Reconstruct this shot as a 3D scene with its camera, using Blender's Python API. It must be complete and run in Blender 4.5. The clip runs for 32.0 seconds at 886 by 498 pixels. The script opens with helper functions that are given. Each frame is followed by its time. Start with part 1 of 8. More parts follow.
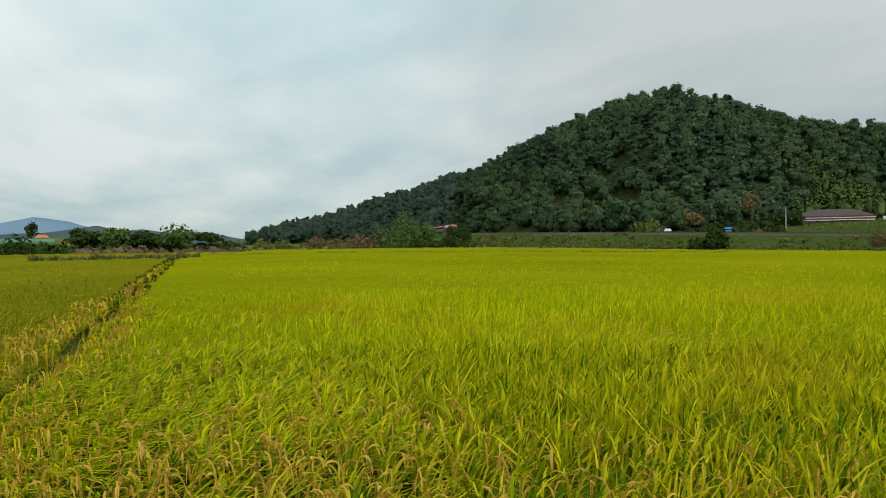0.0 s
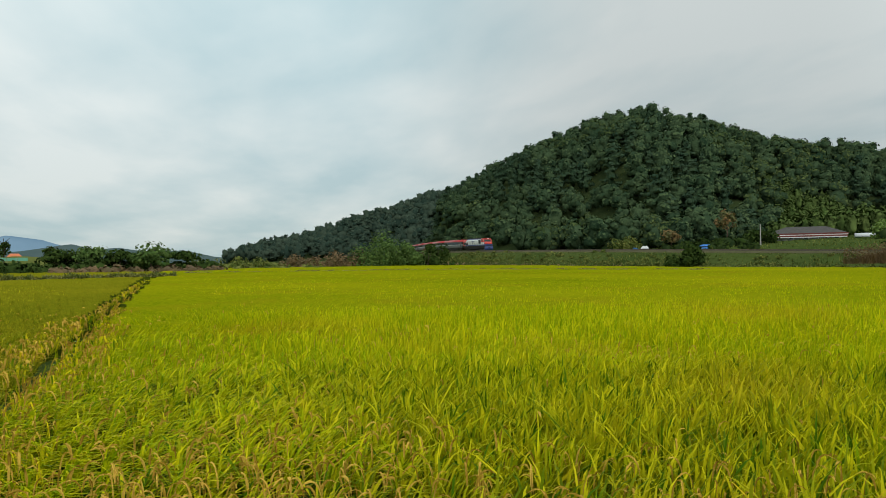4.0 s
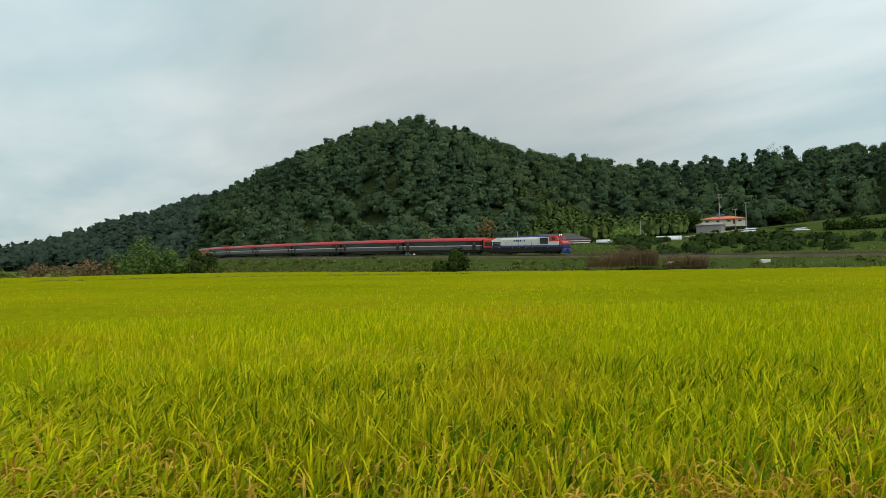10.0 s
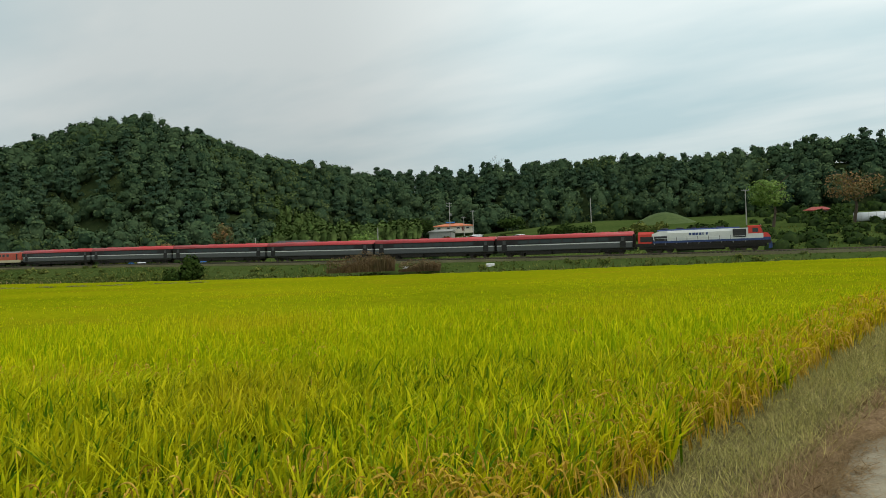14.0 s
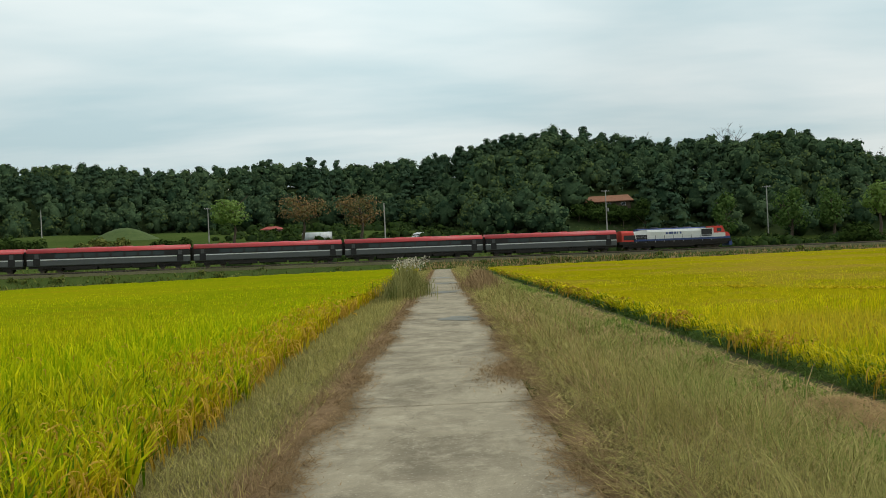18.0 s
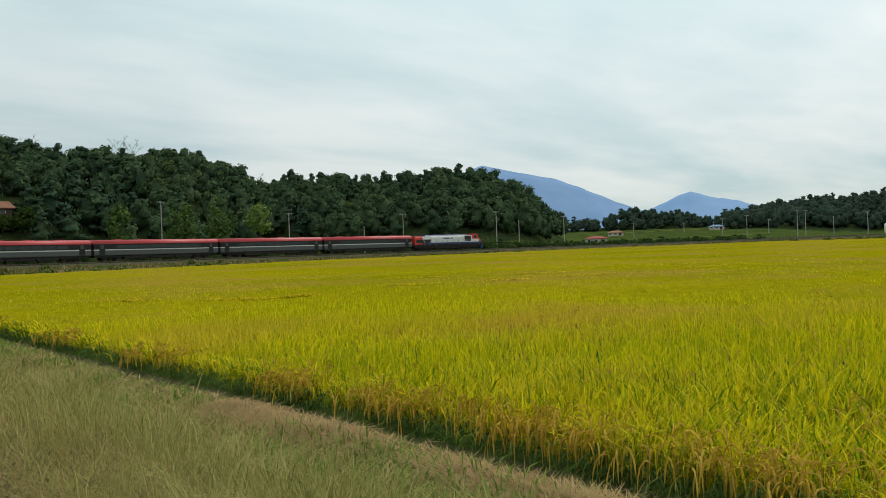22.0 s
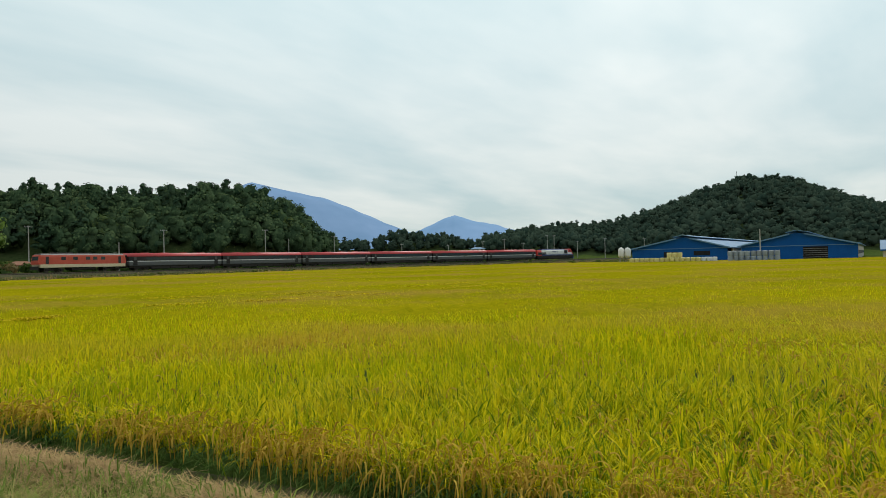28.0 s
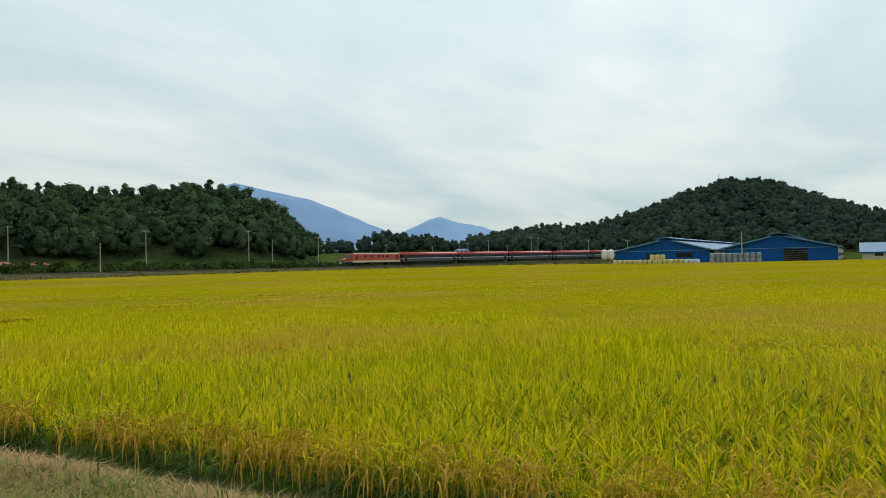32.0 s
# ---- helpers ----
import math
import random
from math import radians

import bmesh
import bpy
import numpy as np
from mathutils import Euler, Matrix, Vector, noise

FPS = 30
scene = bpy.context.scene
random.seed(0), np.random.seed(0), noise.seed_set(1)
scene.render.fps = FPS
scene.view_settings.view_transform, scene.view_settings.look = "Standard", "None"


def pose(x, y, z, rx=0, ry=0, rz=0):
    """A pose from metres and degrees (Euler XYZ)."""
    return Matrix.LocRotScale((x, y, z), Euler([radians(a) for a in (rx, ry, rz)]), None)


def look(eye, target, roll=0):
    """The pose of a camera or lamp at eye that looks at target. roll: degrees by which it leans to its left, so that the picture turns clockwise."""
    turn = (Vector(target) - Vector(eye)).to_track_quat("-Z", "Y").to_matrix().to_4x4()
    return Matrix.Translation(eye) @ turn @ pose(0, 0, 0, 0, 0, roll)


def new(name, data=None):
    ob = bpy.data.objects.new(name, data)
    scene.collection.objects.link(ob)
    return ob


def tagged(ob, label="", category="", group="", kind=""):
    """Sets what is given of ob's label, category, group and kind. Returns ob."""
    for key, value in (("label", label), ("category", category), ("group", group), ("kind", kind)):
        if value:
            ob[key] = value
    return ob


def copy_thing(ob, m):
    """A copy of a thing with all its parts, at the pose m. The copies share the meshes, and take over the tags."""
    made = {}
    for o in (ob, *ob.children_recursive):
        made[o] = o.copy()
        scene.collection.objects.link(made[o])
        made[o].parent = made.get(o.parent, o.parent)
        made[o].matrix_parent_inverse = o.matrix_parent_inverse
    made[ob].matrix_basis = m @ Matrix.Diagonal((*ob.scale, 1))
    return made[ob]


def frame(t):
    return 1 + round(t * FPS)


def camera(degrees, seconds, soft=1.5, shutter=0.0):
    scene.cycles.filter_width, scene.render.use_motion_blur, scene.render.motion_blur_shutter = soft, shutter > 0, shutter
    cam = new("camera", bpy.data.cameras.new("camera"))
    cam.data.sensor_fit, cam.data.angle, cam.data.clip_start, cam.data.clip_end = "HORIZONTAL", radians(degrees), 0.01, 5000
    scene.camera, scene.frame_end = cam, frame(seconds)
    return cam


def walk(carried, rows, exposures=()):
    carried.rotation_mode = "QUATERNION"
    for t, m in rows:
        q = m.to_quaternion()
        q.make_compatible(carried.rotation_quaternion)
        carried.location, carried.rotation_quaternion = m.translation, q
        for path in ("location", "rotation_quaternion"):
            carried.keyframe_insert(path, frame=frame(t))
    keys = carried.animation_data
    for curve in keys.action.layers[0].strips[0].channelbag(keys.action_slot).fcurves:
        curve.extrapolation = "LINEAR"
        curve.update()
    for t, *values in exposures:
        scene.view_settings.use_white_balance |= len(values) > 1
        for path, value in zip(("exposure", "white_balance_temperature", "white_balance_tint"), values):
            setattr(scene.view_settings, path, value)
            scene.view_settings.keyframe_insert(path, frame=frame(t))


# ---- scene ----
# ---------------- camera: stands on the farm road and turns after the train
EYE = (0.0, 0.0, 1.8)
cam = camera(60.36, 32.0, soft=0.6)
# seconds, heading (clockwise from +y), tilt up, lean
PATH = [
    (0, -76.85, -0.34, -0.65), (0.5, -76.83, -0.08, -0.68), (1, -76.69, 0.12, -0.65), (1.5, -76.57, 0.35, -0.72),
    (2, -76.37, 0.62, -0.74), (2.5, -76.11, 0.79, -0.75), (3, -75.81, 0.88, -0.74), (3.5, -75.53, 0.93, -0.78),
    (5.5, -74.23, 1.11, -0.82), (6, -73.85, 1.11, -0.88), (6.5, -73.41, 1.10, -0.89), (7, -72.79, 1.09, -0.90),
    (7.5, -71.76, 1.07, -0.93), (8, -69.29, 0.96, -0.98), (8.5, -67.00, 0.91, -1.08), (9, -63.79, 0.83, -1.14),
    (9.5, -60.54, 0.94, -1.25), (10, -58.21, 1.14, -1.35), (10.5, -57.42, 1.42, -1.39), (11, -56.61, 1.57, -1.42),
    (11.5, -54.27, 1.63, -1.54), (12, -50.21, 1.59, -1.73), (12.5, -48.60, 1.49, -1.71), (13, -46.44, 1.35, -1.81),
    (13.5, -43.14, 1.22, -1.97), (14, -38.79, 1.03, -2.18), (14.5, -33.02, 0.80, -2.38), (16.5, -19.89, 0.96, -2.63),
    (17, -14.09, 0.98, -2.60), (17.5, -7.34, 0.81, -2.61), (18, 0.03, 0.59, -2.68), (18.5, 6.98, 0.53, -2.73),
    (19, 13.69, 0.41, -2.79), (19.5, 21.13, 0.19, -2.74), (20, 25.92, 0.06, -2.51), (20.5, 29.55, -0.01, -2.37),
    (21, 34.85, -0.16, -2.22), (21.5, 39.60, -0.27, -2.12), (22, 43.41, -0.19, -2.00), (22.5, 46.63, 0.02, -1.91),
    (23, 48.79, 0.27, -1.84), (23.5, 49.46, 0.47, -1.74), (24, 50.38, 0.54, -1.61), (24.5, 51.14, 0.60, -1.58),
    (25, 51.81, 0.65, -1.56), (25.5, 53.10, 0.65, -1.48), (26, 55.88, 0.73, -1.43), (26.5, 58.90, 0.75, -1.41),
    (28.5, 60.90, 0.81, -1.33), (29, 61.47, 0.84, -1.34), (29.5, 61.72, 0.85, -1.29), (30, 61.72, 0.86, -1.27),
    (30.5, 61.72, 0.86, -1.27), (31, 61.76, 0.88, -1.23), (31.5, 61.78, 0.88, -1.19), (32, 61.78, 0.88, -1.19),
]

def cam_pose(yaw, pitch, lean):
    return Matrix.Translation(EYE) @ pose(0, 0, 0, 0, 0, -yaw) @ pose(0, 0, 0, 90 + pitch) @ pose(0, 0, 0, 0, 0, lean)


walk(cam, [(t, cam_pose(a, b, c)) for t, a, b, c in PATH])

# ---------------- world and sun: a bright overcast sky, lightest round the hidden sun
SUN_AZ, SUN_EL = 82.0, 42.0
world = bpy.data.worlds.new("sky")
scene.world = world
world.use_nodes = True
wn, wl = world.node_tree.nodes, world.node_tree.links
wn.clear()


def wnode(kind, **inputs):
    n = wn.new(kind)
    for k, v in inputs.items():
        n.inputs[k.replace("_", " ")].default_value = v
    return n


w_out = wn.new("ShaderNodeOutputWorld")
w_bg = wn.new("ShaderNodeBackground")
w_bg.inputs["Strength"].default_value = 1.0
w_sky = wn.new("ShaderNodeTexSky")
w_sky.sky_type = "NISHITA"
w_sky.sun_disc = False
w_sky.sun_elevation, w_sky.sun_rotation = radians(SUN_EL), radians(SUN_AZ)
w_scale = wn.new("ShaderNodeVectorMath")
w_scale.operation = "SCALE"
w_scale.inputs["Scale"].default_value = 0.06
w_tc = wn.new("ShaderNodeTexCoord")
w_sep = wn.new("ShaderNodeSeparateXYZ")
wl.new(w_tc.outputs["Generated"], w_sep.inputs[0])
# cloud sheets: the view direction is met with a layer overhead
w_up = wn.new("ShaderNodeMath")
w_up.operation = "MAXIMUM"
w_up.inputs[1].default_value = 0.0
wl.new(w_sep.outputs["Z"], w_up.inputs[0])
w_add = wn.new("ShaderNodeMath")
w_add.operation = "ADD"
w_add.inputs[1].default_value = 0.10
wl.new(w_up.outputs[0], w_add.inputs[0])
w_div = wn.new("ShaderNodeVectorMath")
w_div.operation = "DIVIDE"
wl.new(w_tc.outputs["Generated"], w_div.inputs[0])
w_comb = wn.new("ShaderNodeCombineXYZ")
for k in range(3):
    wl.new(w_add.outputs[0], w_comb.inputs[k])
wl.new(w_comb.outputs[0], w_div.inputs[1])
w_n1 = wnode("ShaderNodeTexNoise", Scale=0.42, Detail=5.0, Roughness=0.5, Distortion=0.3)
w_n2 = wnode("ShaderNodeTexNoise", Scale=1.5, Detail=4.0, Roughness=0.5, Distortion=0.2)
w_squash = wn.new("ShaderNodeMapping")
w_squash.inputs["Rotation"].default_value = (0, 0, radians(20))
w_squash.inputs["Scale"].default_value = (0.75, 1.5, 1.0)
w_squash.inputs["Location"].default_value = (3.1, 0.7, 0.0)
wl.new(w_div.outputs[0], w_squash.inputs[0])
wl.new(w_squash.outputs[0], w_n1.inputs["Vector"])
wl.new(w_squash.outputs[0], w_n2.inputs["Vector"])
w_mixn = wn.new("ShaderNodeMath")
w_mixn.operation = "MULTIPLY_ADD"
w_mixn.inputs[1].default_value = 0.38
wl.new(w_n2.outputs["Fac"], w_mixn.inputs[0])
wl.new(w_n1.outputs["Fac"], w_mixn.inputs[2])
w_ramp = wn.new("ShaderNodeValToRGB")
w_ramp.color_ramp.elements[0].position, w_ramp.color_ramp.elements[0].color = 0.53, (0.49, 0.63, 0.655, 1)
w_ramp.color_ramp.elements[1].position, w_ramp.color_ramp.elements[1].color = 0.83, (0.765, 0.825, 0.805, 1)
wl.new(w_mixn.outputs[0], w_ramp.inputs[0])
# the veil round the sun
w_dot = wn.new("ShaderNodeVectorMath")
w_dot.operation = "DOT_PRODUCT"
w_dot.inputs[1].default_value = (math.sin(radians(SUN_AZ)) * math.cos(radians(SUN_EL)), math.cos(radians(SUN_AZ)) * math.cos(radians(SUN_EL)), math.sin(radians(SUN_EL)))
wl.new(w_tc.outputs["Generated"], w_dot.inputs[0])
w_glow = wn.new("ShaderNodeMapRange")
w_glow.interpolation_type = "SMOOTHSTEP"
w_glow.inputs["From Min"].default_value, w_glow.inputs["From Max"].default_value = -0.1, 1.0
w_glow.inputs["To Min"].default_value, w_glow.inputs["To Max"].default_value = 1.0, 1.28
wl.new(w_dot.outputs["Value"], w_glow.inputs["Value"])
w_lit = wn.new("ShaderNodeVectorMath")
w_lit.operation = "SCALE"
w_low = wn.new("ShaderNodeMapRange")
w_low.interpolation_type = "SMOOTHSTEP"
w_low.inputs["From Min"].default_value, w_low.inputs["From Max"].default_value = 0.0, 0.42
w_low.inputs["To Min"].default_value, w_low.inputs["To Max"].default_value = 0.81, 1.10
wl.new(w_sep.outputs["Z"], w_low.inputs["Value"])


def cloud_bank(az, el, reach, gain, before):
    """A broad thinner or thicker stretch of the cloud sheet."""
    d = wn.new("ShaderNodeVectorMath")
    d.operation = "DOT_PRODUCT"
    d.inputs[1].default_value = (math.sin(radians(az)) * math.cos(radians(el)), math.cos(radians(az)) * math.cos(radians(el)), math.sin(radians(el)))
    wl.new(w_tc.outputs["Generated"], d.inputs[0])
    r = wn.new("ShaderNodeMapRange")
    r.interpolation_type = "SMOOTHSTEP"
    r.inputs["From Min"].default_value, r.inputs["From Max"].default_value = math.cos(radians(reach)), 1.0
    r.inputs["To Min"].default_value, r.inputs["To Max"].default_value = 1.0, gain
    wl.new(d.outputs["Value"], r.inputs["Value"])
    m = wn.new("ShaderNodeMath")
    m.operation = "MULTIPLY"
    wl.new(before, m.inputs[0])
    wl.new(r.outputs[0], m.inputs[1])
    return m.outputs[0]


w_banks = cloud_bank(-16, 16, 32, 1.26, w_glow.outputs[0])
w_banks = cloud_bank(-96, 16, 34, 1.20, w_banks)
w_banks = cloud_bank(-57, 18, 26, 0.84, w_banks)
w_mul = wn.new("ShaderNodeMath")
w_mul.operation = "MULTIPLY"
wl.new(w_banks, w_mul.inputs[0])
wl.new(w_low.outputs[0], w_mul.inputs[1])
wl.new(w_ramp.outputs[0], w_lit.inputs[0])
wl.new(w_mul.outputs[0], w_lit.inputs["Scale"])
w_mix = wn.new("ShaderNodeMix")
w_mix.data_type = "RGBA"
w_mix.inputs["Factor"].default_value = 0.85
wl.new(w_sky.outputs[0], w_scale.inputs[0])
wl.new(w_scale.outputs[0], w_mix.inputs["A"])
wl.new(w_lit.outputs[0], w_mix.inputs["B"])
wl.new(w_mix.outputs["Result"], w_bg.inputs["Color"])
wl.new(w_bg.outputs[0], w_out.inputs[0])

sun = new("sun", bpy.data.lights.new("sun", "SUN"))
sun.data.energy, sun.data.angle, sun.data.color = 1.3, radians(25), (1.0, 0.95, 0.86)
sun.matrix_world = look((0, 0, 50), (-50 * math.sin(radians(SUN_AZ)), -50 * math.cos(radians(SUN_AZ)), 50 - 50 * math.tan(radians(SUN_EL))))
scene.view_settings.exposure = 0.0


# ---------------- materials
def mat(name, a, b=None, scale=2.0, rough=0.8, bump=0.0, metal=0.0, island=0.0, patch=0.0, grain=0.0, soft=0.0, obrand=0.0, spec=0.3, coords="Object", stretch=None, gain=0.0, third=None):
    """A surface that varies between two colours: by noise (scale, per metre), by loose piece (island), by object (obrand) and by broad patches."""
    m = bpy.data.materials.new(name)
    m.use_nodes = True
    nt = m.node_tree
    N, L = nt.nodes, nt.links
    bs = N["Principled BSDF"]
    bs.inputs["Roughness"].default_value, bs.inputs["Metallic"].default_value = rough, metal
    bs.inputs["Specular IOR Level"].default_value = spec
    b = b or tuple(min(1, c * 1.35) for c in a)
    if coords == "World":
        vec = N.new("ShaderNodeNewGeometry").outputs["Position"]
    else:
        vec = N.new("ShaderNodeTexCoord").outputs["Object"]
    if stretch:
        mp = N.new("ShaderNodeMapping")
        mp.inputs["Scale"].default_value = stretch
        L.new(vec, mp.inputs[0])
        vec = mp.outputs[0]
    n = N.new("ShaderNodeTexNoise")
    n.inputs["Scale"].default_value, n.inputs["Detail"].default_value, n.inputs["Roughness"].default_value = scale, 6.0, 0.62
    L.new(vec, n.inputs["Vector"])
    fac = n.outputs["Fac"]

    def mixin(value, weight):
        nonlocal fac
        q = N.new("ShaderNodeMix")
        q.inputs["Factor"].default_value = weight
        L.new(fac, q.inputs["A"])
        L.new(value, q.inputs["B"])
        fac = q.outputs["Result"]

    if patch:
        p = N.new("ShaderNodeTexNoise")
        p.inputs["Scale"].default_value, p.inputs["Detail"].default_value = patch, 3.0
        L.new(vec, p.inputs["Vector"])
        mixin(p.outputs["Fac"], 0.5)
    if grain:
        g = N.new("ShaderNodeTexNoise")
        g.inputs["Scale"].default_value, g.inputs["Detail"].default_value = grain, 4.0
        L.new(vec, g.inputs["Vector"])
        mixin(g.outputs["Fac"], 0.4)
    if island:
        mixin(N.new("ShaderNodeNewGeometry").outputs["Random Per Island"], island)
    if obrand:
        mixin(N.new("ShaderNodeObjectInfo").outputs["Random"], obrand)
    r = N.new("ShaderNodeValToRGB")
    lo = 0.5 - (gain or 0.22 + 0.2 * (island + obrand))
    r.color_ramp.elements[0].position, r.color_ramp.elements[1].position = max(0.02, lo), min(0.98, 1 - lo)
    r.color_ramp.elements[0].color, r.color_ramp.elements[1].color = (*a, 1), (*b, 1)
    L.new(fac, r.inputs[0])
    shade = r.outputs[0]
    if third:               # a third colour in broad drifts
        c3, s3, t3_, w3 = third
        q = N.new("ShaderNodeTexNoise")
        q.inputs["Scale"].default_value, q.inputs["Detail"].default_value, q.inputs["Roughness"].default_value = s3, 5.0, 0.65
        L.new(vec, q.inputs["Vector"])
        mr = N.new("ShaderNodeMapRange")
        mr.inputs["From Min"].default_value, mr.inputs["From Max"].default_value = t3_, t3_ + 0.16
        mr.inputs["To Max"].default_value = w3
        L.new(q.outputs["Fac"], mr.inputs["Value"])
        mx3 = N.new("ShaderNodeMix")
        mx3.data_type = "RGBA"
        L.new(mr.outputs[0], mx3.inputs["Factor"])
        L.new(shade, mx3.inputs["A"])
        mx3.inputs["B"].default_value = (*c3, 1)
        shade = mx3.outputs["Result"]
    L.new(shade, bs.inputs["Base Color"])
    if bump:
        bp = N.new("ShaderNodeBump")
        bp.inputs["Strength"].default_value, bp.inputs["Distance"].default_value = 1.0, bump
        L.new(n.outputs["Fac"], bp.inputs["Height"])
        L.new(bp.outputs[0], bs.inputs["Normal"])
    if soft:  # light that passes through thin leaves
        tr = N.new("ShaderNodeBsdfTranslucent")
        L.new(shade, tr.inputs["Color"])
        mx = N.new("ShaderNodeMixShader")
        mx.inputs[0].default_value = soft
        L.new(bs.outputs[0], mx.inputs[1])
        L.new(tr.outputs[0], mx.inputs[2])
        L.new(mx.outputs[0], N["Material Output"].inputs[0])
    return m


def glass(name, tint, rough=0.08):
    m = bpy.data.materials.new(name)
    m.use_nodes = True
    bs = m.node_tree.nodes["Principled BSDF"]
    bs.inputs["Base Color"].default_value = (*tint, 1)
    bs.inputs["Roughness"].default_value, bs.inputs["Specular IOR Level"].default_value = rough, 0.45
    return m


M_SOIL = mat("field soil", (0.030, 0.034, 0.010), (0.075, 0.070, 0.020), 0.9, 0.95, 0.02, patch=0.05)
M_GROUND = mat("rough grass ground", (0.030, 0.058, 0.013), (0.085, 0.110, 0.030), 0.7, 0.95, 0.10, patch=0.05, grain=5.0, spec=0.0, gain=0.16)
M_FLOOR = mat("wood floor", (0.022, 0.038, 0.014), (0.052, 0.070, 0.026), 0.6, 0.95, spec=0.0)
M_RICE = mat("rice leaf", (0.220, 0.340, 0.002), (0.660, 0.620, 0.007), 0.30, 0.75, island=0.55, patch=0.06, soft=0.35, coords="World", spec=0.03, gain=0.27, third=((0.54, 0.42, 0.013), 0.12, 0.52, 0.6))
M_RICE_N = mat("broad rice leaf", (0.070, 0.160, 0.002), (0.660, 0.600, 0.008), 0.30, 0.65, island=0.78, patch=0.06, soft=0.35, coords="World", spec=0.06, gain=0.29, third=((0.50, 0.36, 0.013), 0.3, 0.54, 0.55))
M_RICE_R = mat("riper rice leaf", (0.290, 0.350, 0.003), (0.790, 0.655, 0.009), 0.30, 0.75, island=0.55, patch=0.05, soft=0.35, coords="World", spec=0.03, gain=0.27, third=((0.58, 0.40, 0.050), 0.06, 0.47, 0.75))
M_RICE_RN = mat("broad riper rice leaf", (0.110, 0.195, 0.002), (0.820, 0.660, 0.010), 0.30, 0.65, island=0.78, patch=0.05, soft=0.35, coords="World", spec=0.06, gain=0.29, third=((0.58, 0.36, 0.021), 0.3, 0.56, 0.5))
# stems are deep green by nature, and darkened further for shade below the crop
M_STEM_SHADE = mat("green rice stems", (0.010, 0.028, 0.004), (0.050, 0.085, 0.012), 2.0, 0.9, island=0.6, soft=0.1, coords="World", spec=0.0)
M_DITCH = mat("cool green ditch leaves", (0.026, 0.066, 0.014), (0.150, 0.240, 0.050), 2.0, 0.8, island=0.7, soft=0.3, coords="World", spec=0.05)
M_WEEDT = mat("tan-green tall grass", (0.110, 0.125, 0.034), (0.360, 0.330, 0.120), 1.0, 0.85, island=0.6, patch=0.4, soft=0.3, coords="World", spec=0.03)
M_GOLD = mat("yellowed rice leaf", (0.290, 0.240, 0.004), (0.780, 0.580, 0.020), 1.0, 0.75, island=0.7, patch=0.3, soft=0.35, coords="World", spec=0.05)
# mass seen between near blades, its colour darkened to stand for shade
M_RICE_SHADE = mat("rice stems", (0.010, 0.024, 0.003), (0.070, 0.088, 0.006), 7.0, 0.95, 0.03, patch=0.2, coords="World", spec=0.0)
M_CANOPY = mat("rice tops", (0.110, 0.160, 0.002), (0.310, 0.300, 0.005), 3.0, 1.0, 0.05, patch=0.05, grain=14.0, coords="World", spec=0.0, gain=0.14, third=((0.240, 0.200, 0.006), 0.12, 0.50, 0.6))
M_CANOPY_R = mat("riper rice tops", (0.136, 0.150, 0.002), (0.362, 0.288, 0.006), 3.0, 1.0, 0.05, patch=0.04, grain=14.0, coords="World", spec=0.0, gain=0.14, third=((0.290, 0.200, 0.028), 0.06, 0.46, 0.8))
M_RICE_O = mat("olive rice leaf", (0.170, 0.230, 0.005), (0.520, 0.460, 0.018), 0.30, 0.75, island=0.6, patch=0.06, soft=0.35, coords="World", spec=0.03, gain=0.27, third=((0.46, 0.32, 0.030), 0.15, 0.50, 0.6))
M_CANOPY_O = mat("olive rice tops", (0.090, 0.115, 0.004), (0.250, 0.220, 0.010), 3.0, 1.0, 0.05, patch=0.05, grain=14.0, coords="World", spec=0.0, gain=0.14)
M_EAR = mat("rice ears", (0.360, 0.225, 0.024), (0.720, 0.480, 0.085), 3.0, 0.85, island=0.45, soft=0.25, coords="World", spec=0.0, grain=90.0, gain=0.2)
M_DRYG = mat("dry grass", (0.140, 0.130, 0.038), (0.540, 0.485, 0.170), 1.2, 0.9, island=0.65, patch=0.4, soft=0.25, coords="World", spec=0.0)
M_BANKG = mat("olive bank grass", (0.195, 0.166, 0.054), (0.740, 0.618, 0.235), 0.8, 0.9, island=0.55, patch=0.5, soft=0.25, coords="World", spec=0.0, third=((0.170, 0.215, 0.070), 0.9, 0.50, 0.7))
M_OLIVE = mat("olive green grass", (0.145, 0.142, 0.040), (0.530, 0.475, 0.155), 0.9, 0.9, island=0.55, patch=0.5, soft=0.25, coords="World", spec=0.0)
M_REDG = mat("reddish creeping grass", (0.150, 0.095, 0.045), (0.440, 0.310, 0.165), 2.0, 0.9, island=0.6, patch=0.6, soft=0.25, coords="World", spec=0.03)
M_GREENG = mat("green weed", (0.080, 0.140, 0.022), (0.290, 0.370, 0.080), 1.5, 0.85, island=0.6, patch=0.5, soft=0.3, coords="World", spec=0.03)
M_STRAW = mat("cut straw", (0.270, 0.175, 0.080), (0.560, 0.395, 0.195), 4.0, 0.9, island=0.6, soft=0.2, coords="World", spec=0.0)
M_VERGE = mat("verge earth", (0.050, 0.042, 0.020), (0.190, 0.155, 0.074), 2.6, 0.95, 0.03, patch=0.5, grain=25.0, coords="World", spec=0.0, gain=0.15, third=((0.120, 0.110, 0.048), 0.7, 0.50, 0.6))
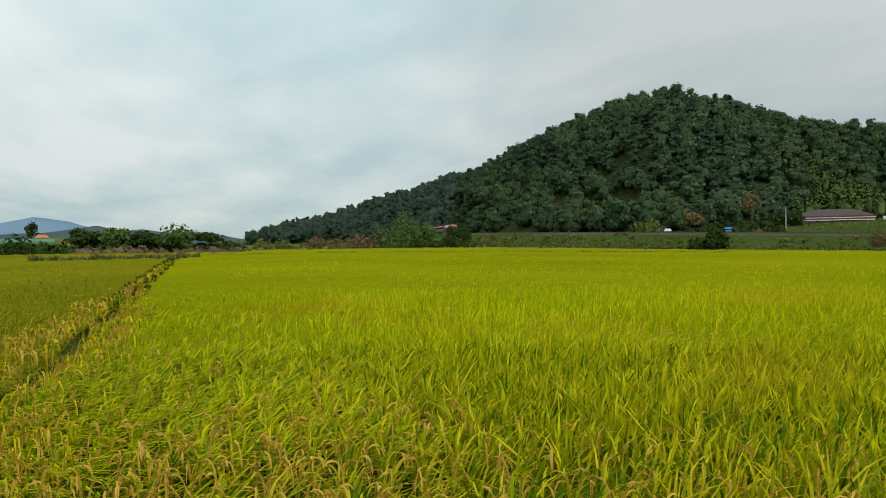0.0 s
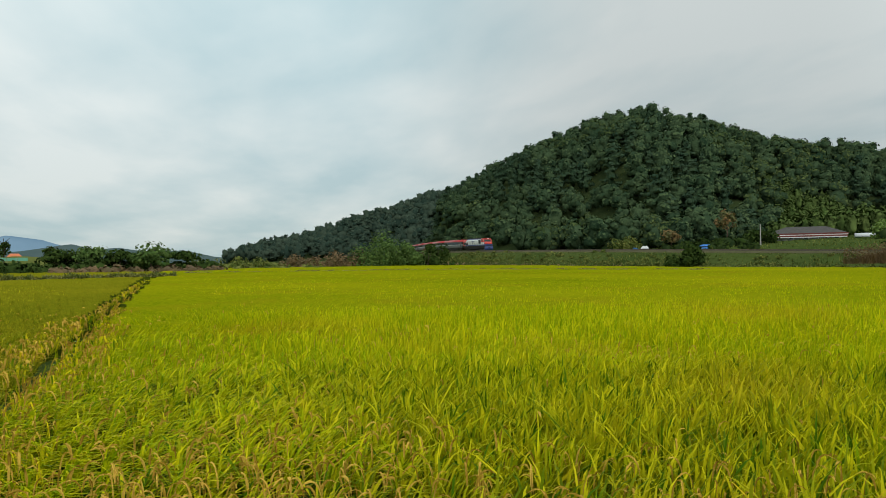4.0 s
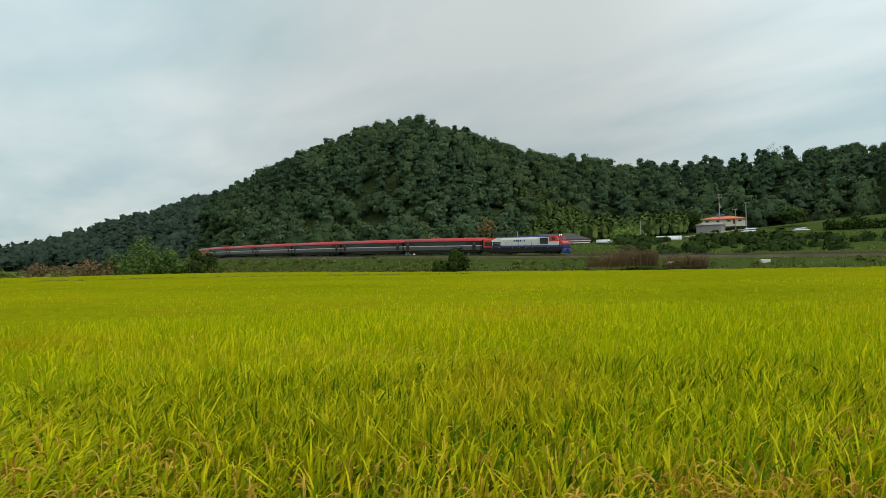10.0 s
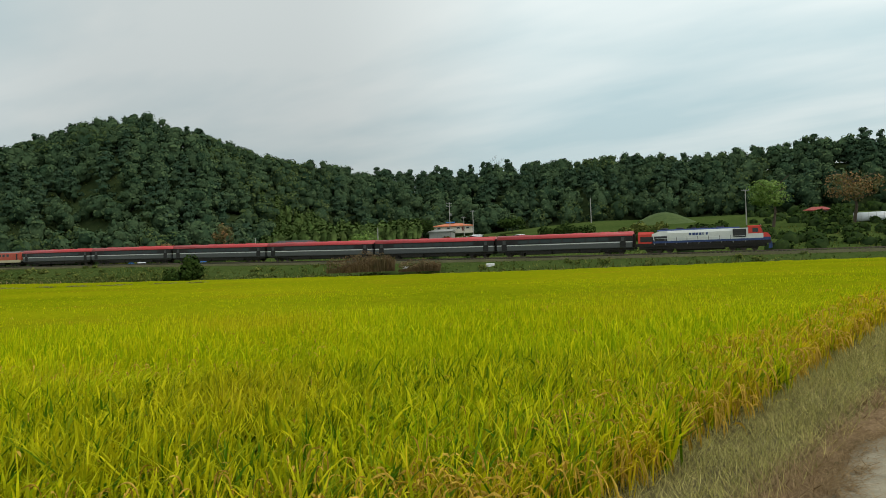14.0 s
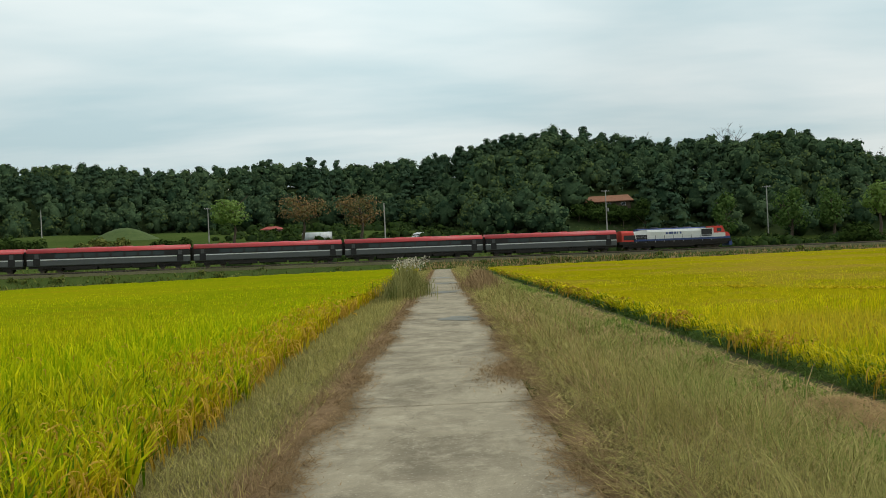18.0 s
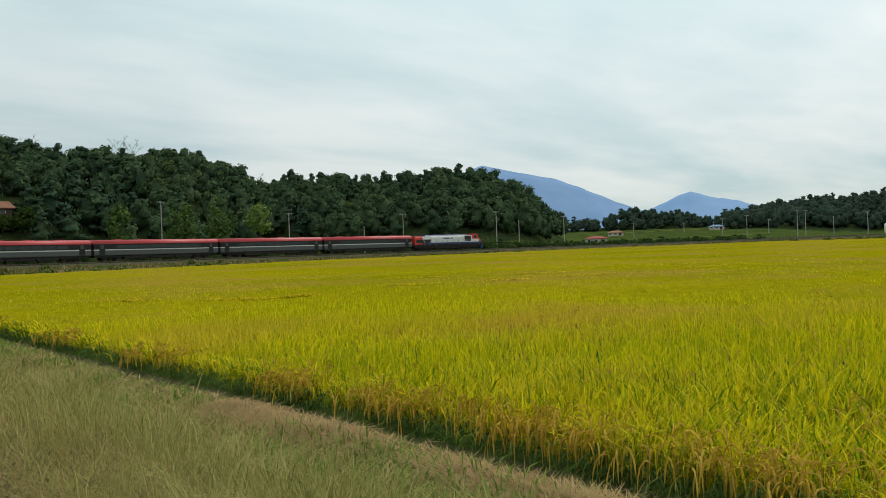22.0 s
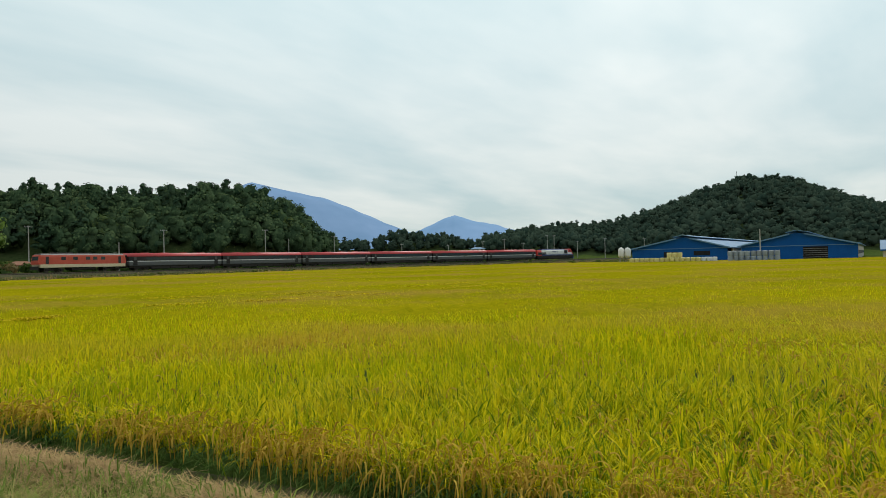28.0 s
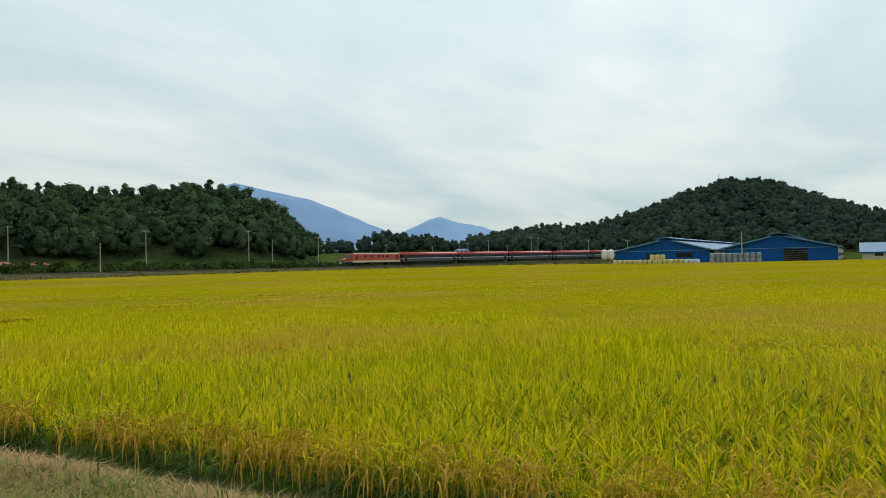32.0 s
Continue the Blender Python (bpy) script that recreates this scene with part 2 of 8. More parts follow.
def worn_concrete(name):
    """Grey-beige concrete: sandy grain, broad stains, flakes of pale cement skin, fine cracks."""
    m = bpy.data.materials.new(name)
    m.use_nodes = True
    N, L = m.node_tree.nodes, m.node_tree.links
    bs = N["Principled BSDF"]
    bs.inputs["Roughness"].default_value, bs.inputs["Specular IOR Level"].default_value = 0.93, 0.1
    pos = N.new("ShaderNodeNewGeometry").outputs["Position"]

    def noise(scale, detail, rough=0.6, distort=0.0, stretch=(1, 1, 1)):
        mp = N.new("ShaderNodeMapping")
        mp.inputs["Scale"].default_value = stretch
        L.new(pos, mp.inputs[0])
        n = N.new("ShaderNodeTexNoise")
        n.inputs["Scale"].default_value, n.inputs["Detail"].default_value = scale, detail
        n.inputs["Roughness"].default_value, n.inputs["Distortion"].default_value = rough, distort
        L.new(mp.outputs[0], n.inputs["Vector"])
        return n.outputs["Fac"]

    def mask(value, lo, hi, top):
        r = N.new("ShaderNodeMapRange")
        r.inputs["From Min"].default_value, r.inputs["From Max"].default_value, r.inputs["To Max"].default_value = lo, hi, top
        L.new(value, r.inputs["Value"])
        return r.outputs[0]

    def over(below, fac, color):
        q = N.new("ShaderNodeMix")
        q.data_type = "RGBA"
        L.new(fac, q.inputs["Factor"])
        if isinstance(below, tuple):
            q.inputs["A"].default_value = below
        else:
            L.new(below, q.inputs["A"])
        q.inputs["B"].default_value = (*color, 1)
        return q.outputs["Result"]

    grain = noise(70.0, 5.0, 0.75)
    c = over((0.190, 0.160, 0.110, 1), mask(noise(0.8, 6.0, 0.65, 0.4), 0.34, 0.66, 1.0), (0.380, 0.328, 0.232))
    c = over(c, mask(noise(3.4, 8.0, 0.74, 0.25, (0.8, 0.9, 1.0)), 0.50, 0.68, 0.55), (0.500, 0.438, 0.318))
    c = over(c, mask(noise(1.3, 7.0, 0.72, 0.6, (1.0, 0.6, 1.0)), 0.54, 0.70, 0.6), (0.135, 0.112, 0.074))
    c = over(c, mask(grain, 0.52, 0.72, 0.55), (0.080, 0.068, 0.046))
    c = over(c, mask(noise(34.0, 3.0, 0.6), 0.60, 0.68, 0.5), (0.560, 0.510, 0.410))
    crack = N.new("ShaderNodeTexVoronoi")
    crack.feature = "DISTANCE_TO_EDGE"
    crack.inputs["Scale"].default_value = 0.22
    wob = N.new("ShaderNodeTexNoise")
    wob.inputs["Scale"].default_value, wob.inputs["Detail"].default_value = 1.8, 5.0
    L.new(pos, wob.inputs["Vector"])
    add = N.new("ShaderNodeVectorMath")
    L.new(pos, add.inputs[0])
    L.new(wob.outputs["Color"], add.inputs[1])
    L.new(add.outputs[0], crack.inputs["Vector"])
    c = over(c, mask(crack.outputs["Distance"], 0.0035, 0.0, 0.35), (0.080, 0.068, 0.046))
    L.new(c, bs.inputs["Base Color"])
    bp = N.new("ShaderNodeBump")
    bp.inputs["Strength"].default_value, bp.inputs["Distance"].default_value = 0.8, 0.006
    L.new(grain, bp.inputs["Height"])
    L.new(bp.outputs[0], bs.inputs["Normal"])
    return m


M_CONC = worn_concrete("worn concrete")
M_LITTER = mat("dead grass litter", (0.105, 0.066, 0.036), (0.340, 0.230, 0.130), 9.0, 0.95, 0.02, patch=1.2, grain=40.0, coords="World", spec=0.0, gain=0.14)
M_DAMP = mat("damp silt", (0.060, 0.056, 0.034), (0.170, 0.155, 0.105), 2.0, 0.45, grain=20.0, coords="World", spec=0.3)
M_JOINT = mat("joint dirt", (0.050, 0.047, 0.035), (0.090, 0.080, 0.060), 6.0, 0.95, coords="World")
M_FOREST = mat("oak leaves", (0.029, 0.057, 0.029), (0.082, 0.121, 0.054), 0.10, 0.9, island=0.25, coords="World", spec=0.0, gain=0.14, third=((0.066, 0.086, 0.034), 0.035, 0.54, 0.5))
M_FOREST_L = mat("light oak leaves", (0.034, 0.058, 0.020), (0.090, 0.120, 0.042), 0.10, 0.9, island=0.25, coords="World", spec=0.0, gain=0.14)
# pines far off: the air's haze is mixed into their leaf colour
M_FARPINE = mat("haze-tinted pines", (0.030, 0.056, 0.040), (0.062, 0.094, 0.064), 0.1, 0.9, island=0.2, coords="World", spec=0.0)
M_PINE = mat("pine needles", (0.022, 0.047, 0.028), (0.056, 0.090, 0.050), 0.2, 0.9, island=0.2, coords="World", spec=0.0, gain=0.18)
M_BAMBOO = mat("bamboo leaves", (0.050, 0.092, 0.024), (0.122, 0.168, 0.050), 0.3, 0.9, island=0.35, coords="World", spec=0.0)
M_GARDEN = mat("garden tree leaves", (0.042, 0.092, 0.024), (0.130, 0.195, 0.054), 0.5, 0.85, island=0.4, soft=0.2, coords="World", spec=0.0)
# insides of scrub and crowns: leaf colour darkened for the shade between leaves
M_CORE = mat("shade-darkened inner leaves", (0.012, 0.027, 0.010), (0.042, 0.062, 0.020), 0.5, 0.95, 0.25, coords="World", spec=0.0)
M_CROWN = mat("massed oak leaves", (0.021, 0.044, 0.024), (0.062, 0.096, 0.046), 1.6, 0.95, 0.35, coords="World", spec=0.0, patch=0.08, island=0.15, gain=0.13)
# far crowns: bluer than the near ones, haze painted into the colour
M_FARCROWN = mat("massed haze-tinted leaves", (0.022, 0.040, 0.030), (0.046, 0.066, 0.046), 0.08, 0.95, 0.0, coords="World", spec=0.0, grain=0.9, island=0.4, gain=0.17)
M_FARWOOD = mat("haze-tinted woods", (0.036, 0.062, 0.046), (0.076, 0.106, 0.074), 0.1, 0.9, island=0.2, coords="World", spec=0.0)
M_BUSH = mat("bush leaves", (0.016, 0.036, 0.009), (0.060, 0.092, 0.022), 0.8, 0.85, island=0.45, soft=0.15, coords="World", spec=0.0)
M_LIME = mat("light green leaves", (0.085, 0.165, 0.024), (0.225, 0.320, 0.066), 0.8, 0.7, island=0.5, soft=0.3, coords="World")
M_RUST = mat("turning leaves", (0.130, 0.100, 0.034), (0.370, 0.190, 0.075), 0.6, 0.75, island=0.5, soft=0.25, coords="World", third=((0.085, 0.110, 0.034), 0.30, 0.43, 0.85))
M_BARK = mat("bark", (0.050, 0.038, 0.026), (0.120, 0.092, 0.066), 3.0, 0.95, 0.02)
M_SCRUB = mat("embankment weeds", (0.054, 0.088, 0.018), (0.200, 0.215, 0.056), 0.4, 0.85, island=0.4, patch=0.1, soft=0.25, coords="World", spec=0.03, gain=0.2)
M_TERRACE = mat("light terrace grass", (0.110, 0.140, 0.030), (0.260, 0.270, 0.070), 0.5, 0.9, patch=0.05, coords="World", spec=0.0)
M_BROWNW = mat("withered weeds", (0.085, 0.056, 0.026), (0.225, 0.145, 0.070), 0.8, 0.85, island=0.5, soft=0.15, coords="World", third=((0.060, 0.066, 0.024), 0.4, 0.50, 0.6))
M_REED = mat("silver grass plumes", (0.380, 0.340, 0.250), (0.620, 0.570, 0.450), 2.0, 0.85, island=0.5, soft=0.3, coords="World")
M_BALLAST = mat("track ballast", (0.058, 0.058, 0.030), (0.130, 0.122, 0.070), 5.0, 0.95, 0.03, patch=0.3, spec=0.0)
M_RAIL = mat("rail steel", (0.10, 0.075, 0.055), (0.20, 0.16, 0.13), 4.0, 0.5, metal=0.6)
M_SLEEPER = mat("weathered sleepers", (0.060, 0.055, 0.042), (0.120, 0.110, 0.085), 4.0, 0.9)


# ---------------- mesh tools
rng = np.random.default_rng(7)


def fast_mesh(name, verts, faces, material, smooth=False, normals=None):
    """A mesh from an array of points and a list of face arrays (each n x 3 or n x 4)."""
    me = bpy.data.meshes.new(name)
    faces = [np.asarray(f, np.int32) for f in faces if len(f)]
    loops = np.concatenate([f.ravel() for f in faces])
    totals = np.concatenate([np.full(len(f), f.shape[1], np.int32) for f in faces])
    starts = np.concatenate([[0], np.cumsum(totals)[:-1]]).astype(np.int32)
    me.vertices.add(len(verts))
    me.vertices.foreach_set("co", np.asarray(verts, np.float32).ravel())
    me.loops.add(len(loops))
    me.loops.foreach_set("vertex_index", loops)
    me.polygons.add(len(totals))
    me.polygons.foreach_set("loop_start", starts)
    me.polygons.foreach_set("loop_total", totals)
    me.polygons.foreach_set("use_smooth", np.full(len(totals), smooth))
    me.update(calc_edges=True)
    me.materials.append(material)
    if normals is not None:
        me.normals_split_custom_set_from_vertices(np.asarray(normals, np.float32))
    return me


class Solid:
    """Collects simple solids into one mesh."""

    def __init__(self):
        self.v, self.f = [], []

    def add(self, verts, faces):
        n = len(self.v)
        self.v += [tuple(p) for p in verts]
        self.f += [tuple(n + i for i in f) for f in faces]
        return self

    def prism(self, profile, x0, x1, axis="x", close=True):
        """Extrudes a closed profile of (a, b) points from x0 to x1 along an axis."""
        def at(a, b, c):
            return {"x": (c, a, b), "y": (a, c, b), "z": (a, b, c)}[axis]
        n = len(profile)
        vs = [at(a, b, x0) for a, b in profile] + [at(a, b, x1) for a, b in profile]
        fs = [(i, (i + 1) % n, n + (i + 1) % n, n + i) for i in range(n)]
        if close:
            fs += [tuple(range(n))[::-1], tuple(range(n, 2 * n))]
        return self.add(vs, fs)

    def box(self, x0, x1, y0, y1, z0, z1, c=0.0):
        """A box, with its long edges cut by c."""
        if not c:
            return self.prism([(y0, z0), (y1, z0), (y1, z1), (y0, z1)], x0, x1)
        return self.prism([(y0 + c, z0), (y1 - c, z0), (y1, z0 + c), (y1, z1 - c), (y1 - c, z1), (y0 + c, z1), (y0, z1 - c), (y0, z0 + c)], x0, x1)

    def rod(self, p, q, r0, r1=None, n=8):
        p, q = Vector(p), Vector(q)
        r1 = r0 if r1 is None else r1
        d = (q - p).normalized()
        e = d.orthogonal().normalized()
        g = d.cross(e)
        vs = []
        for c, r in ((p, r0), (q, r1)):
            vs += [c + r * (math.cos(2 * math.pi * k / n) * e + math.sin(2 * math.pi * k / n) * g) for k in range(n)]
        fs = [(k, (k + 1) % n, n + (k + 1) % n, n + k) for k in range(n)] + [tuple(range(n))[::-1], tuple(range(n, 2 * n))]
        return self.add(vs, fs)

    def lathe(self, rings, n=16, at=(0, 0, 0)):
        """Rings of (radius, height) round a vertical axis."""
        x, y, z = at
        vs = [(x + r * math.cos(2 * math.pi * k / n), y + r * math.sin(2 * math.pi * k / n), z + h) for r, h in rings for k in range(n)]
        fs = [(i * n + k, i * n + (k + 1) % n, (i + 1) * n + (k + 1) % n, (i + 1) * n + k) for i in range(len(rings) - 1) for k in range(n)]
        fs += [tuple(range(n))[::-1], tuple(range((len(rings) - 1) * n, len(rings) * n))]
        return self.add(vs, fs)

    def mesh(self, name, material, smooth=False):
        me = bpy.data.meshes.new(name)
        me.from_pydata(self.v, [], self.f)
        me.materials.append(material)
        if smooth:
            me.polygons.foreach_set("use_smooth", [True] * len(me.polygons))
        return me


def part(name, solid, material, parent=None, label="", smooth=False):
    me = solid.mesh(name, material, smooth) if isinstance(solid, Solid) else solid
    ob = new(name, me)
    if parent:
        ob.parent = parent
    if label:
        ob["label"] = label
    return ob


def thing(name, m, label, category, group="", kind=""):
    ob = new(name)
    ob.matrix_world = m
    return tagged(ob, label, category, group, kind)


def vnoise(x, y, cell, seed):
    """Smooth value noise over the plan, 0 to 1."""
    tab = np.random.default_rng(seed).random((64, 64))
    u, v = np.asarray(x, float) / cell, np.asarray(y, float) / cell
    i, j = np.floor(u).astype(int), np.floor(v).astype(int)
    f, g = u - i, v - j
    f, g = f * f * (3 - 2 * f), g * g * (3 - 2 * g)
    a, b = tab[i % 64, j % 64] * (1 - f) + tab[(i + 1) % 64, j % 64] * f, tab[i % 64, (j + 1) % 64] * (1 - f) + tab[(i + 1) % 64, (j + 1) % 64] * f
    return a * (1 - g) + b * g


def polar(az, r, z=0.0):
    return Vector((r * math.sin(radians(az)), r * math.cos(radians(az)), z))


# ---------------- the railway's line, by its heading along the way (metres; 0 abreast of the road's right field)
S = np.arange(-620.0, 520.0, 2.0)


def heading(s):
    u = np.clip(s, -270, 225) / 300
    h = 0.0674 - 0.7952 * u - 0.3892 * u**2 + 0.8099 * u**3 + 0.3739 * u**4
    h = h + np.clip(s + 250, -65, 0) * radians(0.15)     # easing off towards the valley
    return h + np.interp(s, (-380, -340, -300, -260, -220, -180, -140, -100, -60, -20), (-0.078, -0.003, 0.064, 0.023, 0.002, 0.007, 0.014, -0.009, -0.020, 0.0))


TH = np.convolve(np.pad(heading(S), 8, "edge"), np.ones(17) / 17, "valid")
LX = np.concatenate([[0], np.cumsum(np.cos(TH[1:] / 2 + TH[:-1] / 2)) * 2])
LY = np.concatenate([[0], np.cumsum(np.sin(TH[1:] / 2 + TH[:-1] / 2)) * 2])
LX += 51.04 - np.interp(0, S, LX)
LY += 134.24 - np.interp(0, S, LY)
W_ = np.clip(S / 100, -2.3, 3.0)
LZ = 1.224 - 0.624 * W_ + 0.265 * W_**2 - 0.025 * W_**3
# a steady climb towards the valley on the left
LZ = np.where(S < -60, np.interp(S, (-620, -340, -300, -260, -230, -209, -180, -150, -127, -105, -60), (8.3, 6.05, 5.50, 4.88, 4.46, 4.04, 3.40, 2.70, 2.28, 2.06, 1.67)), LZ)
LZ = np.convolve(np.pad(LZ, 12, "edge"), np.ones(25) / 25, "valid")


def on_line(s):
    return np.array([np.interp(s, S, LX), np.interp(s, S, LY), np.interp(s, S, LZ)])


def beyond_line(x, y):
    """How far points lie beyond the railway (negative: on the fields' side), and the rail's height there."""
    x, y = np.atleast_1d(x).astype(float), np.atleast_1d(y).astype(float)
    best = np.full(x.shape, 1e9)
    who = np.zeros(x.shape, int)
    for i in range(0, len(S), 3):
        d = (x - LX[i])**2 + (y - LY[i])**2
        k = d < best
        best[k] = d[k]
        who[k] = i
    side = -np.sin(TH[who]) * (x - LX[who]) + np.cos(TH[who]) * (y - LY[who])
    return np.sign(side) * np.sqrt(best), LZ[who]


# ---------------- terrain: fields, the rise behind the railway, the wooded hills
def smooth(a, b, x):
    t = np.clip((x - a) / (b - a), 0, 1)
    return t * t * (3 - 2 * t)


# crests: bearing, distance, angle of the treetops seen from the road, width of the near flank
CREST_MAIN = [(-75.9, 352, 4.5, 90), (-74.9, 355, 5.2, 95), (-73.1, 358, 6.1, 105), (-71.6, 356, 6.9, 115), (-70.2, 354, 7.5, 120), (-68.3, 349, 8.35, 125), (-65.5, 342, 9.4, 130), (-62.9, 338, 10.3, 135), (-61, 335, 10.6, 135), (-58.6, 335, 10.2, 135), (-55.5, 338, 9.4, 130),
              (-51.6, 342, 8.0, 105), (-47, 345, 7.4, 90), (-43.8, 345, 6.7, 85)]
CREST_MID = [(-43.8, 345, 6.8, 85), (-38.4, 345, 6.5, 80), (-34.6, 342, 6.8, 80), (-29, 335, 6.8, 80), (-24.2, 330, 7.1, 80), (-20.4, 325, 6.5, 80), (-16, 320, 6.9, 80), (-11.8, 316, 7.1, 80), (-8, 312, 6.9, 80), (-4.7, 306, 6.7, 80),
             (0.4, 300, 7.1, 90), (3, 296, 7.9, 105), (8.7, 292, 8.4, 110), (13.2, 290, 7.6, 105), (17.2, 290, 6.8, 95), (21, 292, 7.0, 90), (25.6, 295, 6.9, 85), (27.8, 298, 6.3, 80), (28.8, 299, 5.6, 80)]
CREST_END = [(25.0, 305, 5.0, 80), (28.2, 305, 5.2, 80), (30.3, 308, 4.9, 80), (34.2, 308, 5.6, 80), (39.5, 310, 5.2, 78), (42.0, 311, 5.6, 76), (43.7, 311, 5.9, 75), (45.8, 312, 5.75, 75), (47.1, 313, 5.45, 73), (49.2, 315, 4.5, 68), (50.6, 318, 3.5, 62), (51.5, 320, 2.5, 50), (52.8, 322, 1.9, 40)]
CREST_RIGHT = [(64, 520, 1.5, 120), (68.8, 560, 2.3, 150), (73, 590, 2.5, 170), (77, 610, 3.6, 190), (80.2, 620, 4.75, 200), (82.5, 625, 5.35, 200), (84.3, 625, 5.25, 200), (86.4, 625, 4.6, 200), (89.2, 620, 3.5, 190), (92, 610, 2.7, 170), (100, 600, 1.5, 150)]
CREST_LEFT = [(-91.8, 640, 0.7, 100), (-89.1, 640, 1.6, 150), (-85.8, 630, 2.1, 170), (-82.9, 620, 3.1, 180), (-80.4, 610, 3.9, 180), (-78.7, 600, 4.0, 180), (-76.1, 590, 5.0, 180), (-72, 570, 5.6, 170), (-66, 560, 5.4, 160)]
CREST_FAR = [(51.5, 560, 1.7, 26), (55.2, 560, 1.75, 26), (56.5, 555, 2.15, 28), (57.3, 550, 2.4, 30), (59.6, 550, 2.2, 30), (61.6, 555, 1.9, 28), (62.6, 560, 1.5, 26), (67.5, 560, 1.4, 26)]
RIDGES = {}
for key, nodes in (("main", CREST_MAIN), ("mid", CREST_MID), ("end", CREST_END), ("right", CREST_RIGHT), ("left", CREST_LEFT), ("far", CREST_FAR)):
    q = np.array(nodes, float)
    RIDGES[key] = (q[:, 0], q[:, 1], np.maximum(0.5, 1.8 + q[:, 1] * np.tan(np.radians(q[:, 2])) - 9.9), q[:, 3])


def ridge_height(key, x, y):
    a, rc, hc, fl = RIDGES[key]
    az, r = np.degrees(np.arctan2(x, y)), np.hypot(x, y)
    k = np.clip(1 - np.abs(r - np.interp(az, a, rc)) / np.interp(az, a, fl), 0, 1)
    ends = np.clip((az - a[0]) / 0.5 + 1, 0, 1) * np.clip((a[-1] - az) / 0.5 + 1, 0, 1)
    return np.interp(az, a, hc) * np.sin(k * math.pi / 2)**1.2 * ends


# how far the left paddies lie above the road's edge level at their far end, by bearing
FAR_LEVEL = ((-100, 0.36), (-78, 0.30), (-69, 0.0), (-58, -0.40), (-43, -0.60), (-30, -0.58), (-21, -0.48), (-14, -0.34), (0, -0.34))


def field_level(x, y):
    d, az = np.hypot(x, y), np.degrees(np.arctan2(x, y))
    far = np.interp(az, [q[0] for q in FAR_LEVEL], [q[1] for q in FAR_LEVEL])
    reach = np.interp(az, (-78, -50), (160, 95))
    left = -0.38 + (far + 0.38) * np.clip((d - 20) / reach, 0, 1)
    right = -0.78 + 0.0012 * np.clip(d - 20, 0, 160)
    return left + (right - left) * smooth(-2.0, 5.0, x)


def hills(x, y, clear, spur):
    h = np.zeros_like(x)
    for key in RIDGES:
        g = ridge_height(key, x, y)
        if key in ("main", "mid", "end"):
            g = g * np.maximum(clear, spur) if key == "main" else g * clear
        h = np.maximum(h, g)
    return h


def terrain(x, y):
    x, y = np.atleast_1d(np.asarray(x, float)), np.atleast_1d(np.asarray(y, float))
    z = field_level(x, y)
    u, rz = beyond_line(x, y)
    back = smooth(0.5, 5.0, u)
    slope = (0.075 + 0.03 * smooth(-155, -115, x)) * smooth(-230, -150, x) * (1 - smooth(0, 60, x)) + 0.035 * smooth(0, 60, x) * (1 - smooth(120, 220, x))
    rise = rz - 0.75 + slope * np.clip(u - 8, 0, 110)
    flat = 1 - smooth(190, 260, x)          # past the last hill the plain goes on level
    rise = np.where(x > 150, rise * flat + (rz - 1.0) * (1 - flat), rise)
    z = z + (rise - z) * back
    az, r = np.degrees(np.arctan2(x, y)), np.hypot(x, y)
    z = z + 8.0 * smooth(290, 520, r) * smooth(49, 53, az) * (1 - smooth(66, 73, az)) * (x > 150)
    # road bank, verges and the drain beside the right field
    road = 1 - smooth(1.3, np.where(x < 0, 3.3, 2.4), np.abs(x + 0.17))
    z = z + ((-0.03) - z) * road * (u < -4)
    z = np.where((u < -4) & (x > 0.5) & (x < 5.1), np.maximum(z, -0.03 - 0.14 * smooth(1.4, 4.2, x) - 0.9 * smooth(4.56, 4.98, x + 0.11 * np.sin(0.62 * y) + 0.07 * np.sin(1.7 * y + 1))), z)
    z = z + 0.02 * np.exp(-((x - 4.25 - 0.08 * np.sin(y * 0.8)) / 0.28)**2) * (u < -4) * (y < 45)
    z = z - 0.14 * np.exp(-((x - 5.35) / 0.3)**2) * (u < -4)
    return np.maximum(z, hills(x, y, smooth(8, 48, u), smooth(2, 12, u) * smooth(-195, -235, x)) + np.minimum(z, 3.0) * 0.6)


def axis_nodes(fine_lo, fine_hi, fine, mid_lo, mid_hi, mid, far):
    a = list(np.arange(fine_lo, fine_hi, fine))
    v = fine_hi
    while v < mid_hi:
        a.append(v)
        v += min(mid, max(fine, 0.25 * (v - fine_hi) + fine))
    step = mid
    while v < far:
        a.append(v)
        step *= 1.25
        v += step
    a.append(far)
    v = fine_lo
    step = fine
    while v > mid_lo:
        v -= min(mid, max(fine, 0.25 * (fine_lo - v) + fine))
        a.append(v)
    step = mid
    while v > -far:
        step *= 1.25
        v -= step
        a.append(max(v, -far))
    return np.array(sorted(set(a)))


def grid_mesh(name, gx, gy, z, material, smooth_=True):
    ny, nx = z.shape
    X, Y = np.meshgrid(gx, gy)
    i = np.arange(ny * nx).reshape(ny, nx)
    q = np.stack([i[:-1, :-1], i[:-1, 1:], i[1:, 1:], i[1:, :-1]], -1).reshape(-1, 4)
    return fast_mesh(name, np.stack([X, Y, z], -1).reshape(-1, 3), [q], material, smooth_)


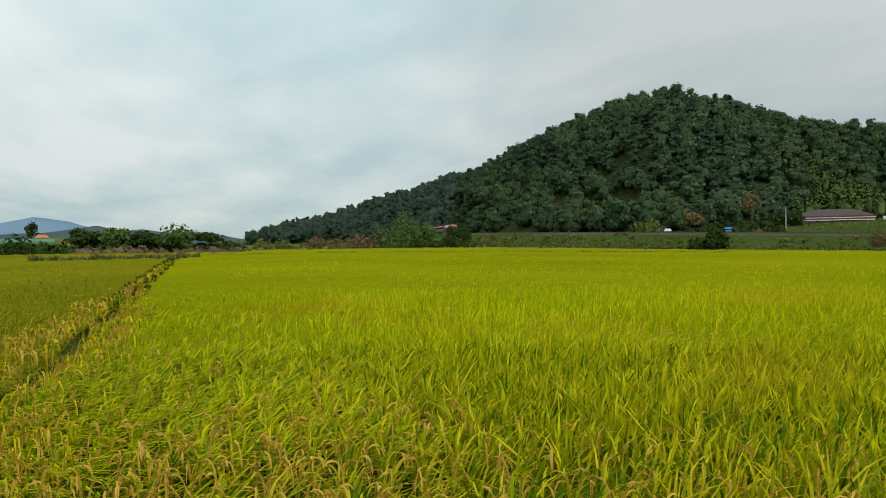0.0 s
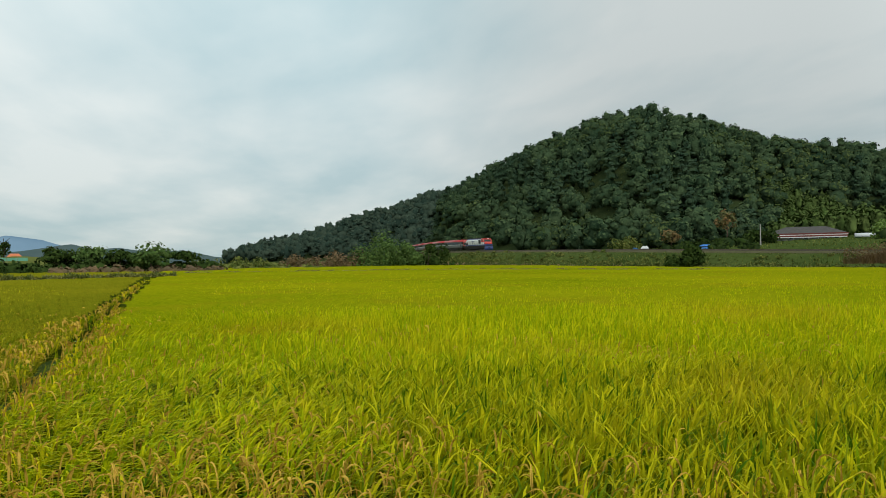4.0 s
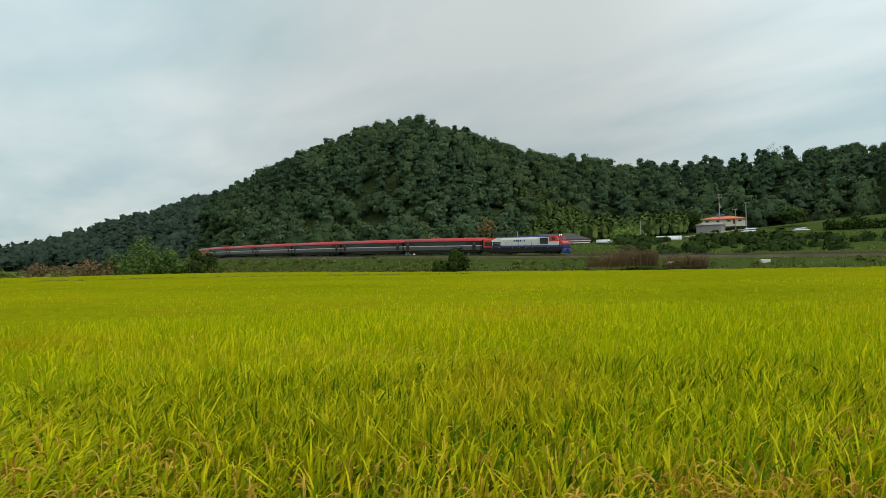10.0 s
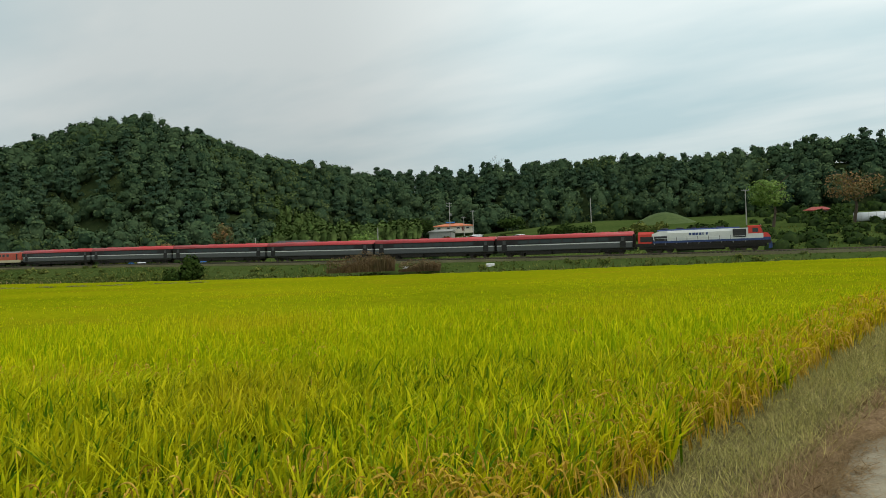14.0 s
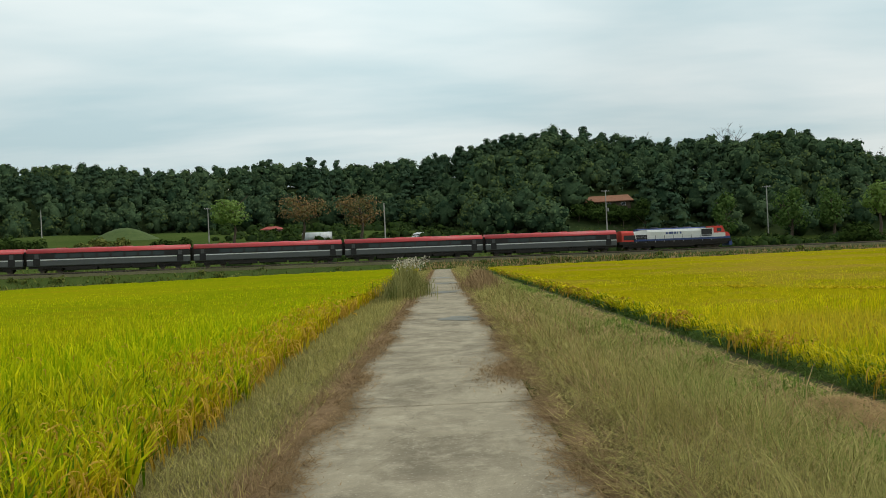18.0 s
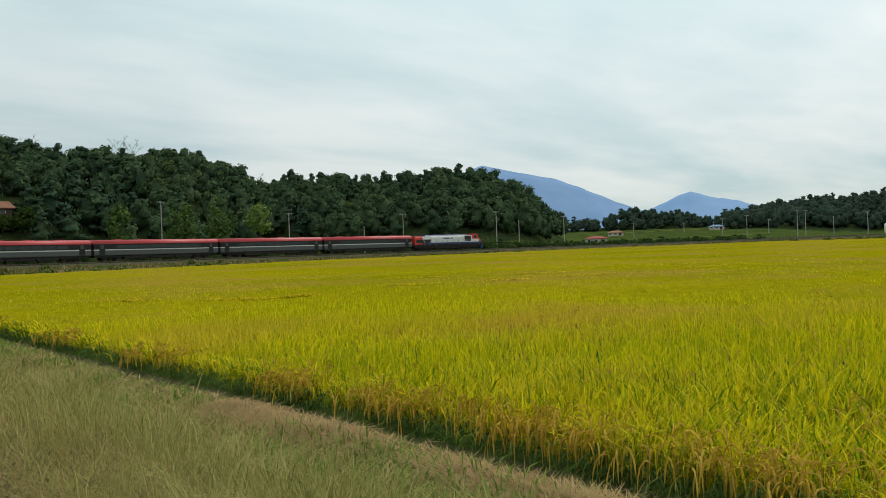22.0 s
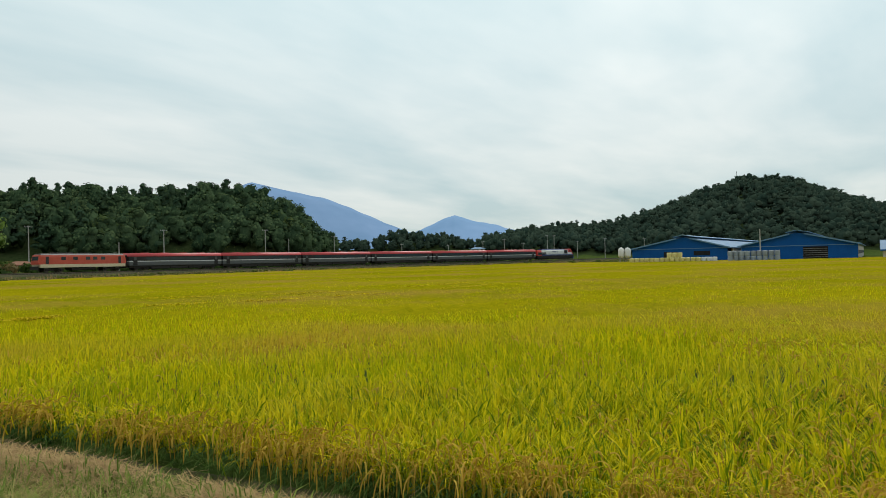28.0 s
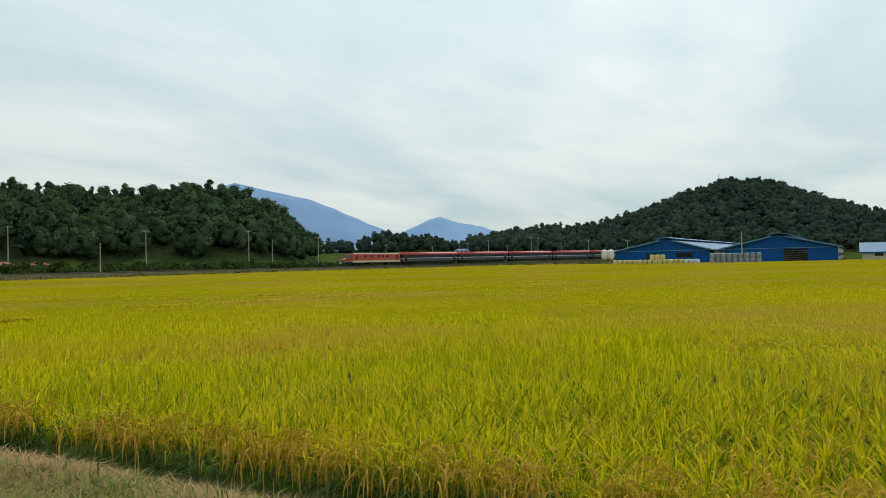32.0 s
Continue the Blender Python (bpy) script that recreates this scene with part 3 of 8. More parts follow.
gx = axis_nodes(-4.0, 6.4, 0.13, -640, 640, 9.0, 4700)
gy = axis_nodes(-10.0, 30.0, 2.0, -60, 640, 9.0, 4700)
GX, GY = np.meshgrid(gx, gy)
GZ = terrain(GX.ravel(), GY.ravel()).reshape(GX.shape)
ground_mesh = grid_mesh("ground", gx, gy, GZ, M_GROUND)
ground_mesh.materials.append(M_FLOOR)
cx, cy = (GX[:-1, :-1] + GX[1:, 1:]) / 2, (GY[:-1, :-1] + GY[1:, 1:]) / 2
wooded = np.max([ridge_height(key, cx, cy) for key in RIDGES], 0) > 2.0
ground_mesh.polygons.foreach_set("material_index", wooded.ravel().astype(np.int32))
tagged(new("ground", ground_mesh), "grassy ground of paddies, banks and hill slopes", "ground", kind="structure")

# ---------------- railway: bank, ballast, sleepers, rails
KEEP = (S > -420) & (S < 460)
NX, NY = -np.sin(TH), np.cos(TH)


def sweep(name, offsets, material, smooth_=False, z_of=None):
    """Sweeps a cross-section of (side, height over the rail) along the railway."""
    idx = np.where(KEEP)[0]
    V = []
    for o, h in offsets:
        zz = LZ[idx] + h if not isinstance(h, str) else terrain(LX[idx] + o * NX[idx], LY[idx] + o * NY[idx]) - 0.15
        V.append(np.stack([LX[idx] + o * NX[idx], LY[idx] + o * NY[idx], zz], -1))
    V = np.stack(V, 1)
    n, k = V.shape[:2]
    i = np.arange(n * k).reshape(n, k)
    q = np.stack([i[:-1, :-1], i[1:, :-1], i[1:, 1:], i[:-1, 1:]], -1).reshape(-1, 4)
    return fast_mesh(name, V.reshape(-1, 3), [q[:, ::-1]], material, smooth_)


bank_mesh = sweep("railway_embankment", [(-9.5, "g"), (-7.4, -2.6), (-3.6, -0.72), (3.6, -0.72), (7.5, -0.9), (11, "g")], M_GROUND)
tagged(new("railway_embankment", bank_mesh), "weedy earth embankment under the railway", "embankment", kind="structure")
track = tagged(new("railway_track"), "single ballasted railway track with worn steel rails", "railway track", kind="structure")
part("ballast_bed", sweep("ballast_bed", [(-2.9, -0.75), (-2.3, -0.26), (2.3, -0.26), (2.9, -0.75)], M_BALLAST), M_BALLAST, track)
for o in (-0.7525, 0.7175):
    part("rail", sweep("rail", [(o, -0.16), (o, 0.0), (o + 0.035, 0.0), (o + 0.035, -0.16)], M_RAIL), M_RAIL, track)
sl_v, sl_f = [], []
for s in np.arange(-330, 330, 0.65):
    c, th = on_line(s), float(np.interp(s, S, TH))
    d, n = np.array([math.cos(th), math.sin(th), 0]), np.array([-math.sin(th), math.cos(th), 0])
    b = len(sl_v) * 8
    sl_v.append([c + a * 0.12 * d + w * 1.2 * n + np.array([0, 0, h]) for h in (-0.27, -0.15) for a, w in ((-1, -1), (1, -1), (1, 1), (-1, 1))])
    sl_f += [(b, b + 1, b + 5, b + 4), (b + 1, b + 2, b + 6, b + 5), (b + 2, b + 3, b + 7, b + 6), (b + 3, b, b + 4, b + 7), (b + 4, b + 5, b + 6, b + 7)]
tagged(part("sleepers", fast_mesh("sleepers", np.array(sl_v).reshape(-1, 3), [sl_f], M_SLEEPER), M_SLEEPER, track), kind="stuff")


# ---------------- farm road of concrete slabs
road = tagged(new("road"), "narrow worn concrete farm road between paddies", "road", kind="structure")
part("road_bed", Solid().box(-1.5, 1.2, -30, 112, -0.30, -0.02), M_JOINT, road)
y = -30.7
k = 0
while y < 111:
    L = (5.2, 6.0, 5.6, 6.4)[k % 4]
    e0, e1 = -1.46 + 0.05 * math.sin(k * 1.7), 1.08 + 0.06 * math.sin(k * 2.3 + 1)
    e2, e3 = -1.46 + 0.05 * math.sin(k * 1.7 + 1.7), 1.08 + 0.06 * math.sin(k * 2.3 + 3.3)
    b = Solid()
    y1 = min(y + L, 111.8)
    top = 0.004 * math.sin(k * 2.1)
    ch = 0.015
    b.add([(e0, y + .012, -.05), (e1, y + .012, -.05), (e3, y1 - .012, -.05), (e2, y1 - .012, -.05),
           (e0, y + .012, top - ch), (e1, y + .012, top - ch), (e3, y1 - .012, top - ch), (e2, y1 - .012, top - ch),
           (e0 + ch, y + .012 + ch, top), (e1 - ch, y + .012 + ch, top), (e3 - ch, y1 - .012 - ch, top), (e2 + ch, y1 - .012 - ch, top)],
          [(0, 1, 5, 4), (1, 2, 6, 5), (2, 3, 7, 6), (3, 0, 4, 7), (4, 5, 9, 8), (5, 6, 10, 9), (6, 7, 11, 10), (7, 4, 8, 11), (8, 9, 10, 11)])
    part("concrete_slab", b, M_CONC, road)
    y += L
    k += 1

# bare earth under the grass of both verges
vy = np.concatenate([np.arange(-12, 30, 0.8), np.arange(30, 112, 2.0)])
# drain bed: a dark strip laid in for the shade under the rice's edge
dv = np.linspace(4.66, 5.95, 12)
VX, VY = np.meshgrid(dv, vy)
VZ = terrain(VX.ravel(), VY.ravel()).reshape(VX.shape) + 0.01
tagged(new("drain", grid_mesh("drain", dv, vy, VZ, M_SOIL)), "dark strip along the drain bed beside the paddy", "drain", kind="structure")
for vx in (np.linspace(-3.9, -1.40, 16), np.linspace(1.02, 4.68, 30)):
    VX, VY = np.meshgrid(vx, vy)
    VZ = terrain(VX.ravel(), VY.ravel()).reshape(VX.shape) + 0.055 + 0.02 * np.sin(VX * 5 + VY * 3) * np.sin(VY * 4.3) - 0.05 * (np.abs(VX + 0.18) < 1.5)
    tagged(new("verge", grid_mesh("verge", vx, vy, VZ, M_VERGE)), "earth verge matted with dry grass", "verge", kind="structure")

# dead grass and dirt spread over both edges of the concrete
ly = np.concatenate([np.arange(-8, 30, 0.12), np.arange(30, 110, 0.8)])
for side, x_in, x_out in ((1, 1.12, 1.40), (-1, -1.38, -1.72)):
    edge = x_in - side * (0.09 * np.sin(ly * 0.9 + side) + 0.07 * np.sin(ly * 2.3) + 0.05 * np.sin(ly * 6.1 + 1) + 0.025 * np.sin(ly * 15.0) + 0.014 * rng.normal(size=len(ly)))
    if side > 0:
        edge = edge - 0.42 * np.exp(-((ly - 11.8) / 1.1)**2)
    mid_ = edge + (x_out - edge) * 0.25
    V = np.stack([np.stack([edge, ly, 0 * ly + 0.0048], 1), np.stack([mid_, ly, 0.010 + 0.004 * np.sin(ly * 9)], 1), np.stack([0 * ly + x_out, ly, 0 * ly + 0.03], 1)], 1)
    i = np.arange(len(ly) * 3).reshape(-1, 3)
    q = np.stack([i[:-1, :-1], i[:-1, 1:], i[1:, 1:], i[1:, :-1]], -1).reshape(-1, 4)
    tagged(new("litter", fast_mesh("litter", V.reshape(-1, 3), [q if side > 0 else q[:, ::-1]], M_LITTER, True)), "brown dead grass litter along the road's edge", "litter", kind="stuff")
# damp silt in hollows of the concrete
for px, py, pw, ph in ((0.42, 22.0, 0.60, 0.80), (-0.1, 39.0, 0.9, 1.3), (0.2, 52.0, 1.0, 1.4), (-0.2, 66.0, 0.95, 1.8)):
    ring = [(px + pw * (1 + 0.22 * math.sin(3 * a + px * 9) + 0.1 * math.sin(7 * a)) * math.cos(a), py + ph * (1 + 0.2 * math.sin(2 * a + py)) * math.sin(a), 0.009) for a in np.linspace(0, 2 * math.pi, 28, endpoint=False)]
    tagged(new("puddle", Solid().add(ring, [tuple(range(28))]).mesh("puddle", M_DAMP)), "damp dark silt in a hollow of the road", "puddle", kind="structure")


# ---------------- leaves, crowns and woods
def quads_at(c, size, rand, up=0.5, out=None, mid=None):
    """Small leaf sprays (one bent quad each) at points c; out: the way they face."""
    n = len(c)
    nv = rand.normal(size=(n, 3))
    if out is not None:
        nv = nv * 0.38 + out
    nv[:, 2] += up
    nv /= np.linalg.norm(nv, axis=1, keepdims=True) + 1e-9
    if mid is not None:     # all face away from the crown's middle
        o = c - np.array([0, 0, mid])
        o /= np.linalg.norm(o, axis=1, keepdims=True) + 1e-9
        dot = (nv * o).sum(1, keepdims=True)
        nv = np.where(dot < 0.3, nv + o * (0.9 - dot), nv)
        nv /= np.linalg.norm(nv, axis=1, keepdims=True) + 1e-9
    a = np.cross(nv, rand.normal(size=(n, 3)))
    a /= np.linalg.norm(a, axis=1, keepdims=True) + 1e-9
    b = np.cross(nv, a)
    s = (size * (0.6 + 0.8 * rand.random(n)))[:, None]
    w = s * (0.65 + 0.35 * rand.random(n))[:, None]
    v = np.stack([c - a * s, c - b * w - nv * s * 0.15, c + a * s, c + b * w - nv * s * 0.15], 1)
    return v.reshape(-1, 3)


ICO = None


def lump(rand, rx, ry, rz, cz):
    """A low, lumpy ball: the dense inside of a crown."""
    global ICO
    if ICO is None:
        bm = bmesh.new()
        bmesh.ops.create_icosphere(bm, subdivisions=1, radius=1)
        bm.verts.ensure_lookup_table()
        ICO = (np.array([v.co[:] for v in bm.verts]), np.array([[v.index for v in f.verts] for f in bm.faces]))
        bm.free()
    v = ICO[0] * (0.86 + 0.28 * rand.random((len(ICO[0]), 1)))
    return v * np.array([rx, ry, rz]) + np.array([0, 0, cz]), ICO[1]


def broad_crown(rand, n, R=3.3, H=6.5, base=1.5, leaf=0.55, lobes=8):
    """A broadleaf crown: several leafy lobes on an uneven ball."""
    cen = rand.normal(size=(lobes, 3))
    cen /= np.linalg.norm(cen, axis=1, keepdims=True)
    cen[:, 2] = np.abs(cen[:, 2]) * 1.3 - 0.3
    cen *= np.array([R * 0.52, R * 0.52, H * 0.30])
    cen[:, 2] += base + H * 0.45
    who = rand.integers(0, lobes, n)
    d = rand.normal(size=(n, 3))
    d /= np.linalg.norm(d, axis=1, keepdims=True)
    rad = (0.86 + 0.14 * rand.random(n))[:, None]
    lr = (0.36 + 0.16 * rand.random(lobes))[who][:, None]
    c = cen[who] + d * rad * lr * np.array([R, R, H * 0.42])
    return quads_at(c, leaf, rand, 0.35, d, base + H * 0.3)


def spread(templates, cores, P, scale, rand, mats, name):
    """Sets copies of crown templates at points P (joined)."""
    kind = rand.integers(0, len(templates), len(P))
    for j, (tm, co) in enumerate(zip(templates, cores)):
        idx = np.where(kind == j)[0]
        if not len(idx):
            continue
        a = rand.random(len(idx)) * 2 * math.pi
        ca, sa = np.cos(a)[:, None], np.sin(a)[:, None]
        s = scale[idx][:, None]
        for v, f, bag in ((tm, None, mats[0]), (co[0], co[1], mats[1])):
            x = (v[None, :, 0] * ca - v[None, :, 1] * sa) * s + P[idx, 0:1]
            y = (v[None, :, 0] * sa + v[None, :, 1] * ca) * s + P[idx, 1:2]
            z = v[None, :, 2] * s + P[idx, 2:3]
            V = np.stack([x, y, z], -1).reshape(-1, 3)
            m = len(v)
            o = v - np.array([0, 0, 0.30 * v[:, 2].max()])
            o = o / (np.linalg.norm(o, axis=1, keepdims=True) + 1e-9) + np.array([0, 0, 0.30])
            Nn = np.stack([o[None, :, 0] * ca - o[None, :, 1] * sa, o[None, :, 0] * sa + o[None, :, 1] * ca, np.broadcast_to(o[None, :, 2], x.shape)], -1).reshape(-1, 3)
            Nn = Nn / (np.linalg.norm(Nn, axis=1, keepdims=True) + 1e-9)
            if f is None:
                q = np.arange(len(V)).reshape(-1, 4)
            else:
                q = (f[None] + (np.arange(len(idx)) * m)[:, None, None]).reshape(-1, f.shape[1])
            bag.append((V, q, Nn))


def bag_object(name, bag, material, label, category, kind="stuff", parent=None):
    V, F3, F4, NN, n = [], [], [], [], 0
    for v, f, *nn in bag:
        V.append(v)
        NN += nn
        (F3 if f.shape[1] == 3 else F4).append(f + n)
        n += len(v)
    me = fast_mesh(name, np.concatenate(V), [np.concatenate(x) for x in (F4, F3) if x], material, bool(NN), np.concatenate(NN) if NN else None)
    ob = new(name, me)
    if parent:
        ob.parent = parent
    return tagged(ob, label, category, kind=kind)


def lobed_crown(rand, n, R, H, leaf, pine=False):
    """One crown: leaf sprays on overlapping lobes (flat tiers for a pine) round a massed inside."""
    L = 8
    ca = np.arange(L) * 2.4 + rand.random(L)
    t = np.linspace(0, 1, L)
    if pine:
        off = R * (0.62 - 0.56 * t) * (0.6 + 0.5 * rand.random(L))
        cen = np.stack([off * np.cos(ca), off * np.sin(ca), H * (0.25 + 0.64 * t)], 1)
        rad = np.stack([R * (0.55 - 0.28 * t), R * (0.55 - 0.28 * t), np.full(L, 0.09 * H)], 1)
    else:
        off = R * np.sin(math.pi * (0.12 + 0.62 * t)) * 0.66 * (0.85 + 0.3 * rand.random(L))
        cen = np.stack([off * np.cos(ca), off * np.sin(ca), H * (0.75 - 0.58 * t + 0.04 * rand.normal(size=L))], 1)
        lr = R * (0.34 + 0.16 * rand.random(L))
        rad = np.stack([lr, lr, lr * 0.95], 1)
    who = rand.integers(0, L, n)
    d = rand.normal(size=(n, 3))
    d[:, 2] = np.where(rand.random(n) < 0.6, np.abs(d[:, 2]), d[:, 2])
    d /= np.linalg.norm(d, axis=1, keepdims=True)
    c = cen[who] + d * rad[who] * (0.74 + 0.30 * rand.random(n))[:, None]
    V = quads_at(c, leaf, rand, 0.30, d * 1.6)
    whole = c - np.array([0, 0, 0.35 * H])
    whole /= np.linalg.norm(whole, axis=1, keepdims=True) + 1e-9
    nn = d * 0.55 + whole * 0.55 + np.array([0, 0, 0.40]) + 0.20 * rand.normal(size=(n, 3))
    nn /= np.linalg.norm(nn, axis=1, keepdims=True)
    # the massed inside: one lumpy ball a lobe, and one round the stem
    cv, cn, cf = [], [], []
    for k in range(L + 1):
        size = rad[k] * (0.66 if pine else 0.74) if k < L else np.array([R * (0.34 if pine else 0.55), R * (0.34 if pine else 0.55), H * 0.40])
        mid = cen[k] if k < L else np.array([0, 0, H * 0.42])
        v, f = lump(rand, size[0], size[1], size[2], 0.0)
        o = v / size + 0.7 * (v + mid - np.array([0, 0, 0.35 * H])) / np.array([R, R, 0.6 * H]) + np.array([0, 0, 0.25])
        cf.append(f + 12 * k)
        cv.append(v + mid)
        cn.append(o / np.linalg.norm(o, axis=1, keepdims=True))
    return V, np.repeat(nn, 4, 0), np.concatenate(cv), np.concatenate(cn), np.concatenate(cf)


def woods(name, label, crest, spacing, height, leaves, leaf, species, foot=2.5, seed=1, near_only=True):
    """The trees of a wooded ridge; species: (share, material, is a pine)."""
    rand = np.random.default_rng(seed)
    flank = max(c[3] for c in crest)
    pts = np.array([(p.x, p.y) for p in (polar(c[0], c[1]) for c in crest)])
    lo, hi = pts.min(0) - flank, pts.max(0) + flank
    nx, ny = int((hi[0] - lo[0]) / spacing) + 3, int((hi[1] - lo[1]) / spacing) + 3
    X, Y = np.meshgrid(np.arange(nx), np.arange(ny), indexing="ij")
    fx = (lo[0] + (X + 0.5 + 0.46 * rand.uniform(-1, 1, X.shape)) * spacing).ravel()
    fy = (lo[1] + (Y + 0.5 + 0.46 * rand.uniform(-1, 1, X.shape)) * spacing).ravel()
    h = ridge_height(name, fx, fy)
    r, az = np.hypot(fx, fy), np.degrees(np.arctan2(fx, fy))
    crest_r = np.interp(az, np.array([c[0] for c in crest]), np.array([c[1] for c in crest]))
    u, _ = beyond_line(fx, fy)
    base = terrain(fx, fy)
    room = np.where((name == "main") & (az < -71), 5.0, np.where(name == "main", 9.0, 14.0))
    keep = (h > foot) & (r < crest_r + 9) & ((u > room) if near_only else (r > 300)) & (base < h + 6) & ~((u < 40) & (az > 20) & near_only) & ~((az > 10.0) & (az < 14.9) & (r < 222)) & ~((az > -51.5) & (az < -42.0) & (r < 276))
    who = np.where(keep)[0]
    n = len(who)
    px, py, pz = fx[who], fy[who], base[who]
    size = 0.78 + 0.30 * rand.random(n)**1.6
    wide = 0.78 + 0.48 * rand.random(n)
    turn = rand.random(n) * 6.28
    # kinds stand in groups
    group = vnoise(px, py, 26.0, seed) * 0.6 + 0.4 * rand.random(n)
    rank = np.argsort(np.argsort(group)) / max(1, n)
    R0 = spacing * 0.72
    holder = tagged(new("woods"), label, "woods", kind="stuff")
    cores, lo_ = [], 0.0
    for share, material, pine in species:
        mine = (rank >= lo_) & (rank < lo_ + share)
        lo_ += share
        bag = []
        for j in range(9):
            k = np.where(mine & (np.arange(n) % 9 == j))[0]
            if not len(k):
                continue
            tm, tn, cv, cn, cf = lobed_crown(rand, leaves, R0, height, leaf, pine)
            ca, sa = np.cos(turn[k])[:, None], np.sin(turn[k])[:, None]
            sx, sz = (size[k] * wide[k])[:, None], size[k][:, None]

            def stand(v, kx, kz, place):
                x = (v[None, :, 0] * ca - v[None, :, 1] * sa) * kx + place * px[k][:, None]
                y = (v[None, :, 0] * sa + v[None, :, 1] * ca) * kx + place * py[k][:, None]
                return np.stack([x, y, v[None, :, 2] * kz + place * pz[k][:, None]], -1).reshape(-1, 3)

            V = stand(tm, sx, sz, 1)
            bag.append((V, np.arange(len(V)).reshape(-1, 4), stand(tn, 1.0, 1.0, 0)))
            V = stand(cv, sx, sz, 1)
            cores.append((V, (cf[None] + (np.arange(len(k)) * len(cv))[:, None, None]).reshape(-1, 3), stand(cn, 1.0, 1.0, 0)))
        if bag:
            bag_object("tree_crowns", bag, material, "", "", "stuff", holder)
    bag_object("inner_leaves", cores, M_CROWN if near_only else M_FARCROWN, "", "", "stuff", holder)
    return holder


NEAR_KINDS = ((0.30, M_PINE, True), (0.55, M_FOREST, False), (0.15, M_FOREST_L, False))
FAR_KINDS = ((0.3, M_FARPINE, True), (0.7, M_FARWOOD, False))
woods("main", "dense dark green mixed woods on the round hill", CREST_MAIN, 6.5, 10.1, 310, 0.40, NEAR_KINDS, seed=11, foot=0.7)
woods("mid", "dense dark green woods along the low ridge", CREST_MID, 6.7, 11.8, 310, 0.40, NEAR_KINDS, seed=12, foot=0.8)
woods("end", "dark oak woods on the end of the ridge by the railway", CREST_END, 6.5, 12.0, 320, 0.40, ((0.25, M_PINE, True), (0.70, M_FOREST, False), (0.05, M_FOREST_L, False)), seed=13)
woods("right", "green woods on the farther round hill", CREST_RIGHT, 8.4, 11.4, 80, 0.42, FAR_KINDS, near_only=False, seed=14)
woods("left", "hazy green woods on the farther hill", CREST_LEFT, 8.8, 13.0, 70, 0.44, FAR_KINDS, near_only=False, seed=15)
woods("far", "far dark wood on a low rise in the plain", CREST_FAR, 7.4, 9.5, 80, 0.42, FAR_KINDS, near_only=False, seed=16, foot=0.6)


# far mountains and hills, their distance haze painted in as pale colour and glow
def mountain(name, nodes, depth, color_a, color_b, label):
    m = bpy.data.materials.new(name)
    m.use_nodes = True
    N, L = m.node_tree.nodes, m.node_tree.links
    bs = N["Principled BSDF"]
    n = N.new("ShaderNodeTexNoise")
    n.inputs["Scale"].default_value, n.inputs["Detail"].default_value = 0.004, 8.0
    L.new(N.new("ShaderNodeNewGeometry").outputs["Position"], n.inputs["Vector"])
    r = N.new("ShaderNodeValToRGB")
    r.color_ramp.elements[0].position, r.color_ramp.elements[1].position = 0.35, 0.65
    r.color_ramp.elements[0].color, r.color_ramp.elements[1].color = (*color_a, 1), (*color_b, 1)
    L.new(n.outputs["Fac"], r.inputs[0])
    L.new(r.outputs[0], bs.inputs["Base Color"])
    # the painted haze colour also glows, though nothing here is a lamp
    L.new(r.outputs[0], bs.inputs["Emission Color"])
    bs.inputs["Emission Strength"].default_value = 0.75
    bs.inputs["Specular IOR Level"].default_value = 0.0
    pts = []
    az0, az1 = nodes[0][0], nodes[-1][0]
    A = np.linspace(az0, az1, 160)
    E = np.interp(A, [q[0] for q in nodes], [q[2] for q in nodes])
    R = np.interp(A, [q[0] for q in nodes], [q[1] for q in nodes])
    V = []
    rand = np.random.default_rng(5)
    rough = np.convolve(rand.normal(size=176), np.hanning(16), "valid")[:160] * 0.012
    for k, t in enumerate((0.0, 0.35, 0.7, 1.0)):
        rr = R - depth * (1 - t)
        hh = (R * np.tan(np.radians(E + rough * t))) * math.sin(t * math.pi / 2)**1.1
        V.append(np.stack([rr * np.sin(np.radians(A)), rr * np.cos(np.radians(A)), hh - 2], -1))
    rr = R + depth
    V.append(np.stack([rr * np.sin(np.radians(A)), rr * np.cos(np.radians(A)), np.full(160, -5.0)], -1))
    V = np.stack(V, 0)
    i = np.arange(5 * 160).reshape(5, 160)
    q = np.stack([i[:-1, :-1], i[:-1, 1:], i[1:, 1:], i[1:, :-1]], -1).reshape(-1, 4)
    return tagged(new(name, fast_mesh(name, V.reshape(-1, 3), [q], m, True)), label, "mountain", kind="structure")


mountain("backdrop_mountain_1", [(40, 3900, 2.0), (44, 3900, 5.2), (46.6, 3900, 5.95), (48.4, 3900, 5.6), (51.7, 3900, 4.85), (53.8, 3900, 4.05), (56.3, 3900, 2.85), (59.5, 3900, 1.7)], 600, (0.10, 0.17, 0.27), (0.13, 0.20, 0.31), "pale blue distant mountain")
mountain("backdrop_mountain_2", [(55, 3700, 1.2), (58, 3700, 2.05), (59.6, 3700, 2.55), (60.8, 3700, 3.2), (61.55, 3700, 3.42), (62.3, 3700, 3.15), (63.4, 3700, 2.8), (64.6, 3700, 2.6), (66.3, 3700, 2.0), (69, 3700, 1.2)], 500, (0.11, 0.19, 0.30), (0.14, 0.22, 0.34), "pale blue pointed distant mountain")
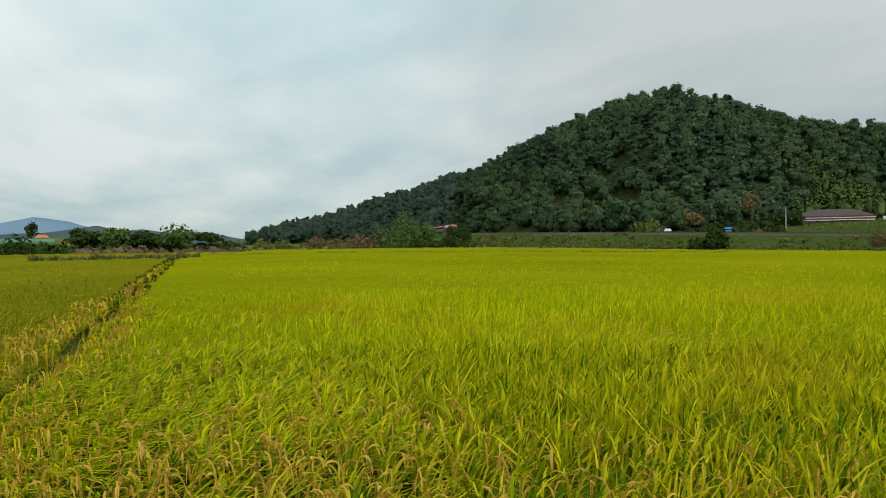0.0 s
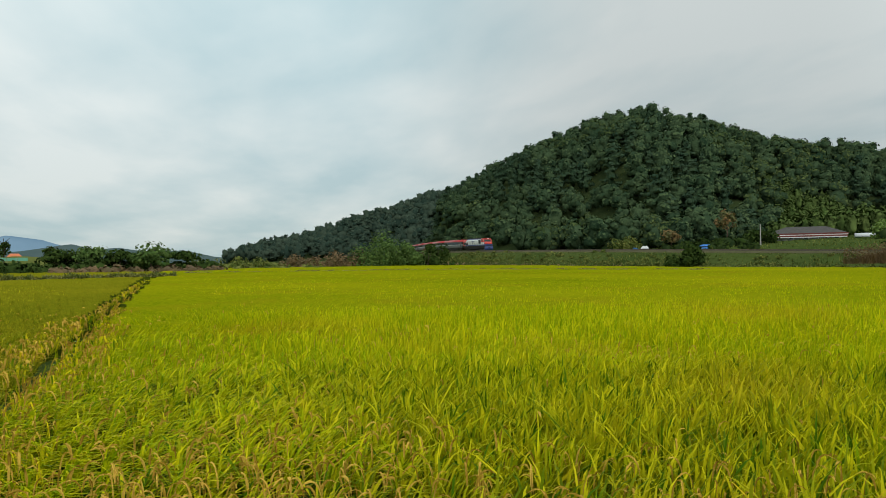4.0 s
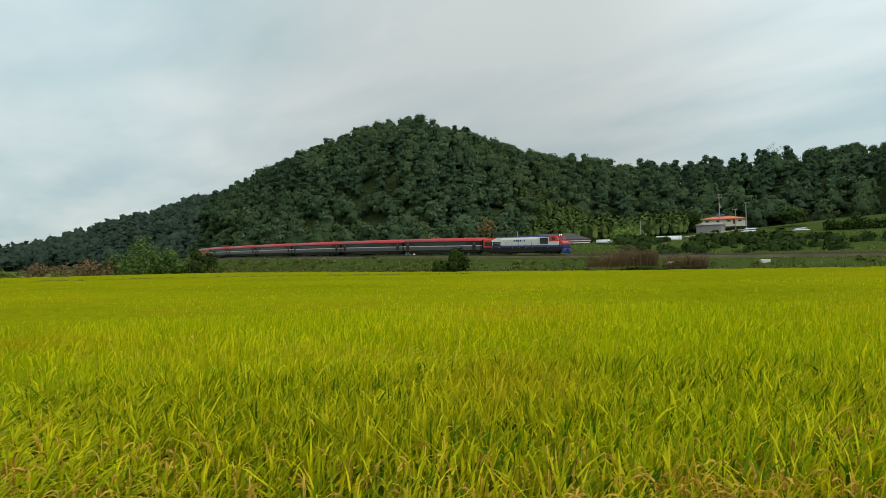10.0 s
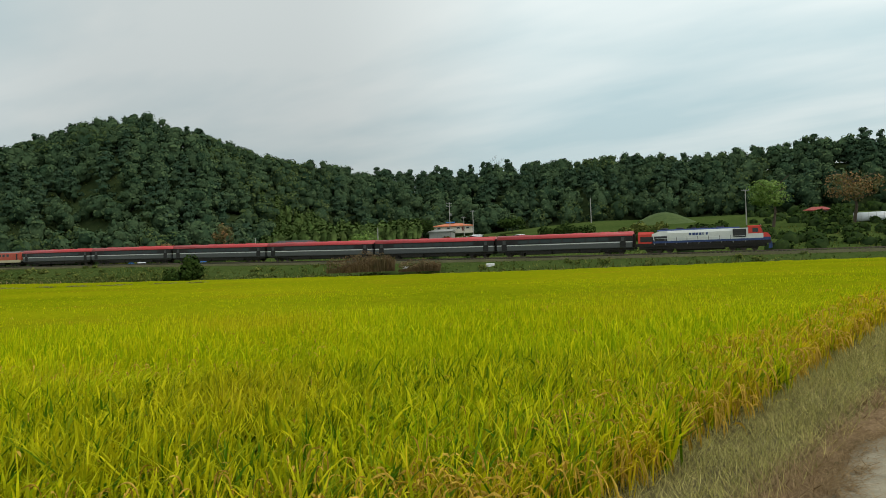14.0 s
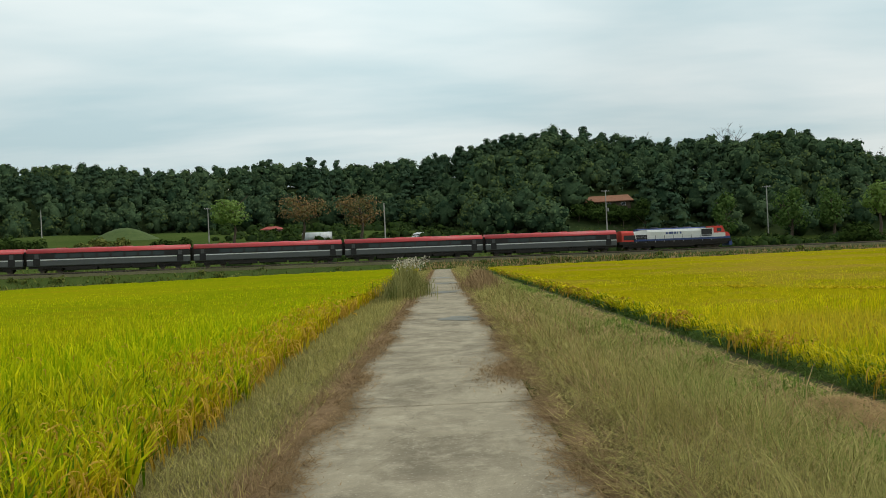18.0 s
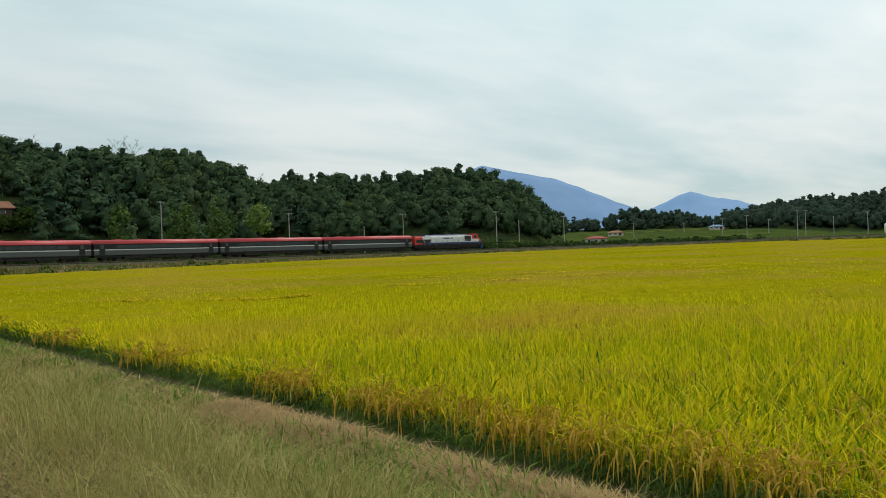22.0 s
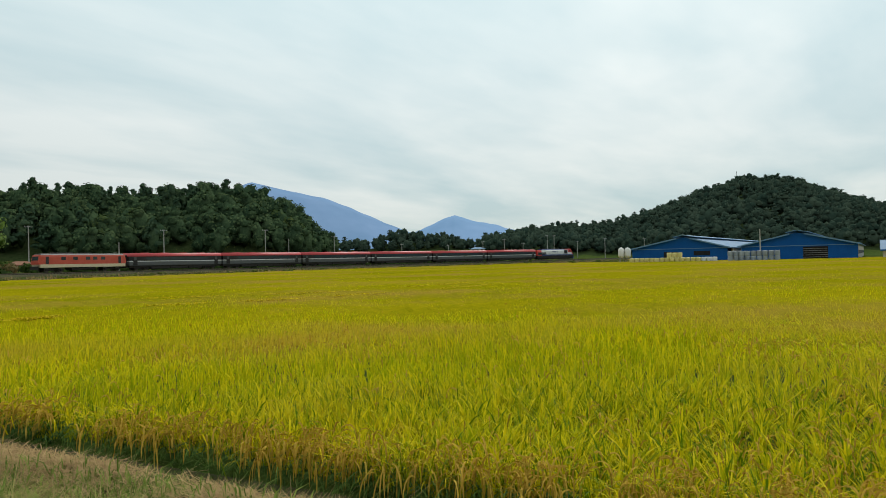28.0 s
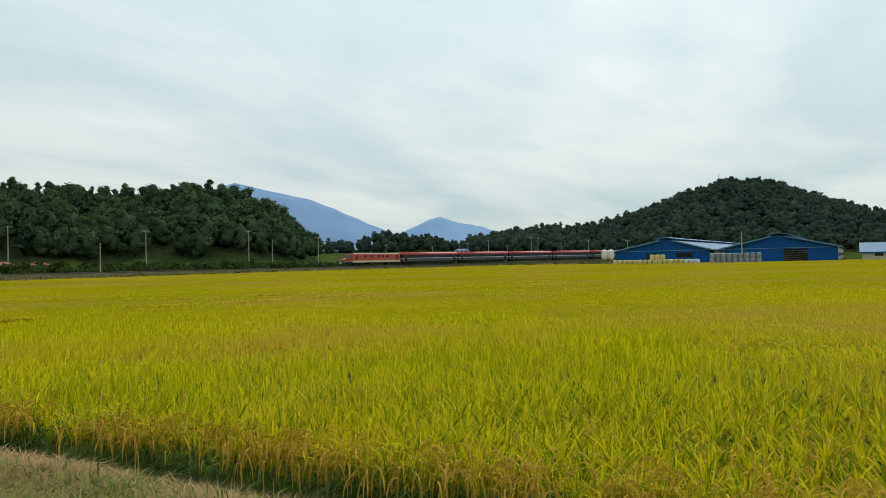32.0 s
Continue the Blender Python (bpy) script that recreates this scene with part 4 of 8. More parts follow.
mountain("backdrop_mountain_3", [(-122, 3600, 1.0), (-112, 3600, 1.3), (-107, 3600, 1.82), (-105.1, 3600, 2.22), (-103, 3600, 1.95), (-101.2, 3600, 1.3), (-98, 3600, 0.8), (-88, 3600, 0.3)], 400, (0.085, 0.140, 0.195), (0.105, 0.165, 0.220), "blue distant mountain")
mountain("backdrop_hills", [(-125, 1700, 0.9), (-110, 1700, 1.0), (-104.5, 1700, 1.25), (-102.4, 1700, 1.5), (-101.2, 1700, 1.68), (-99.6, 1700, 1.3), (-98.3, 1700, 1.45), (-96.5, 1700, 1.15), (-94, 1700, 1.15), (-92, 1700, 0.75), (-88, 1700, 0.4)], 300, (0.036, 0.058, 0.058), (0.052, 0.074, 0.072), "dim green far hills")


# ---------------- rice
def blades(P, height, width, lean, seg, rand, droop=0.5, bearing=None):
    """Curved tapering leaves standing at points P. seg 3: near ones, 2: farther ones, 1: far ones."""
    n = len(P)
    a = rand.random(n) * 2 * math.pi if bearing is None else bearing
    d = np.stack([np.cos(a), np.sin(a), np.zeros(n)], 1)
    w = np.stack([-np.sin(a), np.cos(a), np.zeros(n)], 1)
    twist = rand.normal(size=n)[:, None] * 0.5
    w = w + d * twist
    lv = {3: (0, 0.45, 0.8, 1.0), 2: (0, 0.6, 1.0), 1: (0, 1.0)}[seg]
    taper = {3: (0.7, 1.0, 0.7), 2: (0.8, 0.9), 1: (1.0,)}[seg]
    V = []
    for i, t in enumerate(lv):
        c = P + d * (lean * t**2)[:, None]
        c[:, 2] += height * (t - droop * 0.45 * t**3)
        if i < len(lv) - 1:
            hw = w * (width * taper[i] * 0.5)[:, None]
            V += [c - hw, c + hw]
        else:
            V.append(c)
    V = np.stack(V, 1)
    m = V.shape[1]
    b = (np.arange(n) * m)[:, None]
    q = [b + np.array([[2 * i, 2 * i + 1, 2 * i + 3, 2 * i + 2]]) for i in range(len(lv) - 2)]
    t3 = b + np.array([[m - 3, m - 2, m - 1]])
    return V.reshape(-1, 3), (np.concatenate(q) if q else np.zeros((0, 4), int)), t3


def blade_object(name, sets, material, label, category, parent=None):
    V, Q, T, n = [], [], [], 0
    for v, q, t in sets:
        V.append(v)
        Q.append(q + n)
        T.append(t + n)
        n += len(v)
    me = fast_mesh(name, np.concatenate(V), [np.concatenate(Q), np.concatenate(T)], material)
    ob = new(name, me)
    if parent:
        ob.parent = parent
    return tagged(ob, label, category, kind="stuff")


LEFT_TOP, RIGHT_TOP = 0.86, 0.80       # height of the crop over the paddy


def furrow_y(x):
    """The line of the narrow drain that splits the left paddies."""
    return -2.80 - 0.089 * (-x - 8) + 0.10 * np.sin(x * 0.83) + 0.06 * np.sin(x * 2.3 + 1)


def furrow(x, y):
    """Distance from the narrow drain that splits the left paddies."""
    return np.abs(y - furrow_y(x))


def left_edge(y):
    """Where the left rice begins beside the road's verge."""
    return -2.58 - 0.045 * np.clip(y, 0, 22)


def in_left(x, y):
    u, _ = beyond_line(x, y)
    return (x < left_edge(y) + 0.10 * np.sin(y * 1.3) + 0.08 * np.sin(y * 4.1)) & (u < -11.5) & (furrow(x, y) > 0.21 + 0.06 * np.sin(x * 2.3) + 0.06 * np.sin(x * 7))


def in_right(x, y):
    u, _ = beyond_line(x, y)
    return (x > 6.36 + 0.10 * np.sin(y * 1.1) + 0.05 * np.sin(y * 3.7)) & (u < -13.0) & ~((x > 215) & (y < 150) & (np.degrees(np.arctan2(x, y)) > 68))


def sow(rand, n, r0, r1, a0, a1, power=0.0):
    """Points between two distances and bearings, denser close by."""
    t = rand.random(n)
    r = r0 * (r1 / r0)**t if power == 1 else r0 + (r1 - r0) * t**0.85 if power else np.sqrt(r0**2 + t * (r1**2 - r0**2))
    a = np.radians(a0 + (a1 - a0) * rand.random(n))
    return r * np.sin(a), r * np.cos(a)


def panicles(P, a, steps, size, rand, length=0.17, fall=0.17):
    """Drooping ears from points P towards bearings a: two crossed ragged ribbons of grain along an arc."""
    m = len(P)
    d = np.stack([np.cos(a), np.sin(a), np.zeros(m)], 1)
    side = np.stack([-np.sin(a), np.cos(a), np.zeros(m)], 1)
    ln = (length * (0.7 + 0.6 * rand.random(m)))[:, None]
    fl = (fall * (0.5 + 1.0 * rand.random(m)))[:, None]
    size = (np.asarray(size) * np.ones(m))[:, None]
    up = np.array([0, 0, 1.0])
    out = []
    for cross in (0, 1):
        rows = []
        for j in range(steps + 1):
            t = j / steps
            c = P + d * ln * math.sin(1.5 * t) * 0.75 + up * (0.34 * ln * math.sin(2.8 * t) - fl * t**1.7)
            w = size * (0.35 if j == 0 else 0.12 if j == steps else 1.0) * (0.65 + 0.7 * rand.random((m, 1)))
            normal = d * math.sin(1.5 * t) + up * math.cos(1.5 * t)
            e = (side if cross == 0 else normal * 0.8 + side * 0.5) + 0.25 * rand.normal(size=(m, 3))
            rows += [c - e * w, c + e * w]
        V = np.stack(rows, 1)
        k = V.shape[1]
        q = np.concatenate([np.arange(m)[:, None] * k + np.array([[2 * j, 2 * j + 1, 2 * j + 3, 2 * j + 2]]) for j in range(steps)])
        out.append((V.reshape(-1, 3), q))
    return out


def lodged(x, y):
    """Where wind has laid the rice over (0 to 1)."""
    beside = np.clip(1.2 - furrow(x, y) / 4.5, 0, 1) * (x < -2) * np.clip((x + 75) / 20, 0, 1)
    return np.clip(np.maximum(beside, 3.0 * (vnoise(x, y, 6.5, 71) * 0.7 + vnoise(x, y, 2.1, 72) * 0.3 - 0.62)), 0, 1)


def crop(name, inside, a0, a1, top, seed, label, leaf_m, mass_m, near_m, ears_at, near0, near_law, share):
    rand = np.random.default_rng(seed)
    holder = tagged(new(name), label, "rice field", kind="stuff")
    sets, ears = [], []
    for r0, r1, n, seg, lw, wd, law in ((near0, 12.0, 27000, 3, 0.42, 0.0215, near_law), (6.0, 20.0, 44000, 2, 0.32, 0.0215, 1), (20, 60, 95000, 1, 0.26, 0.0250, 1), (60, 330, 60000, 1, 0.26, 0.055, 1)):
        x, y = sow(rand, int(n * share), r0, r1, a0, a1, law)
        k = inside(x, y)
        x, y = x[k], y[k]
        if r1 == 20.0:
            k = rand.random(len(x)) < (np.hypot(x, y) - 5) / 5
            x, y = x[k], y[k]
        # planted in clumps
        gx_, gy_ = np.round(x / 0.17) * 0.17, np.round(y / 0.29) * 0.29
        if seg > 1:
            x = gx_ + (x - gx_) * 0.34 + 0.06 * np.sin(gy_ * 3.1)
            y = gy_ + (y - gy_) * 0.34 + 0.06 * np.sin(gx_ * 2.7)
        m = len(x)
        r = np.hypot(x, y)
        base = field_level(x, y)
        laid = lodged(x, y)
        wave = 0.20 * (vnoise(gx_, gy_, 0.23, 73) - 0.5) * (r < 45) + 0.16 * (vnoise(x, y, 1.7, 74) - 0.5) + 0.10 * (vnoise(x, y, 7.0, 75) - 0.5)
        lift = {3: 0.24, 2: 0.36, 1: 0.50}[seg] * top
        h = ((top - lift) * (0.74 + 0.46 * rand.random(m)) + wave) * (1 - 0.22 * laid)
        P = np.stack([x, y, base + lift], 1)
        lean = lw * (0.15 + 1.1 * rand.random(m)**1.4) + 0.20 * laid * (0.4 + rand.random(m))
        w = wd * (0.7 + 0.6 * rand.random(m)) * (np.clip(r / 15, 1, 3) if seg == 2 else np.clip(r / 18, 1, 4) if r1 == 60 else np.clip(r / 60, 1, 4) if seg == 1 else 1)
        bearing = rand.normal(size=m) * (1.6 - 1.0 * laid) + 0.6 + 2.4 * (vnoise(x, y, 3.0, 76) - 0.5)
        sets.append(blades(P, h, np.asarray(w) * np.ones(m), lean, seg, rand, 0.3 + 0.5 * rand.random(m) + 0.5 * laid, bearing))
    blade_object("near_rice_leaves", sets[:1], near_m, "", "", holder)
    blade_object("rice_leaves", sets[1:], leaf_m, "", "", holder)
    # hanging ears of ripe grain, in tufts; most where the rice is laid over or ripest
    for r0, r1, n, law, g, gs in ears_at:
        n = int(n * share)
        x, y = sow(rand, n, r0, r1, a0, a1, law)
        x, y = np.round(x / 0.34) * 0.34 + 0.07 * rand.normal(size=n), np.round(y / 0.34) * 0.34 + 0.07 * rand.normal(size=n)
        want = 0.05 + 0.55 * lodged(x, y) + 1.9 * np.clip(vnoise(x, y, 2.4, 77) - 0.55, 0, 1) + 0.5 * np.clip(1 - (np.hypot(x, y) - 3) / 4, 0, 1)
        k = inside(x, y) & (rand.random(n) < want)
        x, y = x[k], y[k]
        m = len(x)
        z0 = field_level(x, y) + top * (0.64 + 0.24 * rand.random(m)) * (1 - 0.15 * lodged(x, y))
        ears += panicles(np.stack([x, y, z0], 1), rand.random(m) * 6.28, g, gs, rand)
    bag_object("rice_ears", ears, M_EAR, "", "", "stuff", holder)
    # the closed mass of stems and lower leaves under the tops
    V, Q, n0 = [], [], 0
    rad = np.concatenate([np.arange(1.6, 24, 0.22), 24 * 1.03**np.arange(1, 96)])
    ang = np.radians(np.linspace(a0, a1, 300))
    R_, A_ = np.meshgrid(rad, ang)
    x, y = (R_ * np.sin(A_)).ravel(), (R_ * np.cos(A_)).ravel()
    u, _ = beyond_line(x, y)
    ok = inside(x, y).reshape(R_.shape) | ((furrow(x, y) < 0.6) & (x < -2.6)).reshape(R_.shape)
    depth = np.clip(0.70 - 0.022 * (R_ - 7), 0.16, 0.70)
    bump = (0.05 * np.sin(x * 2.1 + np.sin(y * 1.7)) * np.sin(y * 2.6)).reshape(R_.shape) + rand.normal(size=R_.shape) * 0.02
    z = field_level(x, y).reshape(R_.shape) + top - depth + bump
    z = z - (0.45 * np.exp(-(furrow(x, y) / 0.34)**4) * (x < -2)).reshape(R_.shape)
    idx = np.arange(R_.size).reshape(R_.shape)
    q = np.stack([idx[:-1, :-1], idx[:-1, 1:], idx[1:, 1:], idx[1:, :-1]], -1).reshape(-1, 4)
    full = (ok[:-1, :-1] & ok[:-1, 1:] & ok[1:, 1:] & ok[1:, :-1]).ravel()
    rq = R_[:-1, :-1].ravel()
    # close by and in the narrow drain the mass takes the shade-dark colour
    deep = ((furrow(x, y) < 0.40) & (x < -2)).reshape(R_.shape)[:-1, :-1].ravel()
    for sel, m_ in (((rq < 13) | deep, M_RICE_SHADE), ((rq >= 13) & ~deep, mass_m)):
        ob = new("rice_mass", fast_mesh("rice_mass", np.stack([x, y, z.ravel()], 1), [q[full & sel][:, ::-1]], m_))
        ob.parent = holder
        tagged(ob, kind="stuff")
    return holder


def north_of_drain(x, y):
    return in_left(x, y) & (y > furrow_y(x))


def south_of_drain(x, y):
    return in_left(x, y) & (y < furrow_y(x))


LEFT_EARS = ((1.8, 7.0, 3600, 0, 6, 0.0070), (7.0, 17, 2600, 1, 4, 0.0085), (17, 45, 1500, 1, 2, 0.016))
crop("left_rice_field", north_of_drain, -118, -2, LEFT_TOP, 21, "ripening yellow-green rice standing in the paddy", M_RICE, M_CANOPY, M_RICE_N, LEFT_EARS, 1.8, 2, 1.0)
crop("outer_rice_field", south_of_drain, -118, -93, LEFT_TOP, 23, "olive-golden riper rice beyond the narrow drain", M_RICE_O, M_CANOPY_O, M_RICE_O, LEFT_EARS, 4.0, 2, 0.24)
crop("right_rice_field", in_right, 2, 104, RIGHT_TOP, 22, "ripening golden-green rice beyond the drain", M_RICE_R, M_CANOPY_R, M_RICE_RN,
     ((5.8, 10.0, 6000, 1, 5, 0.0075), (10.0, 22, 5500, 1, 4, 0.0095), (22, 60, 3000, 1, 2, 0.018)), 5.6, 1, 1.0)


# ---------------- the train
M_GREY = mat("grey coach paint", (0.056, 0.062, 0.064), (0.078, 0.085, 0.087), 1.5, 0.45, spec=0.5, grain=12.0)
M_DARK = mat("charcoal coach paint", (0.012, 0.012, 0.013), (0.022, 0.021, 0.022), 1.5, 0.5, spec=0.25)
M_WHITE = mat("white stripe paint", (0.52, 0.53, 0.53), (0.64, 0.65, 0.65), 2.0, 0.5)
M_RED = mat("red roof paint", (0.38, 0.026, 0.030), (0.50, 0.042, 0.046), 1.2, 0.45, spec=0.5, grain=8.0)
M_UNDER = mat("sooty underframe", (0.014, 0.013, 0.012), (0.032, 0.028, 0.025), 3.0, 0.8)
M_STEEL = mat("worn wheel steel", (0.06, 0.05, 0.045), (0.12, 0.10, 0.09), 5.0, 0.5, metal=0.7)
M_PANE = glass("coach window", (0.030, 0.042, 0.045), 0.12)
M_DOORP = mat("coach door panel", (0.050, 0.052, 0.056), (0.080, 0.082, 0.086), 2.0, 0.5)
M_LWHITE = mat("locomotive white paint", (0.55, 0.56, 0.55), (0.70, 0.71, 0.69), 1.0, 0.45, grain=9.0)
M_LBLUE = mat("locomotive blue paint", (0.014, 0.036, 0.140), (0.024, 0.056, 0.200), 1.4, 0.45, spec=0.5)
M_LRED = mat("locomotive red paint", (0.50, 0.030, 0.020), (0.64, 0.052, 0.035), 1.2, 0.45, spec=0.5)
M_BEAM = bpy.data.materials.new("lit headlight")
M_BEAM.use_nodes = True
M_BEAM.node_tree.nodes["Principled BSDF"].inputs["Emission Color"].default_value = (1.0, 0.93, 0.80, 1)
M_BEAM.node_tree.nodes["Principled BSDF"].inputs["Emission Strength"].default_value = 4.0
M_GRILLE = mat("dark grille", (0.020, 0.020, 0.022), (0.045, 0.045, 0.048), 10.0, 0.7)
M_ERED = mat("faded red paint", (0.42, 0.060, 0.036), (0.54, 0.105, 0.065), 1.2, 0.5, grain=7.0)
M_CREAM = mat("cream paint", (0.50, 0.43, 0.28), (0.62, 0.54, 0.38), 1.5, 0.55)
M_EROOF = mat("grey metal roof", (0.16, 0.155, 0.15), (0.26, 0.25, 0.24), 2.0, 0.6, metal=0.2)


def bogie(parent, x, wheelbase=2.3, r=0.43, axles=2):
    b = Solid()
    half = wheelbase / 2 * (1 if axles == 2 else 1.5)
    for side in (-1, 1):
        yy = side * 1.0
        b.prism([(x - half - 0.55, 0.42), (x - half - 0.45, 0.72), (x - 0.5, 0.62), (x - 0.4, 0.48), (x + 0.4, 0.48), (x + 0.5, 0.62), (x + half + 0.45, 0.72), (x + half + 0.55, 0.42), (x + half + 0.2, 0.30), (x + half - 0.3, 0.42), (x - half + 0.3, 0.42), (x - half - 0.2, 0.30)], yy - 0.07, yy + 0.07, "y")
    b.box(x - 0.35, x + 0.35, -1.0, 1.0, 0.5, 0.8)
    b.box(x - half - 0.35, x + half + 0.35, -0.62, 0.62, 0.34, 0.86)
    for side in (-1, 1):
        for e in (-1, 1):
            b.box(x + e * half - 0.24, x + e * half + 0.24, side * 1.10 - 0.10, side * 1.10 + 0.10, 0.30, 0.66, 0.04)
    bo = part("bogie", b, M_UNDER, parent)
    n = axles
    for k in range(n):
        wx = x + (k - (n - 1) / 2) * (wheelbase if n == 2 else wheelbase * 0.75)
        for side in (-1, 1):
            w = Solid()
            w.rod((wx, side * 0.70, r), (wx, side * 0.82, r), r, r * 0.97, 20)
            w.rod((wx, side * 0.82, r), (wx, side * 0.86, r), r * 0.35, r * 0.3, 12)
            part("wheel", w, M_STEEL, bo)
    return bo


def make_coach(label):
    c = thing("passenger_coach", Matrix(), label, "railway coach", "train")
    H = 11.45
    part("lower_body", Solid().prism([(-1.36, 0.98), (1.36, 0.98), (1.45, 1.10), (1.45, 1.86), (-1.45, 1.86), (-1.45, 1.10)], -H, H), M_GREY, c, "grey lower side")
    part("stripe", Solid().box(-H, H, -1.456, 1.456, 1.86, 2.02), M_WHITE, c, "white waist stripe")
    part("window_band", Solid().box(-H, H, -1.45, 1.45, 2.06, 2.92), M_DARK, c, "charcoal window band")
    roof = [(-1.46, 2.92)]
    for k in range(11):
        a = math.pi * k / 10
        roof.append((-1.46 * math.copysign(abs(math.cos(a))**0.6, math.cos(a)), 2.98 + 0.68 * math.sin(a)**0.75))
    roof.append((1.46, 2.92))
    part("roof", Solid().prism(roof[::-1], -H, H), M_RED, c, "red rounded roof", True)
    for k in range(8):
        x0 = -7.6 + k * 1.95
        for side in (-1, 1):
            part("window_pane", Solid().box(x0, x0 + 1.62, side * 1.452 - 0.012, side * 1.452 + 0.012, 2.20, 2.74), M_PANE, c)
    for x0 in (-10.6, 9.5):
        for side in (-1, 1):
            d = part("door", Solid().box(x0, x0 + 0.95, side * 1.46 - 0.015, side * 1.46 + 0.015, 1.12, 2.88), M_DARK, c)
            part("door_window", Solid().box(x0 + 0.2, x0 + 0.75, side * 1.478 - 0.006, side * 1.478 + 0.006, 2.15, 2.80), M_DOORP, d)
    for x0 in (-8.4, 8.4):
        bogie(c, x0)
    part("equipment_box", Solid().box(-6.3, -1.9, -1.28, 1.28, 0.30, 0.98, 0.08), M_UNDER, c)
    part("equipment_box", Solid().box(-1.6, 2.7, -1.25, 1.25, 0.36, 0.98, 0.08), M_UNDER, c)
    part("equipment_box", Solid().box(3.0, 6.3, -1.28, 1.28, 0.32, 0.98, 0.08), M_UNDER, c)
    part("underframe", Solid().box(-11.3, 11.3, -1.22, 1.22, 0.66, 0.99), M_UNDER, c)
    for x0, x1 in ((-11.75, -11.45), (11.45, 11.75)):
        part("gangway", Solid().box(x0, x1, -0.6, 0.6, 1.1, 3.2, 0.1), M_UNDER, c, "black rubber gangway")
    for x0 in (-7, -2.3, 2.3, 7):
        part("roof_vent", Solid().box(x0 - 0.7, x0 + 0.7, -0.5, 0.5, 3.62, 3.72, 0.04), M_RED, c)
    return c


def make_locomotive():
    c = thing("diesel_locomotive", Matrix(), "white, blue and red diesel locomotive pulling the train", "locomotive", "train")
    H = 10.0
    part("frame", Solid().box(-H, H, -1.42, 1.42, 1.05, 1.52), M_UNDER, c, "black frame")
    part("blue_side_band", Solid().box(-7.2, H - 0.4, -1.46, 1.46, 1.53, 1.84), M_LBLUE, c, "blue lower band")
    part("hood", Solid().prism([(-1.38, 1.8), (1.38, 1.8), (1.38, 3.05), (1.15, 3.45), (-1.15, 3.45), (-1.38, 3.05)], -5.0, 4.6), M_LWHITE, c, "white engine hood")
    slant = Solid()
    slant.add([(-7.9, -1.38, 2.05), (-7.9, 1.38, 2.05), (-5.0, 1.38, 2.05), (-5.0, -1.38, 2.05), (-7.4, -1.3, 3.0), (-7.4, 1.3, 3.0), (-6.2, -1.2, 3.42), (-6.2, 1.2, 3.42), (-5.0, -1.2, 3.42), (-5.0, 1.2, 3.42)],
              [(3, 2, 1, 0), (0, 1, 5, 4), (4, 5, 7, 6), (6, 7, 9, 8), (0, 4, 6, 8, 3), (1, 2, 9, 7, 5)])
    part("sloped_hood", slant, M_LWHITE, c)
    part("rear_hood", Solid().prism([(-1.36, 1.3), (1.36, 1.3), (1.36, 3.0), (1.1, 3.4), (-1.1, 3.4), (-1.36, 3.0)], -9.55, -7.4), M_LRED, c, "red rear end")
    for k in range(2):
        part("radiator_grille", Solid().box(-9.2 + 2.15 * k, -7.2 + 2.15 * k, -1.41, 1.41, 1.81, 2.62), M_GRILLE, c)
    part("roof_ridge", Solid().prism([(-1.16, 3.45), (1.16, 3.45), (0.95, 3.66), (-0.95, 3.66)], -6.6, 5.6), M_LBLUE, c, "blue roof")
    for x0 in (-5.6, -3.2, 0.4, 2.8):
        part("roof_fan", Solid().lathe([(0.62, 0), (0.62, 0.18), (0.5, 0.24)], 14, (x0, 0, 3.66)), M_GRILLE, c, "", True)
    part("exhaust_stack", Solid().box(-1.4, -0.8, -0.35, 0.35, 3.66, 3.9, 0.05), M_GRILLE, c)
    part("equipment_bay", Solid().box(4.6, 6.9, -1.39, 1.39, 1.8, 3.45), M_LWHITE, c)
    for side in (-1, 1):
        part("side_grille", Solid().box(4.7, 6.6, side * 1.40 - 0.02, side * 1.40 + 0.02, 2.05, 3.3), M_GRILLE, c)
    cab = part("cab", Solid().prism([(6.9, 1.8), (9.0, 1.8), (8.85, 3.05), (8.5, 3.62), (6.9, 3.62)], -1.42, 1.42, "y"), M_LRED, c, "red driver's cab")
    part("cab_lower_panel", Solid().box(6.9, 9.0, -1.43, 1.43, 1.8, 2.55), M_LWHITE, cab)
    part("cab_roof", Solid().box(6.75, 8.7, -1.3, 1.3, 3.62, 3.74, 0.05), M_LRED, cab)
    for side in (-1, 1):
        part("cab_window", Solid().box(7.5, 8.3, side * 1.43 - 0.015, side * 1.43 + 0.015, 2.75, 3.35), M_PANE, cab)
    part("windscreen", Solid().add([(8.99, -1.1, 2.75), (8.99, 1.1, 2.75), (8.72, 1.1, 3.4), (8.72, -1.1, 3.4)], [(0, 1, 2, 3)]), M_PANE, cab)
    part("nose", Solid().prism([(9.0, 1.3), (H - 0.05, 1.3), (H - 0.05, 2.2), (9.55, 2.62), (9.0, 2.7)], -1.15, 1.15, "y"), M_LRED, c, "red nose")
    part("nose_lower", Solid().box(9.0, H - 0.02, -1.17, 1.17, 1.3, 1.95), M_LBLUE, c)
    part("side_sill", Solid().box(-9.4, 9.4, -1.30, 1.30, 0.60, 1.06, 0.05), M_UNDER, c)
    for k in range(9):
        for side in (-1, 1):
            part("handrail_post", Solid().rod((-6.8 + 1.6 * k, side * 1.50, 1.80), (-6.8 + 1.6 * k, side * 1.50, 2.45), 0.03, n=5), M_GRILLE, c)
